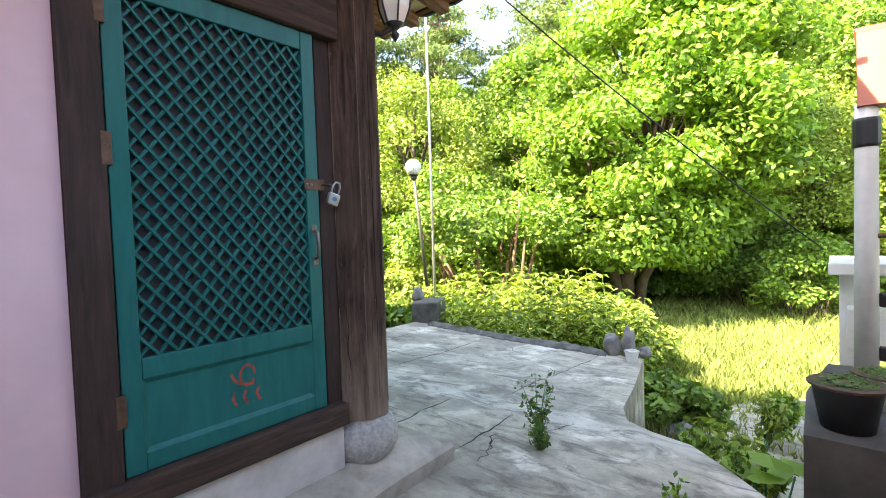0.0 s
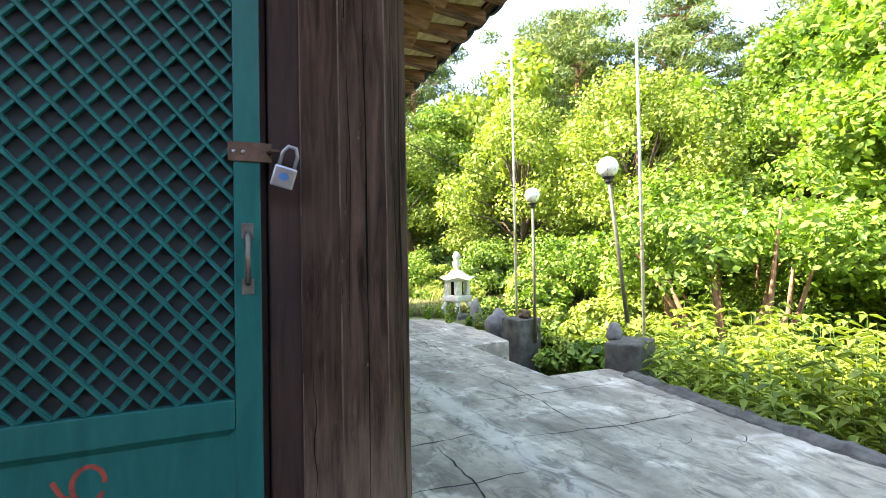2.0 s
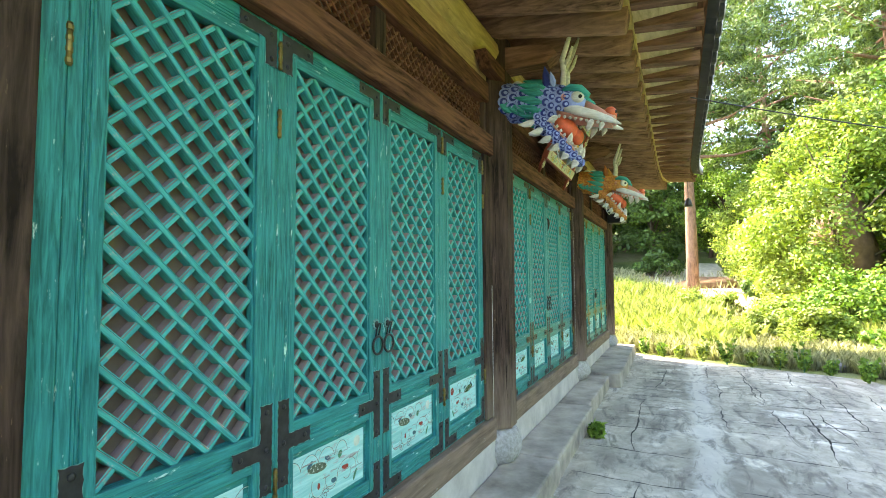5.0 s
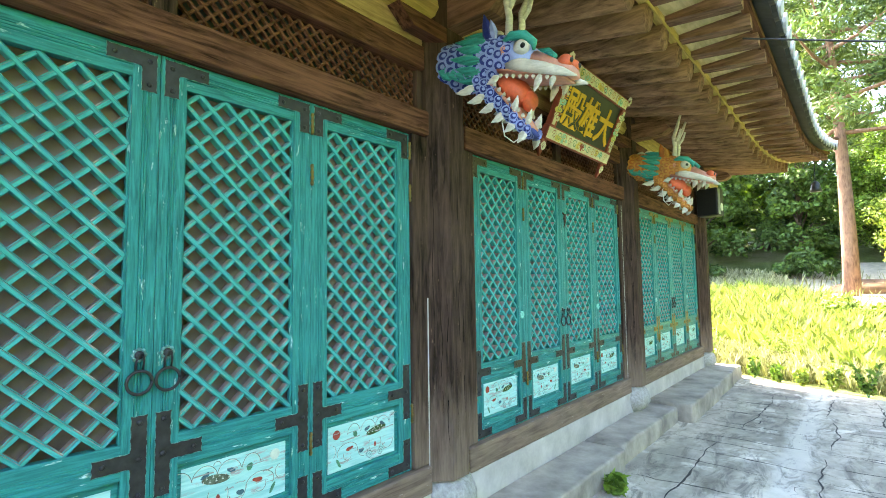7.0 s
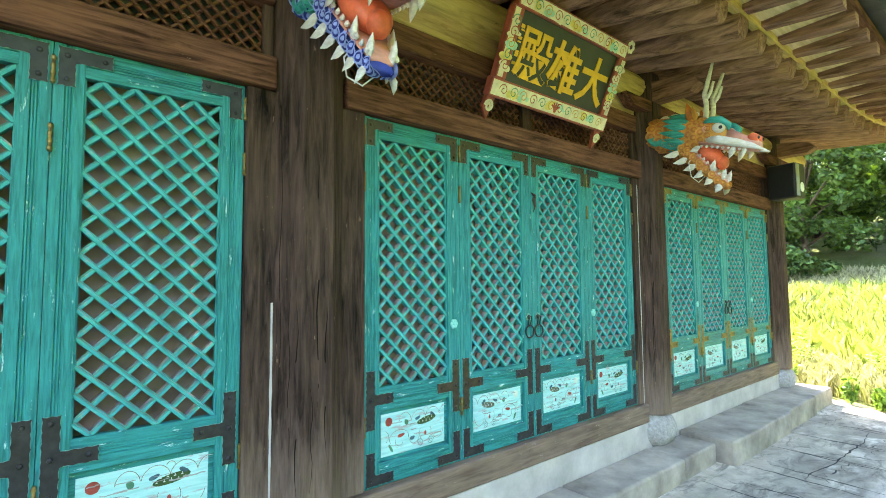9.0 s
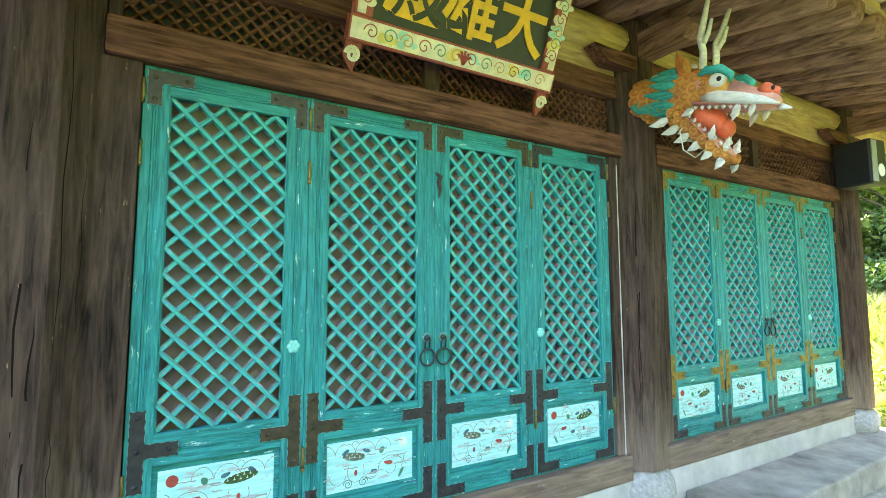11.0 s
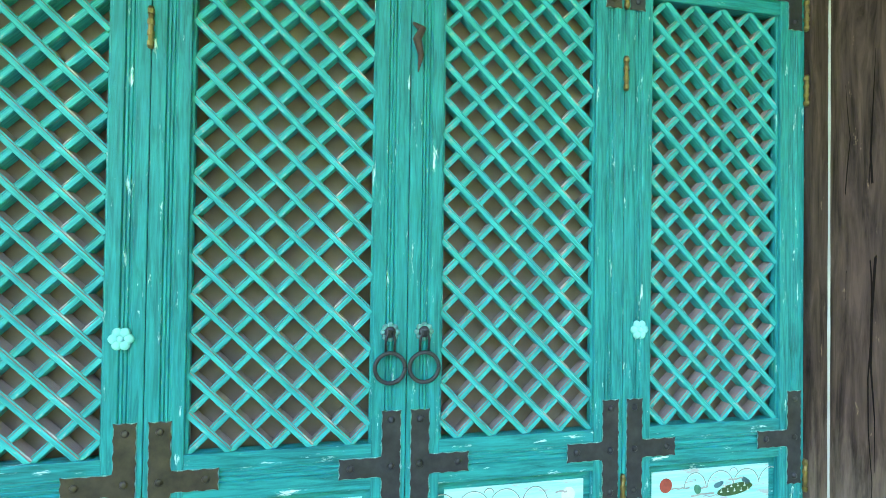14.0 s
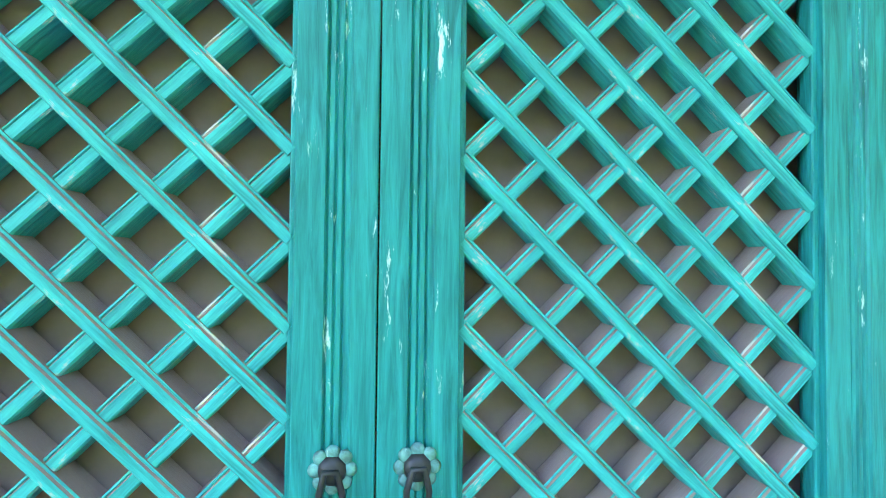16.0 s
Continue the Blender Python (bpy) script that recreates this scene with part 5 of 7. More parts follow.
far = build_tree("tree in the wood behind the yard", 9.5, 3.1, 0.8, LEAF_A, 5200, 0.33, 41, 55)
far_b = build_tree("pale green tree in the wood behind the yard", 9.0, 3.0, 0.8, LEAF_B, 5200, 0.31, 43, 55)
rw = random.Random(77)
spots = []
while len(spots) < 72:
    ang, r = radians(rw.uniform(-40, 112)), rw.uniform(17, 36)
    x, y = 1 + r * math.cos(ang), 1 + r * math.sin(ang)
    if (-5 < x < 4.2 and y < 27) or (y < 3.0 and x < 16):
        continue
    if any(math.hypot(x - p[0], y - p[1]) < 2.2 for p in spots):
        continue
    spots.append((x, y, rw.uniform(0.65, 1.08) * (0.62 if -2 < x < 9 and y > 20 else 1), rw.uniform(0, 360)))
plant_at(far, spots[0::2], "trees of the wood")
plant_at(far_b, spots[1::2], "trees of the wood")
sc = build_shrub("shady undergrowth at the wood's edge", 1.8, 1.4, LEAF_C, 2600, 0.24, 25)
plant_at(sc, [(9.5, 4.2, 1, 0), (11.5, 6.2, 1, 40), (13.5, 3.4, 1.1, 80), (8.4, 10.8, 1, 120), (6.6, 14.6, 1, 160), (14.5, 0.4, 1.0, 200), (10.5, 14.2, 1.1, 280), (13.5, 9.6, 1.1, 320), (16.5, 5.6, 1.2, 10), (4.6, 19.5, 0.9, 50), (0.4, 24.5, 0.7, 90), (-3.4, 23.5, 0.8, 130), (7.2, 11.6, 0.9, 170), (-7, 25, 0.9, 20), (-10, 26, 0.9, 60)], "undergrowth at the wood's edge")
grass_field("tall_grass", "tall sunlit yellow grass beyond the terrace", 105000, far_end, 0.46, 0.0032, STRAW, 31)
grass_field("meadow_grass", "bright green meadow grass", 70000, lower_yard, 0.20, 0.006, BLADE, 33)


def far_tufts(r):
    k = int(r.integers(0, 60))
    q = random.Random(k)
    cx, cy = q.uniform(-4, 5), 11.2 + 9 * q.random()
    if on_track(cx, cy, 0):
        cx -= 2.4
    return cx + 0.28 * r.normal(), cy + 0.28 * r.normal()


grass_field("weed_tufts", "clumps of tall green weeds in the meadow", 16000, far_tufts, 0.7, 0.007, BLADE, 37)


STEM = plain("green stem", (0.16, 0.28, 0.06), 0.7)


def build_herb(label, h, seed):
    """Upright stems with long drooping leaves set in whorls."""
    rnd = np.random.default_rng(seed)
    t = thing("herb", label, "plant")
    quads = []
    for k in range(12):
        bm = bmesh.new()
        a, q = rnd.random() * 6.28, 0.42 * rnd.random() ** 0.5
        hh = h * (0.65 + 0.4 * rnd.random())
        b = np.array((q * math.cos(a), q * math.sin(a), -0.1))
        e = b + np.array((0.12 * rnd.normal(), 0.12 * rnd.normal(), hh + 0.1))
        add_tube(bm, [tuple(b), tuple(b * 0.5 + e * 0.5 + rnd.normal(size=3) * 0.02), tuple(e)], [0.007, 0.005, 0.002], 5)
        part("stem", bm, STEM, t)
        for j in range(11):
            f = 0.2 + 0.8 * j / 10
            p = b + (e - b) * f
            for i in range(3):
                g = j * 1.1 + i * 2.09 + 0.4 * rnd.random()
                d = np.array((math.cos(g), math.sin(g), 0.35 - 0.3 * rnd.random()))
                s = np.array((-math.sin(g), math.cos(g), 0.0))
                ln = (0.25 - 0.11 * f) * (0.7 + 0.5 * rnd.random())
                m = p + d * ln * 0.45
                quads += [p, m + s * ln * 0.2, p + d * ln - np.array((0, 0, ln * 0.45)), m - s * ln * 0.2]
    ob = new("leaves", cloud_mesh("leaves", np.array(quads), LEAF_B))
    ob.parent = t
    return t


track = tagged(new("track"), "pale sandy track trodden through the meadow", "track", kind="structure")
bm = bmesh.new()
rows = []
for k in range(40):
    y = 11.7 + 15 * k / 39
    w = 0.9 + 0.09 * (y - 12)
    rows.append([bm.verts.new((track_x(y) + w * u + 0.12 * noise.noise(Vector((y, u * 3, 0))), y, ground_z(track_x(y) + w * u, y) + (0.035 if abs(u) < 0.9 else -0.03))) for u in (-1, -0.6, -0.2, 0.2, 0.6, 1)])
for r0, r1 in zip(rows, rows[1:]):
    for q in range(5):
        bm.faces.new((r0[q], r0[q + 1], r1[q + 1], r1[q]))
part("sand", bm, plain("pale dry sand", (0.62, 0.55, 0.42), 0.95, 0, 0.25, 5, "World", 0.6), track)
herb = build_herb("tall green herb with long pointed leaves beyond the kerb", 1.45, 61)
plant_at(herb, [(3.95, 1.2, 0.95, 0), (4.05, 1.9, 1.0, 60), (4.1, 2.7, 0.95, 130), (4.45, 0.7, 0.95, 200), (4.5, 1.5, 1.1, 260), (4.6, 2.3, 1.1, 310), (4.55, 3.1, 1.05, 20), (5.1, 1.1, 1.15, 90), (5.2, 2.0, 1.15, 150), (5.2, 3.0, 1.15, 220), (5.0, 3.8, 1.1, 280), (4.4, 7.3, 0.8, 40), (4.6, 6.4, 0.9, 100), (2.2, 11.6, 0.5, 10), (0.9, 11.5, 0.45, 70), (-0.3, 12.0, 0.5, 140), (3.1, 11.2, 0.5, 190)], "tall herbs")


# ---- things on the hall ----
def flame(bm, base, tip, width, thick, mat, bend=0.0):
    """A pointed leaf-shaped blade from base to tip."""
    base, tip = Vector(base), Vector(tip)
    d = tip - base
    side = d.cross(Vector((0, 1, 0))).normalized()
    n0 = len(bm.faces)
    rings = []
    for u, w in ((0, 0.45), (0.3, 1.0), (0.65, 0.7), (1, 0.05)):
        c = base + d * u + side * bend * math.sin(math.pi * u)
        rings.append([bm.verts.new(c + side * width * w * math.cos(a) + Vector((0, thick * w * math.sin(a), 0))) for a in (math.pi * k / 3 for k in range(6))])
    fs = []
    for r0, r1 in zip(rings, rings[1:]):
        for k in range(6):
            fs.append(bm.faces.new((r0[k], r0[(k + 1) % 6], r1[(k + 1) % 6], r1[k])))
    fs += [bm.faces.new(rings[0][::-1]), bm.faces.new(rings[-1])]
    for f in fs:
        f.material_index = mat


def loft(bm, secs, mat, seg=16, squash=None):
    """Ellipse sections of (x, y, z, ry, rz) joined along x."""
    rings = []
    for x, y, z, ry, rz in secs:
        rings.append([bm.verts.new((x, y + ry * math.cos(2 * math.pi * k / seg), z + rz * math.sin(2 * math.pi * k / seg))) for k in range(seg)])
    fs = []
    for r0, r1 in zip(rings, rings[1:]):
        for k in range(seg):
            fs.append(bm.faces.new((r0[k], r1[k], r1[(k + 1) % seg], r0[(k + 1) % seg])))
    fs += [bm.faces.new(rings[0]), bm.faces.new(rings[-1][::-1])]
    for f in fs:
        f.material_index, f.smooth = mat, True


def ball(bm, c, r, mat, u=12, v=8):
    n = len(bm.faces)
    add_ball(bm, c, r, u, v)
    bm.faces.ensure_lookup_table()
    for f in bm.faces[n:]:
        f.material_index, f.smooth = mat, True


def pipe(bm, pts, radii, mat, seg=8):
    n = len(bm.faces)
    add_tube(bm, pts, radii, seg)
    bm.faces.ensure_lookup_table()
    for f in bm.faces[n:]:
        f.material_index, f.smooth = mat, True


def scales(bm, secs, a0, a1, rows, size, dark, light):
    """Overlapping round scales over a loft between two angles."""
    for i in range(rows):
        u = (i + 0.5) / rows
        f = u * (len(secs) - 1)
        k = min(len(secs) - 2, int(f))
        s = [p + (q - p) * (f - k) for p, q in zip(secs[k], secs[k + 1])]
        n = max(4, int(abs(a1 - a0) * (s[3] + s[4]) * 0.5 / (size * 1.55)))
        for j in range(n):
            a = a0 + (a1 - a0) * (j + (0.5 if i % 2 else 0.0)) / n
            nrm = Vector((0.10, math.cos(a) / s[3], math.sin(a) / s[4]))
            nrm.normalize()
            c = Vector((s[0], s[1] + s[3] * math.cos(a), s[2] + s[4] * math.sin(a))) + nrm * 0.003
            t = Vector((0, -math.sin(a), math.cos(a))).normalized()
            back = t.cross(nrm).normalized()
            if back.x > 0:
                back = -back
            for r, off, lift, mat in ((size, 0, 0.0, light), (size * 0.70, 0.12 * size, 0.0022, dark), (size * 0.36, 0.3 * size, 0.0040, light)):
                vs = [bm.verts.new(c - back * off * 1.0 + nrm * (lift + 0.008 * max(0, math.cos(b))) + (back * math.cos(b) + t * math.sin(b)) * r) for b in (2 * math.pi * q / 12 for q in range(12))]
                bm.faces.new(vs).material_index = mat


def build_dragon(name, label, x, y, z, dark, light, mane, s=1.0):
    white = bpy.data.materials.get("carved white paint") or grainy("carved white paint", (0.42, 0.40, 0.34), (0.74, 0.71, 0.64), 0.6, 0, 4, 14, (0.25, 0.22, 0.18), 0.70, "Object", 0.3)
    red = bpy.data.materials.get("vermilion paint") or plain("vermilion paint", (0.62, 0.115, 0.045), 0.55, 0, 0.35, 14)
    gum = bpy.data.materials.get("salmon paint") or plain("salmon paint", (0.60, 0.27, 0.20), 0.6, 0, 0.3, 14)
    mats = [dark, light, mane, white, red, BLACK, gum]
    bm = bmesh.new()
    neck = [(-0.02, 0, 0.02, 0.125, 0.13), (0.12, 0, 0.01, 0.135, 0.135), (0.26, 0, 0.0, 0.14, 0.14), (0.36, 0, 0.0, 0.145, 0.145)]
    loft(bm, neck, 0)
    scales(bm, neck, -0.5, 2 * math.pi - 0.5, 6, 0.040, 0, 1)
    skull = [(0.30, 0, -0.03, 0.13, 0.15), (0.40, 0, 0.0, 0.15, 0.14), (0.50, 0, -0.005, 0.14, 0.105), (0.60, 0, -0.045, 0.105, 0.07), (0.72, 0, -0.085, 0.085, 0.045), (0.80, 0, -0.11, 0.07, 0.03)]
    loft(bm, skull[:4], 1)
    loft(bm, skull[3:], 6)
    scales(bm, skull[:3], -0.9, 0.75, 4, 0.032, 0, 1)
    scales(bm, skull[:3], math.pi - 0.75, math.pi + 0.9, 4, 0.032, 0, 1)
    jaw = [(0.26, 0, -0.10, 0.125, 0.085), (0.36, 0, -0.17, 0.125, 0.07), (0.46, 0, -0.27, 0.105, 0.045), (0.55, 0, -0.355, 0.08, 0.03), (0.615, 0, -0.41, 0.05, 0.02)]
    loft(bm, jaw, 0)
    scales(bm, jaw, -1.3, 0.35, 8, 0.026, 0, 1)
    scales(bm, jaw, math.pi - 0.35, math.pi + 1.3, 8, 0.026, 0, 1)
    # open mouth, tongue and gums
    loft(bm, [(0.36, 0, -0.10, 0.10, 0.03), (0.45, 0, -0.155, 0.105, 0.085), (0.52, 0, -0.19, 0.085, 0.07), (0.56, 0, -0.21, 0.05, 0.04)], 4)
    ball(bm, (0.56, 0, -0.23), (0.045, 0.05, 0.055), 4)
    loft(bm, [(0.37, 0, -0.145, 0.128, 0.020), (0.46, 0, -0.235, 0.110, 0.016), (0.55, 0, -0.325, 0.083, 0.014), (0.60, 0, -0.375, 0.055, 0.012)], 6)
    loft(bm, [(0.42, 0, -0.085, 0.140, 0.022), (0.54, 0, -0.105, 0.122, 0.020), (0.66, 0, -0.125, 0.098, 0.016), (0.78, 0, -0.14, 0.072, 0.012)], 6)
    for sy in (-1, 1):
        # lip, nostril, eye and brow
        loft(bm, [(0.47, sy * 0.125, -0.065, 0.012, 0.02), (0.56, sy * 0.120, -0.075, 0.022, 0.035), (0.68, sy * 0.098, -0.10, 0.020, 0.032), (0.78, sy * 0.080, -0.125, 0.014, 0.022), (0.85, sy * 0.065, -0.15, 0.004, 0.005)], 3, 10)
        ball(bm, (0.765, sy * 0.040, -0.062), (0.040, 0.034, 0.036), 4)
        ball(bm, (0.800, sy * 0.044, -0.060), (0.010, 0.014, 0.013), 5)
        ball(bm, (0.545, sy * 0.112, 0.018), (0.048, 0.034, 0.042), 3, 16, 10)
        ball(bm, (0.570, sy * 0.140, 0.016), (0.014, 0.009, 0.014), 5)
        pipe(bm, [(0.43, sy * 0.12, 0.055), (0.49, sy * 0.128, 0.082), (0.56, sy * 0.125, 0.075), (0.615, sy * 0.105, 0.035), (0.61, sy * 0.095, 0.0)], [0.014, 0.026, 0.026, 0.020, 0.008], 2)
        ball(bm, (0.455, sy * 0.135, 0.005), (0.03, 0.02, 0.035), 6)
        flame(bm, (0.33, sy * 0.11, 0.09), (0.29, sy * 0.13, 0.235), 0.034, 0.018, 0)
        flame(bm, (0.37, sy * 0.11, 0.095), (0.335, sy * 0.125, 0.20), 0.026, 0.02, 1)
        # antlers
        pipe(bm, [(0.42, sy * 0.055, 0.10), (0.415, sy * 0.065, 0.22), (0.395, sy * 0.075, 0.30), (0.42, sy * 0.095, 0.40), (0.445, sy * 0.11, 0.53)], [0.022, 0.020, 0.020, 0.017, 0.010], 3)
        pipe(bm, [(0.405, sy * 0.068, 0.25), (0.44, sy * 0.075, 0.31), (0.455, sy * 0.08, 0.39)], [0.015, 0.014, 0.009], 3)
        # mane of blades behind the cheek
        for k in range(7):
            a = -1.25 + 0.36 * k
            c = Vector((0.315, sy * 0.148 * math.cos(a), 0.148 * math.sin(a)))
            e = Vector((0.13 - 0.03 * (k % 2), sy * 0.155 * math.cos(a + 0.06), 0.155 * math.sin(a + 0.1) + 0.02))
            flame(bm, c, e, 0.032, 0.016, 2)
        for k in range(5):
            flame(bm, (0.30 - 0.055 * k, sy * 0.11, -0.085), (0.19 - 0.055 * k, sy * 0.128, -0.045 + 0.01 * k), 0.03, 0.014, 2)
        # pale fins under the jaw
        for k in range(6):
            u = k / 5
            b = Vector((0.27 + 0.31 * u, sy * (0.115 - 0.055 * u), -0.15 - 0.25 * u))
            flame(bm, b, b + Vector((-0.115 + 0.10 * u, sy * 0.025, -0.035 - 0.035 * u)), 0.028, 0.013, 3, 0.01)
        # teeth
        for k in range(8):
            u = k / 7
            flame(bm, (0.44 + 0.26 * u, sy * (0.122 - 0.035 * u), -0.105 - 0.03 * u), (0.44 + 0.26 * u, sy * (0.120 - 0.035 * u), -0.128 - 0.03 * u), 0.013, 0.010, 3)
            flame(bm, (0.40 + 0.20 * u, sy * (0.115 - 0.05 * u), -0.165 - 0.195 * u), (0.405 + 0.20 * u, sy * (0.113 - 0.05 * u), -0.140 - 0.195 * u), 0.013, 0.010, 3)
        flame(bm, (0.66, sy * 0.088, -0.125), (0.635, sy * 0.088, -0.215), 0.024, 0.016, 3)
        flame(bm, (0.73, sy * 0.072, -0.135), (0.715, sy * 0.07, -0.20), 0.02, 0.014, 3)
        flame(bm, (0.52, sy * 0.082, -0.30), (0.535, sy * 0.08, -0.215), 0.022, 0.015, 3)
        flame(bm, (0.59, sy * 0.050, -0.37), (0.61, sy * 0.05, -0.285), 0.022, 0.015, 3)
        flame(bm, (0.43, sy * 0.125, -0.12), (0.36, sy * 0.13, -0.155), 0.024, 0.013, 3)
    for k in range(4):
        ball(bm, (0.06 + 0.08 * k, 0, 0.15 + 0.01 * (k % 2)), (0.045, 0.02, 0.032), 3)
    for v in bm.verts:
        v.co = v.co * s
    bmesh.ops.recalc_face_normals(bm, faces=bm.faces[:])
    ob = new(name, mesh_of(name, bm, mats))
    ob.matrix_basis = pose(x, y, z, 0, 9, 0)
    return tagged(ob, label, "carving", "dragon head carvings")


BLUE_D = plain("cobalt paint", (0.012, 0.030, 0.23), 0.55, 0, 0.25, 20)
BLUE_L = plain("pale violet-blue paint", (0.27, 0.34, 0.66), 0.6, 0, 0.2, 20)
MANE = grainy("sea-green paint", (0.004, 0.10, 0.09), (0.03, 0.42, 0.36), 0.55, 0, 8, 10, (0.02, 0.08, 0.08), 0.7, "Object")
OCH_D = plain("burnt orange paint", (0.42, 0.13, 0.022), 0.6, 0, 0.35, 18)
OCH_L = plain("ochre paint", (0.50, 0.22, 0.035), 0.6, 0, 0.3, 18)
build_dragon("dragon_head", "carved dragon head painted blue with green mane, jaws open", 0.10, COLS[1], 2.775, BLUE_D, BLUE_L, MANE)
build_dragon("dragon_head", "carved dragon head painted ochre with green mane, jaws open", 0.10, COLS[2], 2.715, OCH_D, OCH_L, MANE)


def build_sign():
    sg = thing("name_board", "black name board with gold characters in a painted frame", "sign", (0.125, 5.45, 2.635))
    sg.matrix_basis = pose(0.125, 5.45, 2.635, 0, 25, 0)
    # local: y along the board, z up its face, x out of it
    w, h = 0.53, 0.55
    dark = plain("dark board lacquer", (0.020, 0.024, 0.018), 0.45, 0, 0.3, 8)
    gold = plain("gold paint", (0.66, 0.36, 0.022), 0.5, 0.0, 0.2, 12)
    frame_red = plain("dull red frame paint", (0.28, 0.055, 0.03), 0.6, 0, 0.4, 12)
    cream = plain("cream scroll paint", (0.62, 0.55, 0.36), 0.65, 0, 0.25, 15)
    yel = plain("yellow scroll paint", (0.60, 0.47, 0.12), 0.65, 0, 0.25, 15)
    mint = plain("mint scroll paint", (0.30, 0.52, 0.42), 0.65, 0, 0.25, 15)
    part("board", box((-0.02, -w + 0.02, 0.06), (0.012, w - 0.02, h - 0.06)), dark, sg)

    def rail(lo, hi, flare):
        bm = box(lo, hi, 0.006)
        return part("frame_rail", bm, frame_red, sg, "red frame rail painted with cloud scrolls")
    rails = [rail((-0.02, -w - 0.06, -0.035), (0.035, w + 0.06, 0.075), 1), rail((-0.02, -w - 0.02, h - 0.075), (0.035, w + 0.02, h + 0.02), 1),
             rail((-0.018, -w - 0.045, 0.075), (0.033, -w + 0.04, h - 0.075), 0), rail((-0.018, w - 0.04, 0.075), (0.033, w + 0.045, h - 0.075), 0)]
    for r, (y0, y1, z0, z1) in zip(rails, ((-w - 0.05, w + 0.05, -0.022, 0.064), (-w - 0.01, w + 0.01, h - 0.064, h + 0.01), (-w - 0.034, -w + 0.006, 0.085, h - 0.085), (w - 0.006, w + 0.034, 0.085, h - 0.085))):
        part("painted_ground", box((0.0335, y0, z0), (0.0356, y1, z1)), cream, r, "cream ground of the painted frame")
    rnd = random.Random(5)
    for r, (y0, y1, z0, z1) in zip(rails, ((-w, w, 0.02, 0.02), (-w, w, h - 0.03, h - 0.03), (-w, -w, 0.12, h - 0.12), (w, w, 0.12, h - 0.12))):
        n = 12 if y0 != y1 else 5
        for k in range(n):
            u = (k + 0.5) / n
            cy, cz, m = y0 + (y1 - y0) * u, z0 + (z1 - z0) * u, (cream, yel, mint, cream)[k % 4]
            bm = bmesh.new()
            for q in range(4):
                disc(bm, cy + rnd.uniform(-0.04, 0.04), cz + rnd.uniform(-0.022, 0.022), rnd.uniform(0.016, 0.034), rnd.uniform(0.012, 0.024), 0.0362 + 0.0003 * (k % 3) + 0.00006 * q, 10)
            sc = part("cloud_scroll", bm, m, r)
            bm = bmesh.new()
            ribbon(bm, spiral(cy, cz, 0.036, 1 if k % 2 else -1, 20), 0.0028, 0.0372)
            part("scroll_line", bm, (frame_red, MIDGREEN, OCH_L)[k % 3], r)
    bm = bmesh.new()
    for a in (-60, -30, 0, 30, 60):
        ribbon(bm, [(0, -0.01), (0.02 * math.sin(radians(a)), 0.02), (0.045 * math.sin(radians(a)), 0.01 + 0.045 * math.cos(radians(a)))], 0.007, 0.0385)
    part("lotus_emblem", bm, RED, rails[0])
    # characters, read from the far end towards the near one
    for ch, cy in (("大", 0.315), ("雄", 0.0), ("殿", -0.295)):
        cu = bpy.data.curves.new("character", "FONT")
        cu.body, cu.size, cu.extrude, cu.offset, cu.bevel_depth = ch, 0.335, 0.004, (0.004 if ch == "殿" else 0.007), 0.0
        cu.resolution_u = 3
        tmp = bpy.data.objects.new("character", cu)
        me = bpy.data.meshes.new_from_object(tmp)
        bpy.data.objects.remove(tmp)
        me.materials.clear()
        me.materials.append(gold)
        ob = new("character", me)
        ob.parent = sg
        ob.matrix_basis = Matrix.Translation((0.014, cy - 0.155, 0.145)) @ Matrix(((0, 0, 1, 0), (1, 0, 0, 0), (0, 1, 0, 0), (0, 0, 0, 1)))
        ob.scale = (0.92, 0.95, 1)
        tagged(ob, "gold painted character")
    for k in range(4):
        bm = bmesh.new()
        for _ in range(4):
            y0, z0 = -0.455 + 0.01 * rnd.random(), 0.40 - 0.07 * k - 0.035 * rnd.random()
            ribbon(bm, [(y0 - 0.014, z0), (y0 + 0.016, z0 + 0.008 * (rnd.random() - 0.5))], 0.005, 0.0135)
        part("small_mark", bm, gold, sg)
    for sy in (-1, 1):
        bm = bmesh.new()
        ribbon(bm, spiral(sy * (w + 0.02), -0.09, 0.035, sy), 0.008, 0.02)
        foot = part("bracket_foot", prism([(sy * (w - 0.02), -0.03), (sy * (w + 0.05), -0.03), (sy * (w + 0.06), -0.10), (sy * (w + 0.01), -0.17), (sy * (w - 0.005), -0.10)][::sy], -0.012, 0.012, 0), frame_red, sg)
        part("scroll_line", bm, cream, foot)
        bm = bmesh.new()
        for k in range(7):
            a = k * 2 * math.pi / 7
            disc(bm, sy * (w + 0.06) + 0.03 * math.cos(a), h + 0.02 + 0.03 * math.sin(a), 0.016, 0.016, 0.02, 10)
        part("corner_flower", bm, cream, sg)


build_sign()


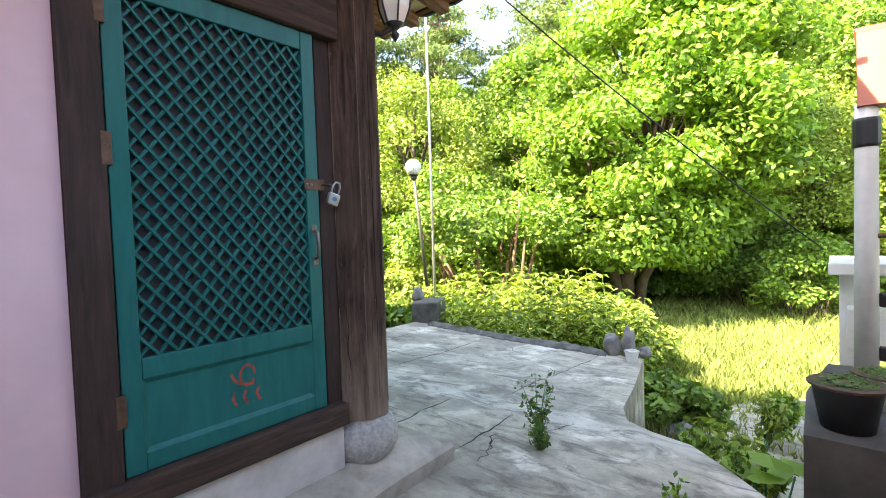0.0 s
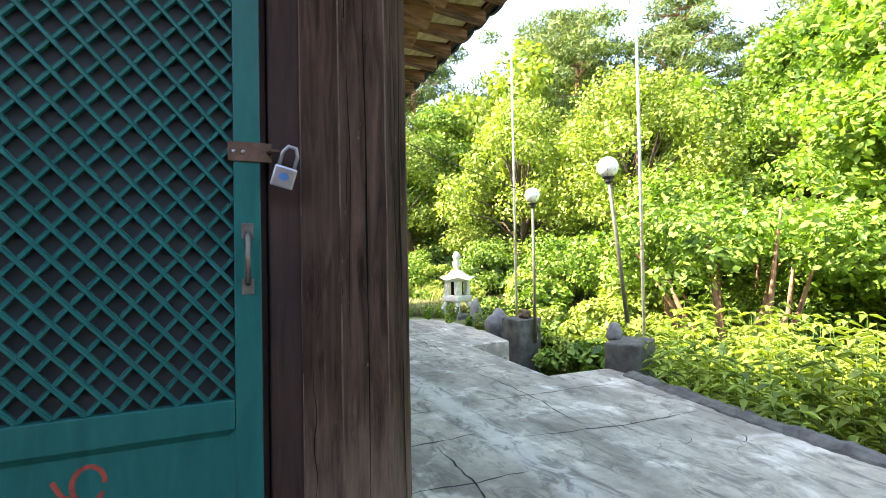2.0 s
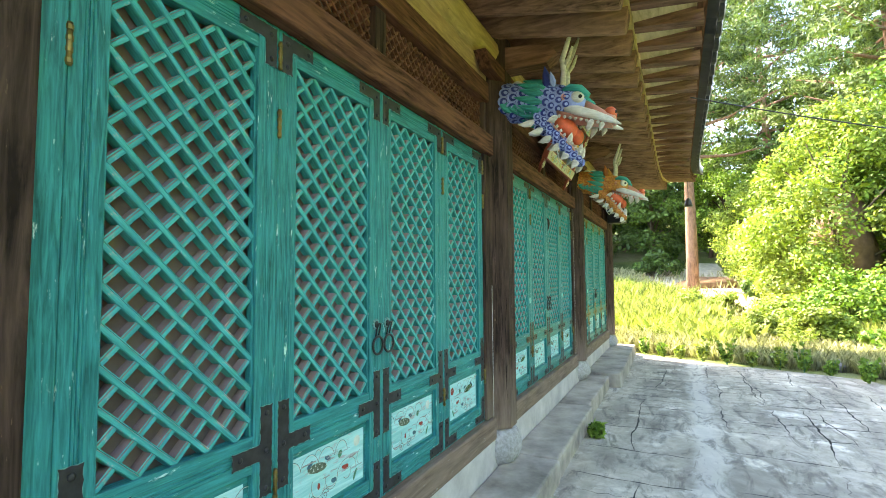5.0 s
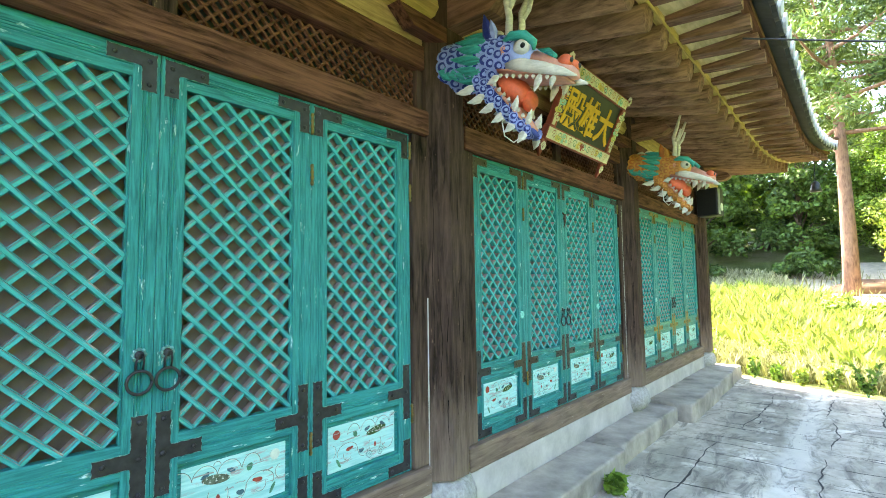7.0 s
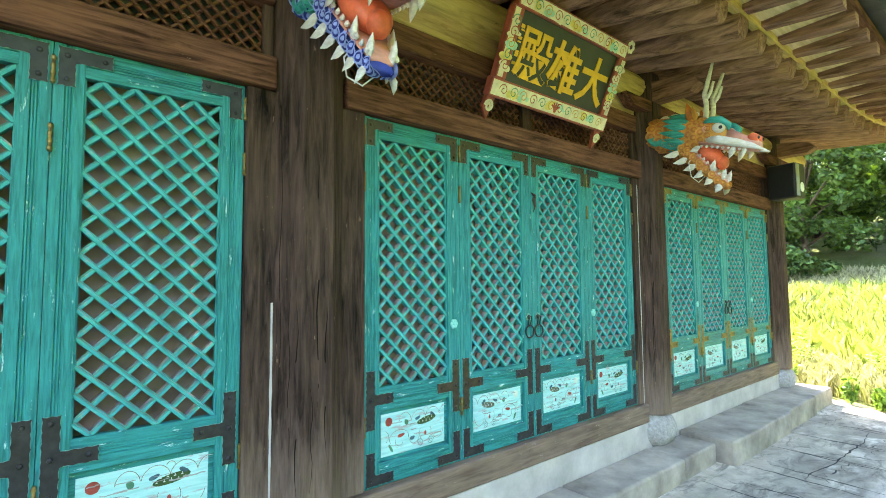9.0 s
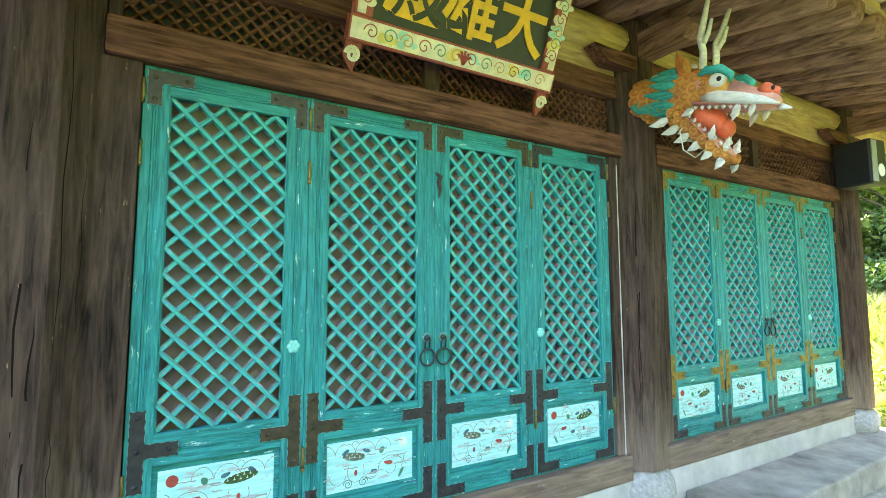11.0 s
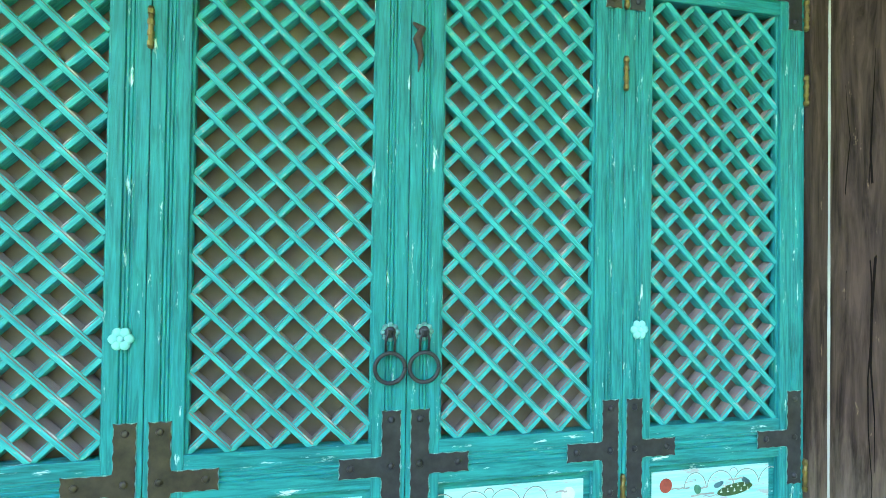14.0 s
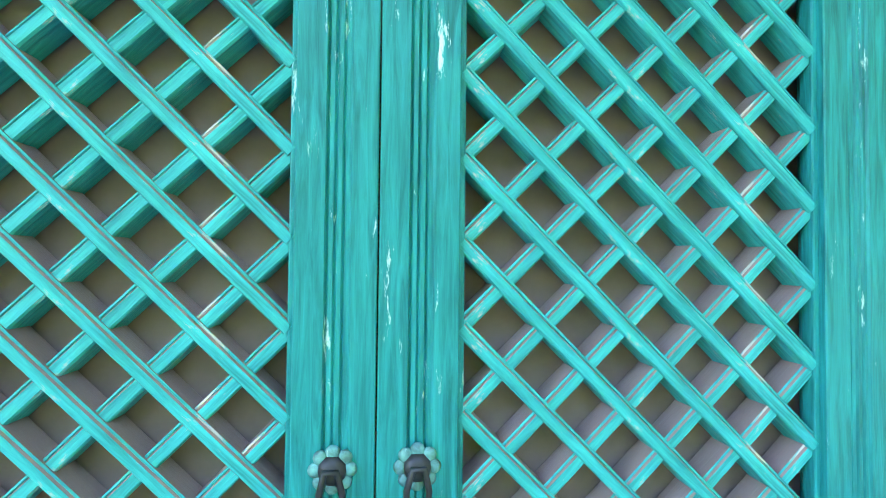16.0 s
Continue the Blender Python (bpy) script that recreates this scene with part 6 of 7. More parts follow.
def build_speaker():
    s = thing("loudspeaker", "black box loudspeaker with pale rim on the end column", "speaker", (0.235, 9.78, 2.455), -8)
    part("cabinet", box((-0.15, -0.10, 0.0), (0.15, 0.14, 0.42), 0.02), BLACK, s)
    part("front_grille", box((-0.135, -0.112, 0.015), (0.135, -0.1015, 0.405), 0.004), plain("speaker cloth", (0.008, 0.008, 0.009), 0.9, 0, 0.3, 60), s)
    part("side_rim", box((0.1505, -0.10, 0.02), (0.158, -0.02, 0.40), 0.003), plain("grey rim", (0.28, 0.29, 0.28), 0.5), s)
    bm = bmesh.new()
    add_ball(bm, (0.158, 0.03, 0.13), (0.010, 0.05, 0.06), 14, 8)
    part("side_port", bm, WHITE, s, smooth=True)
    part("bracket", box((-0.03, 0.14, 0.17), (0.03, 0.19, 0.25)), IRON, s)


build_speaker()


def build_switch(name, label, y, z, s):
    b = thing(name, label, "switch", (0.030, y, z))
    part("switch_box", box((0, -0.027, -0.028), (0.022, 0.027, 0.028), 0.005), WHITE, b)
    part("rocker", box((0.022, -0.013, -0.014), (0.027, 0.013, 0.018), 0.002) if s else box((0.022, 0.003, -0.012), (0.032, 0.015, 0.013), 0.002), plain("cream plastic", (0.62, 0.60, 0.50), 0.45), b)
    bm = bmesh.new()
    disc(bm, -0.010 if not s else 0.0, -0.021 if s else 0.003, 0.003, 0.003, 0.0224, 8)
    part("screw", bm, RUST, b)


build_switch("light_switch", "white surface-mounted light switch on the timber post", 0.797, 1.738, True)
build_switch("light_switch", "cream surface-mounted rocker switch on the timber post", 0.797, 1.646, False)
cond = tagged(new("conduit"), "thin white cable conduit above the switches", "conduit")
cond.matrix_basis = pose(0.036, 0.786, 1.768)
part("cable_pipe", tube([(0, 0, 0), (0, 0, 0.40), (0.0, -0.004, 0.9)], 0.005, 8), WHITE, cond, smooth=True)
card = tagged(new("card"), "blank white card pinned to the corner column", "card")
card.matrix_basis = pose(0.0665, 0.678, 1.665, 0, 0, 0)
part("sheet", box((0, -0.052, -0.021), (0.002, 0.052, 0.021)), plain("white card", (0.72, 0.77, 0.78), 0.6, 0, 0.03), card)

# pale seams beside the columns
for y0, z0, z1 in ((3.655, 0.42, 1.42), (6.705, 0.50, 2.30)):
    bm = bmesh.new()
    n = 24
    vs = []
    for k in range(n + 1):
        z = z0 + (z1 - z0) * k / n
        wv = 0.004 + 0.004 * abs(noise.noise(Vector((y0, z * 9, 0))))
        if wv < 0:
            wv = 0.001
        vs.append((bm.verts.new((0.0225, y0 - wv, z)), bm.verts.new((0.0225, y0 + wv, z))))
    for (a, b), (c, d) in zip(vs, vs[1:]):
        bm.faces.new((a, b, d, c))
    part("plaster_seam", bm, PLINTH, body)


def build_corner_lantern():
    l = thing("wall_lantern", "black wrought wall lantern with pale glass under the eave", "lantern", (0.175, 0.36, 2.50))
    part("finial", lathe([(0.003, -0.04), (0.028, 0.0), (0.012, 0.02), (0.03, 0.04), (0.055, 0.06)], 12), IRON, l, smooth=True)
    part("glass_body", lathe([(0.055, 0.062), (0.085, 0.14), (0.10, 0.26), (0.09, 0.30)], 6), GLOBE, l, "pale frosted glass")
    for k in range(6):
        a = k * math.pi / 3
        part("cage_bar", tube([(r * math.cos(a), r * math.sin(a), z) for r, z in ((0.058, 0.06), (0.089, 0.14), (0.104, 0.26), (0.094, 0.31))], 0.006, 6), IRON, l)
    part("cap", lathe([(0.12, 0.302), (0.10, 0.34), (0.05, 0.40), (0.012, 0.44)], 12), IRON, l)
    part("arm", tube([(0, 0, 0.05), (-0.06, 0.05, 0.0), (-0.10, 0.10, 0.02), (-0.11, 0.14, 0.12)], 0.016, 8), IRON, l, smooth=True)


build_corner_lantern()
# dry leaf caught between the middle leaves, and loose wire loops
dry = tagged(new("dry_leaf"), "curled brown dry leaf caught between door leaves", "leaf")
dry.matrix_basis = pose(0.006, 5.395, 2.09)
bm = bmesh.new()
pts = [(0.0, -0.014, 0.0), (0.012, 0.008, -0.02), (0.016, -0.006, -0.05), (0.012, 0.006, -0.09), (0.003, 0.0, -0.13)]
add_tube(bm, pts, [0.004, 0.011, 0.012, 0.008, 0.002], 7)
part("blade", bm, plain("dry leaf brown", (0.06, 0.035, 0.025), 0.8, 0, 0.4, 40), dry)
for x, y, z, s in ((0.45, COLS[2] - 0.02, 2.42, 1.0), (0.52, COLS[1] + 0.0, 2.36, 0.7)):
    wl = tagged(new("wire_loop"), "loose pale wire loop hanging from a dragon carving", "wire")
    wl.matrix_basis = pose(x, y, z)
    part("wire", tube([(0.0, -0.06 * s, 0.08 * s), (-0.03, -0.11 * s, 0.0), (-0.02, -0.10 * s, -0.11 * s), (0.0, -0.02 * s, -0.15 * s), (0.05, 0.06 * s, -0.07 * s), (0.07, 0.09 * s, 0.03 * s)], 0.0035, 6), WHITE, wl, smooth=True)
# projecting beam ends on the column heads
for cy in [CORNER[1]] + COLS[1:]:
    bm = prism([(0.05, 3.02), (0.42, 3.02), (0.50, 3.07), (0.46, 3.13), (0.38, 3.16), (0.05, 3.20)], cy - 0.07, cy + 0.07, 1)
    part("beam_end", bm, WOOD_X, body)
    part("bracket_arm", prism([(-0.35, 2.93), (0.35, 2.93), (0.47, 3.02), (-0.47, 3.02)], 0.0, 0.09, 0), WOOD_Y, body, at=pose(0.02, cy, 0))


# ---- yard things ----
def build_stone_lantern():
    l = thing("stone_lantern", "small white granite garden lantern with flared roof", "lantern", (4.30, 9.10, -0.04), 20)
    pale = plain("pale granite", (0.62, 0.60, 0.55), 0.85, 0, 0.2, 30)
    bm = box((-0.26, -0.26, -0.1), (0.26, 0.26, 0.10), 0.03)
    part("foot", roughen(bm, 0.02, 5), ROCK, l)
    for sx, sy in ((-1, -1), (-1, 1), (1, -1), (1, 1)):
        part("leg", tube([(sx * 0.20, sy * 0.20, 0.08), (sx * 0.23, sy * 0.23, 0.22), (sx * 0.15, sy * 0.15, 0.42)], [0.07, 0.055, 0.06], 8), pale, l, smooth=True)
    part("table", box((-0.25, -0.25, 0.40), (0.25, 0.25, 0.54), 0.03), pale, l)
    for sx, sy in ((-1, -1), (-1, 1), (1, -1), (1, 1)):
        part("corner_pier", box((sx * 0.16 - 0.05, sy * 0.16 - 0.05, 0.54), (sx * 0.16 + 0.05, sy * 0.16 + 0.05, 0.86), 0.01), pale, l)
    for a in range(4):
        part("window_jamb", box((0.165, -0.11, 0.54), (0.20, -0.045, 0.86), 0.004), pale, l, at=pose(0, 0, 0, 0, 0, 90 * a))
    part("core", box((-0.10, -0.10, 0.54), (0.10, 0.10, 0.86)), BLACK, l)
    bm = bmesh.new()
    rings = []
    for r, z, lift in ((0.30, 0.855, 0.05), (0.36, 0.885, 0.075), (0.22, 0.98, 0.0), (0.10, 1.10, 0.0), (0.06, 1.12, 0.0)):
        rings.append([bm.verts.new((r * math.cos(a) * (1 + 0.16 * (k % 2)), r * math.sin(a) * (1 + 0.16 * (k % 2)), z + lift * (k % 2))) for k, a in enumerate(math.pi / 4 * j for j in range(8))])
    for r0, r1 in zip(rings, rings[1:]):
        for k in range(8):
            bm.faces.new((r0[k], r0[(k + 1) % 8], r1[(k + 1) % 8], r1[k]))
    bm.faces.new(rings[0][::-1])
    bm.faces.new(rings[-1])
    part("lantern_roof", bm, pale, l)
    part("finial", lathe([(0.07, 1.11), (0.05, 1.16), (0.09, 1.20), (0.10, 1.26), (0.06, 1.33), (0.07, 1.37), (0.10, 1.42), (0.06, 1.50), (0.01, 1.54)], 14), pale, l, smooth=True)


build_stone_lantern()


def stone(name, label, x, y, z, r, seed, rot=0, material=ROCK):
    bm = bmesh.new()
    bmesh.ops.create_icosphere(bm, subdivisions=3, radius=1)
    for v in bm.verts:
        n = noise.noise(v.co * 1.3 + Vector((seed, 0, 0)))
        v.co = Vector((v.co.x * r[0], v.co.y * r[1], v.co.z * r[2])) * (1 + 0.35 * n)
        v.co += v.co.normalized() * 0.012 * noise.noise(v.co * 30)
    ob = new(name, mesh_of(name, bm, material, True))
    ob.matrix_basis = pose(x, y, z, 0, 0, rot)
    return tagged(ob, label, "stone")


stone("stone", "grey upright stone on the terrace edge", 3.33, 0.33, 0.10, (0.07, 0.09, 0.13), 3, 20)
stone("stone", "pointed grey stone leaning on the terrace edge", 3.36, 0.17, 0.13, (0.06, 0.08, 0.17), 7, 60)
stone("stone", "dark rounded stone at the terrace corner", 3.42, 0.02, 0.05, (0.09, 0.07, 0.06), 9)
stone("stone", "small rough stone on the gate post", 3.86, 3.62, 0.40, (0.10, 0.09, 0.12), 12, 30)
stone("stone", "grey upright stone beside the lantern", 4.15, 7.9, 0.18, (0.12, 0.12, 0.32), 15)
stone("stone", "brown block of stone on the gate post", 4.18, 6.10, 0.36, (0.17, 0.10, 0.08), 18, 40, RUST)
stone("stone", "flat grey stone behind the gate post", 4.0, 6.75, 0.10, (0.25, 0.2, 0.28), 22)
for k, (x, y) in enumerate(((4.6, 8.5), (4.4, 9.9), (3.4, 10.0), (2.4, 10.6), (3.9, 9.8), (1.2, 10.95), (4.3, -0.1), (3.75, -0.25))):
    stone("stone", "grey field stone among the weeds", x, y, ground_z(x, y) + 0.06, (0.16 + 0.05 * (k % 3), 0.14, 0.11), 30 + k, 40 * k)

cup = thing("flower_pot", "small white plastic pot on the terrace corner", "pot", (3.14, 0.06, 0.0), 12)
part("pot_wall", lathe([(0.05, 0.0), (0.068, 0.10), (0.076, 0.105), (0.076, 0.12), (0.064, 0.12), (0.05, 0.06)], 4), WHITE, cup)
part("label", box((0.036, -0.02, 0.02), (0.0375, 0.02, 0.07)), plain("grey print", (0.2, 0.2, 0.22)), cup)

# thin flag poles
for x, y, h in ((4.78, 4.05, 8.5), (4.36, 6.66, 8.5)):
    p = tagged(new("flag_pole"), "tall thin weathered metal pole with binding wire", "pole", "flag poles")
    p.matrix_basis = pose(x, y, -0.9)
    part("shaft", tube([(0, 0, 0), (0.01, 0, h * 0.5), (0.03, 0.02, h)], [0.024, 0.022, 0.015], 8), plain("pale grey metal", (0.42, 0.41, 0.38), 0.5, 0.4, 0.3, 8), p, smooth=True)
    for z in (2.3, 2.42, 2.5, 2.62):
        part("binding", tube([(0.027 * math.cos(a), 0.027 * math.sin(a), z + 0.006 * a) for a in (k * 0.8 for k in range(16))], 0.004, 5), RUST, p)

# cable from the eave to the lamp
wire = tagged(new("cable"), "thin black cable slung from eave to lamp", "cable")
part("strand", tube([(1.38 + 2.82 * u, 5.4 + 0.45 * u, 3.15 - 0.75 * u - 0.05 * math.sin(math.pi * u)) for u in (k / 12 for k in range(13))], 0.006, 6), BLACK, wire)
wire = tagged(new("cable"), "thin black cable slung from the hall to the porch post", "cable")
part("strand", tube([(0.47 + 2.19 * u, 0.54 - 2.02 * u, 3.39 - 2.22 * u - 0.06 * math.sin(math.pi * u)) for u in (k / 12 for k in range(13))], 0.005, 6), BLACK, wire)

# neighbouring porch: concrete ledge, white post, orange roof
ledge = thing("ledge", "dark stained concrete ledge beside the yard", "ledge", (0, 0, 0))
bm = prism([(1.30, -1.42), (1.22, -2.6), (3.0, -2.9), (2.95, -1.50), (2.1, -1.40)][::-1], -1.2, 0.26)
part("slab", bm, plain("dark damp concrete", (0.085, 0.078, 0.07), 0.9, 0, 0.4, 3, "World", 0.6), ledge)
porch = thing("porch", "white porch post carrying an orange metal roof", "porch", (2.72, -1.72, 0.26))
whitep = plain("chipped white paint", (0.66, 0.65, 0.62), 0.5, 0, 0.12, 5)
part("post", lathe([(0.07, 0.0), (0.068, 0.9), (0.066, 1.55), (0.066, 1.92)], 16), whitep, porch, smooth=True)
part("joint", lathe([(0.074, 1.62), (0.08, 1.64), (0.08, 1.80), (0.074, 1.82)], 16), BLACK, porch)
# orange kept dark: the shade on the sheet's underside is put into its colour
part("roof_sheet", prism([(-0.08, 1.90), (0.12, 2.45), (0.9, 2.72), (0.9, 2.66), (0.2, 2.36), (0.0, 1.88)], -1.9, 0.05, 1), plain("orange roof sheet", (0.30, 0.06, 0.018), 0.5, 0, 0.2, 4), porch)
part("board", box((0.6, -1.2, 0.66), (1.6, 0.22, 0.76), 0.01), WHITE, porch)
part("board", box((0.75, -1.2, 0.02), (1.5, 0.10, 0.36), 0.01), WHITE, porch)
for dy in (-0.9, 0.1):
    part("leg", box((1.0, dy - 0.05, -1.2), (1.1, dy + 0.05, 0.66), 0.008), WHITE, porch)
for k in range(7):
    part("louvre", box((0.45, -1.3, 0.95 + 0.13 * k), (1.5, -0.35, 0.985 + 0.13 * k)), BLACK, porch)
for z in (0.12, 0.50):
    part("hook", box((-0.03, -0.115, z), (0.03, -0.065, z + 0.10), 0.012), BLACK, porch)
part("tap", tube([(-0.03, -0.06, 1.0), (-0.05, -0.16, 1.0), (-0.05, -0.2, 0.97)], 0.018, 8), RUST, porch)


def build_pot(x, y, z, r, h, label, material):
    p = thing("plant_pot", label, "plant pot", (x, y, z))
    part("tub", lathe([(r * 0.72, 0.0), (r * 0.95, h * 0.9), (r * 0.95, h)], 20), material, p, smooth=True)
    part("rim", lathe([(r * 0.98, h * 0.93), (r * 1.08, h * 0.95), (r * 1.08, h), (r * 0.98, h * 1.01)], 20), RUST, p)
    part("soil", lathe([(r * 0.93, h * 0.9), (r * 0.93, h * 0.985), (r * 0.3, h * 1.02)], 16), SOIL, p)
    rnd = np.random.default_rng(int(x * 100))
    ob = new("moss", cloud_mesh("moss", leaf_cloud([(r * 0.5 * math.cos(a), r * 0.5 * math.sin(a), h * 1.02) for a in range(7)], [r * 0.4] * 7, 900, 0.03, rnd, 0.6, 0.4) * np.array((1, 1, 0.5)) + np.array((0, 0, h * 0.5)), LEAF_C))
    ob.parent = p


build_pot(1.53, -1.60, 0.26, 0.165, 0.245, "black plastic plant pot with mossy soil on the ledge", BLACK)
build_pot(2.02, -1.78, 0.26, 0.15, 0.20, "white plant pot on the ledge", WHITE)
path = tagged(new("path"), "lower concrete path beside the terrace", "path", kind="structure")
bm = prism([(3.4, -0.5), (1.5, -1.3), (1.4, -3.0), (6.2, -3.0), (5.4, -1.0), (4.5, -0.35)][::-1], -1.1, -0.82)
part("slab", bm, CONCRETE, path)


# ---- weeds ----
def build_weed(x, y, z, h, n, seed, material, label, leaf=0.04):
    rnd = np.random.default_rng(seed)
    w = thing("weed", label, "weed", (x, y, z))
    bm = bmesh.new()
    cs, rs = [], []
    for k in range(n):
        a = rnd.random() * 6.283
        hh = h * (0.35 + 0.65 * rnd.random()) if k else h
        e = Vector((0.35 * hh * math.cos(a) * (1 if k else 0.2), 0.35 * hh * math.sin(a) * (1 if k else 0.2), hh))
        add_tube(bm, [(0, 0, -0.01), tuple(e * 0.5 + Vector((0, 0, 0.03))), tuple(e)], [0.004, 0.003, 0.001], 5)
        for f in (0.35, 0.55, 0.75, 0.95):
            cs.append(tuple(e * f))
            rs.append(0.035 + 0.02 * rnd.random())
    tagged(part("stem_cluster", bm, MIDGREEN, w), kind="stuff")
    ob = new("leaves", cloud_mesh("leaves", leaf_cloud(cs, rs, 26 * n, leaf, rnd, 0.3, 0.5), material))
    ob.parent = w
    return w


build_weed(1.08, 0.02, 0.0, 0.42, 9, 1, LEAF_C, "leggy green weed growing from a terrace crack")
build_weed(0.86, -0.10, 0.0, 0.20, 7, 2, LEAF_C, "small green weed growing from a terrace crack")
build_weed(0.50, 5.10, 0.0, 0.11, 10, 3, LEAF_A, "bright green weed at the foot of the plinth step", 0.09)
build_weed(0.55, -0.98, 0.0, 0.20, 4, 4, LEAF_A, "small weed in the concrete near the terrace edge")
build_weed(1.25, -1.12, 0.0, 0.16, 5, 6, LEAF_A, "small weed at the terrace edge")
for k in range(9):
    r = random.Random(k)
    x, y = 2.2 + 2.3 * r.random(), -0.55 - 0.65 * r.random()
    build_weed(x, y, -0.82, 0.30 + 0.3 * r.random(), 8, 40 + k, (LEAF_A, LEAF_B)[k % 2], "green weeds along the lower path", 0.09)
for k, (x, y) in enumerate(((3.7, 8.2), (3.5, 8.9), (3.9, 8.5), (3.2, 9.35), (2.6, 9.55), (1.9, 9.75), (1.2, 10.1), (0.6, 10.4), (-0.1, 10.65), (3.85, 7.6), (3.8, 7.1), (2.9, 9.5), (2.25, 9.65), (3.6, 9.2), (1.55, 9.9), (0.9, 10.25), (3.9, 9.2))):
    build_weed(x, y, 0.0 if x < 3.6 else -0.05, 0.24 + 0.1 * (k % 3), 9, 60 + k, (LEAF_B, LEAF_A)[k % 2], "green weeds overgrowing the terrace edge", 0.07)

# broad leaves near the ledge
tar = thing("broadleaf_plant", "low plant with large heart-shaped green leaves", "plant", (1.62, -1.22, -0.82))
for k, (dx, dy, dz, s, rz) in enumerate(((0.0, 0.0, 0.78, 0.17, 20), (0.10, -0.14, 0.66, 0.19, 200), (-0.12, 0.04, 0.70, 0.13, 100), (0.2, 0.1, 0.62, 0.16, 300))):
    bm = bmesh.new()
    out = [(0, 0.0), (0.35, 0.42), (0.1, 0.85), (-0.5, 0.75), (-1.0, 0.25), (-1.15, 0), (-1.0, -0.25), (-0.5, -0.75), (0.1, -0.85), (0.35, -0.42)]
    c = bm.verts.new((-0.35 * s, 0, 0.03))
    vs = [bm.verts.new((u * s, v * s, 0.02 - 0.25 * abs(v) * s - 0.2 * max(0, -u) * s)) for u, v in out]
    for a, b in zip(vs, vs[1:] + vs[:1]):
        bm.faces.new((c, a, b))
    lf = part("leaf", bm, LEAF_A, tar, at=pose(dx, dy, dz, 12, 10, rz))
    part("stalk", tube([(0, 0, 0), (dx * 0.6, dy * 0.6, dz * 0.6), (dx, dy, dz)], 0.006, 6), MIDGREEN, tar)

# ---- cracks and joints in the terrace ----
CRACK = plain("dirt in the crack", (0.045, 0.043, 0.038), 0.95)
rnd = random.Random(17)


def crack(x, y, ang, ln, w, parent, step=0.06, wander=0.9):
    pts = [(x, y)]
    a = ang
    for _ in range(int(ln / step)):
        a = ang + rnd.uniform(-wander, wander)
        pts.append((pts[-1][0] + step * math.cos(a), pts[-1][1] + step * math.sin(a)))
    bm = bmesh.new()
    prev = None
    for i, (px, py) in enumerate(pts):
        k = w * (0.35 + rnd.random()) * math.sin(math.pi * (0.08 + 0.88 * i / len(pts)))
        n = Vector((-math.sin(ang), math.cos(ang))) * k
        l, r = bm.verts.new((px + n.x, py + n.y, 0.0022)), bm.verts.new((px - n.x, py - n.y, 0.0022))
        if prev:
            bm.faces.new((prev[1], r, l, prev[0]))
        prev = (l, r)
    part("crack", bm, CRACK, parent)


terr = bpy.data.objects["terrace"]
for k in range(30):
    x, y = rnd.uniform(0.5, 3.0), rnd.uniform(-0.4, 10.2)
    if 2.3 < x and 3.0 < y < 6.2:
        continue
    a = rnd.choice((0.1, 1.5, 0.2, -0.2, 1.4, 0.7))
    crack(x, y, a, rnd.uniform(0.3, 0.9), rnd.uniform(0.0016, 0.004), terr)
for x, y, a, ln in ((0.50, 0.12, 0.05, 0.55), (0.62, 0.2, -0.5, 0.35), (0.95, -0.05, -0.25, 0.5), (0.55, 6.9, 0.25, 1.0), (1.0, 7.3, 1.45, 0.9), (1.15, 8.4, 1.5, 1.0), (0.6, 8.2, 0.2, 0.9)):
    crack(x, y, a, ln, 0.0055, terr)
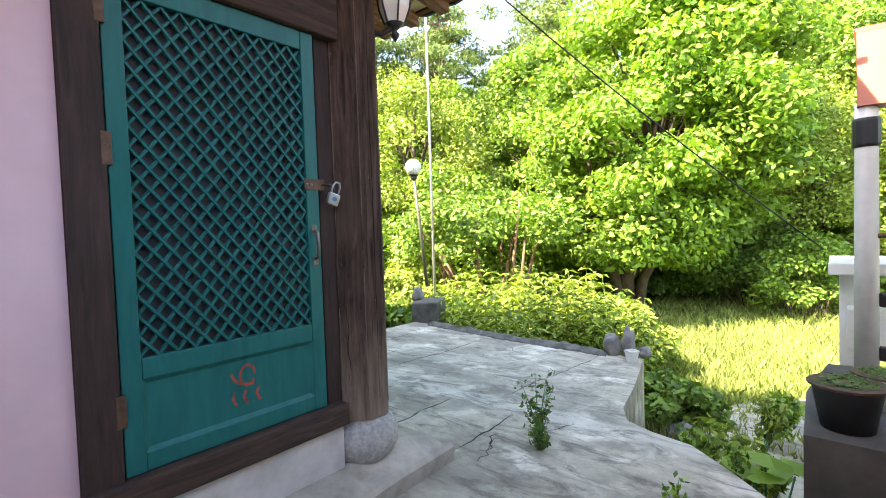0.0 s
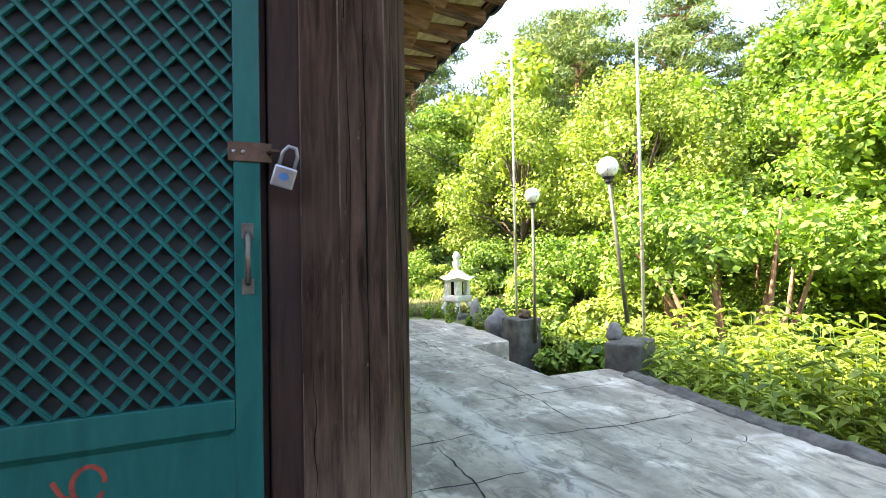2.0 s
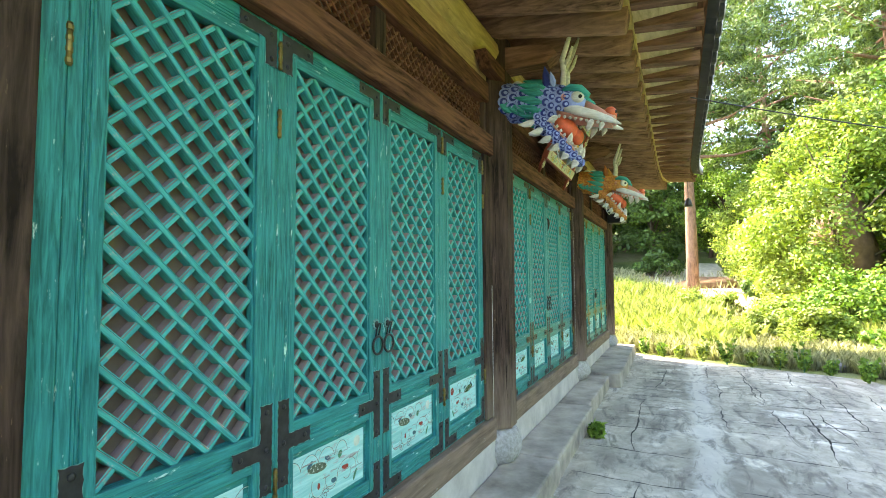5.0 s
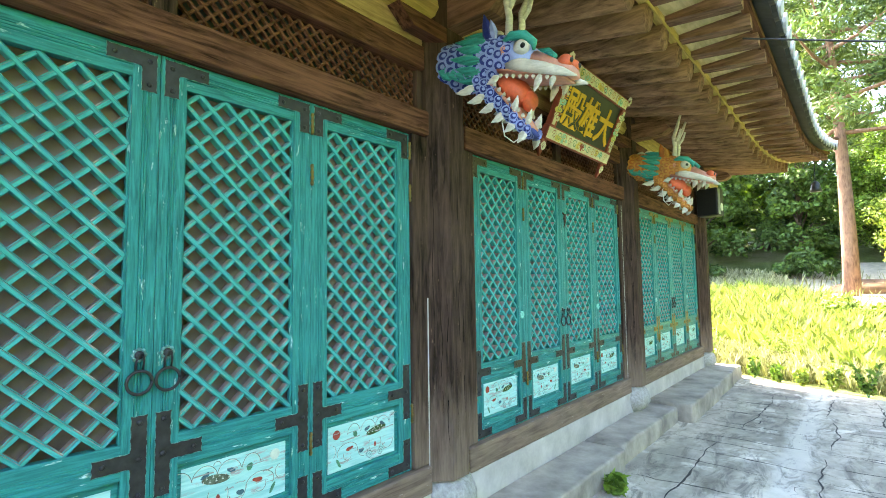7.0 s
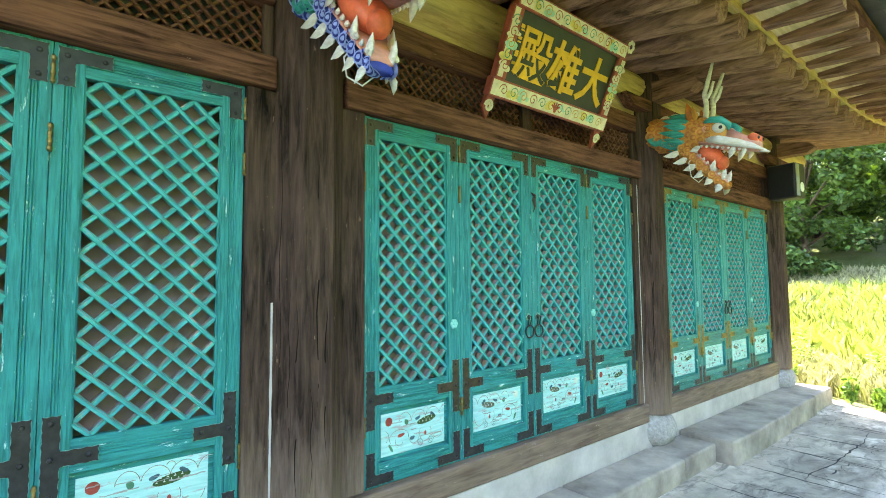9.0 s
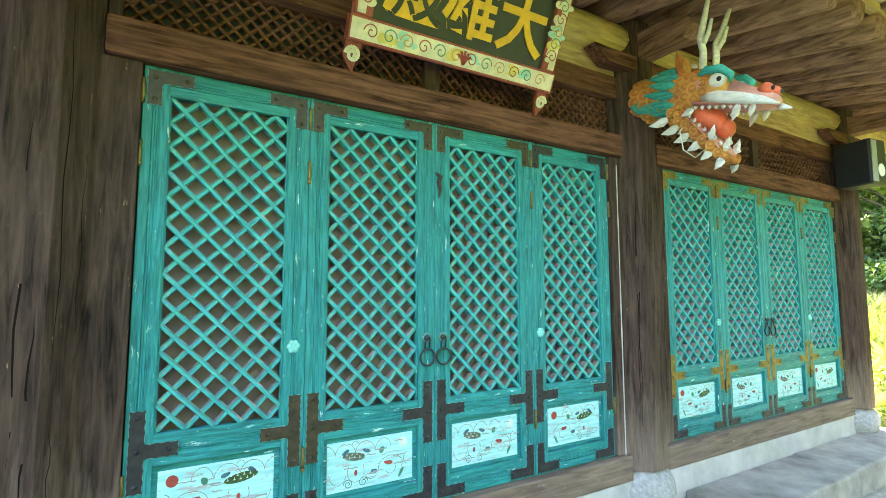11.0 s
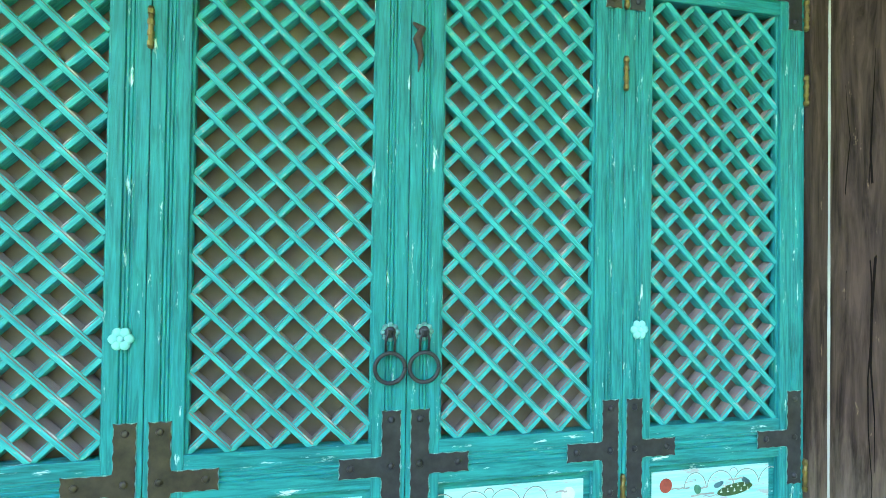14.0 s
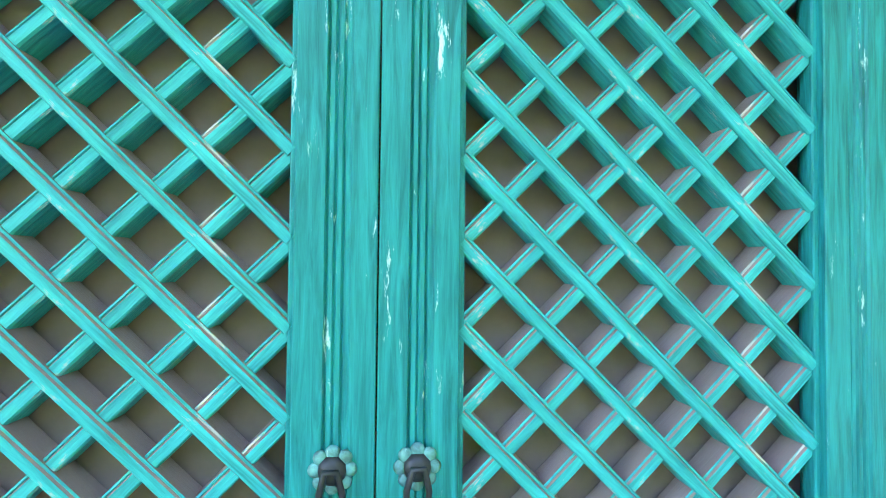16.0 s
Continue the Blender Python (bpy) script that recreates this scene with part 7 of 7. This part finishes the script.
# open joints between the old slabs beside the step, and across the terrace
for y in (0.35, 0.95, 1.62, 2.25, 2.95, 3.6, 4.2, 4.85, 5.5, 6.1, 6.75, 7.35, 8.0, 8.6, 9.2, 9.8):
    crack(0.44, y, rnd.uniform(-0.05, 0.05), 0.86, 0.0085, terr, 0.07, 0.25)
for y in (0.6, 2.1, 3.05, 4.3, 5.15, 6.2, 7.0, 7.9, 8.7, 9.3):
    crack(1.56, y, rnd.uniform(-0.1, 0.1), 1.1 if 3.2 < y < 5.6 else 1.7, 0.0085, terr, 0.07, 0.25)
for x, y, ln in ((0.86, 0.95, 1.3), (0.92, 2.95, 1.25), (0.84, 4.85, 1.9), (0.90, 7.35, 1.85), (2.15, 2.1, 2.2), (2.30, 5.15, 1.8), (2.05, 7.0, 2.3), (2.8, 6.2, 1.6)):
    crack(x, y, 1.5708, ln, 0.008, terr, 0.07, 0.25)
# flagstones of the far half
for x in (1.62, 2.12, 2.62, 3.12):
    for y0 in (5.75, 7.1, 8.3):
        if x < 2.9 or y0 > 5.8:
            crack(x + rnd.uniform(-0.08, 0.08), y0, 1.5708 + rnd.uniform(-0.06, 0.06), 1.1, 0.0075, terr, 0.07, 0.3)
for k in range(9):
    for x in (1.62, 2.12, 2.62):
        crack(x, 5.75 + 0.42 * k + rnd.uniform(-0.1, 0.1), rnd.uniform(-0.06, 0.06), 0.5, 0.0075, terr, 0.07, 0.3)
for k in range(7):
    crack(0.62, 6.4 + 0.55 * k, rnd.uniform(-0.05, 0.05), 0.98, 0.0075, terr, 0.07, 0.3)

bell = thing("wind_bell", "small dark bronze wind bell under the eave corner", "bell", (1.45, 11.3, 2.88))
part("bell_body", lathe([(0.085, 0.0), (0.07, 0.05), (0.055, 0.13), (0.02, 0.17)], 14), IRON, bell, smooth=True)
part("chain", tube([(0, 0, 0.16), (0, 0, 0.62)], 0.005, 6), IRON, bell)
bank = stone("earth_bank", "bare brown earth bank behind the meadow", 2.2, 22.6, ground_z(2.2, 22.6) - 0.1, (1.2, 0.8, 0.55), 51, 10, SOIL)
tagged(bank, category="bank")
bank = stone("earth_bank", "bare reddish earth bank among the trees", 5.2, 16.6, ground_z(5.2, 16.6) + 2.0, (0.9, 0.6, 1.5), 55, 40, SOIL)
tagged(bank, category="bank")
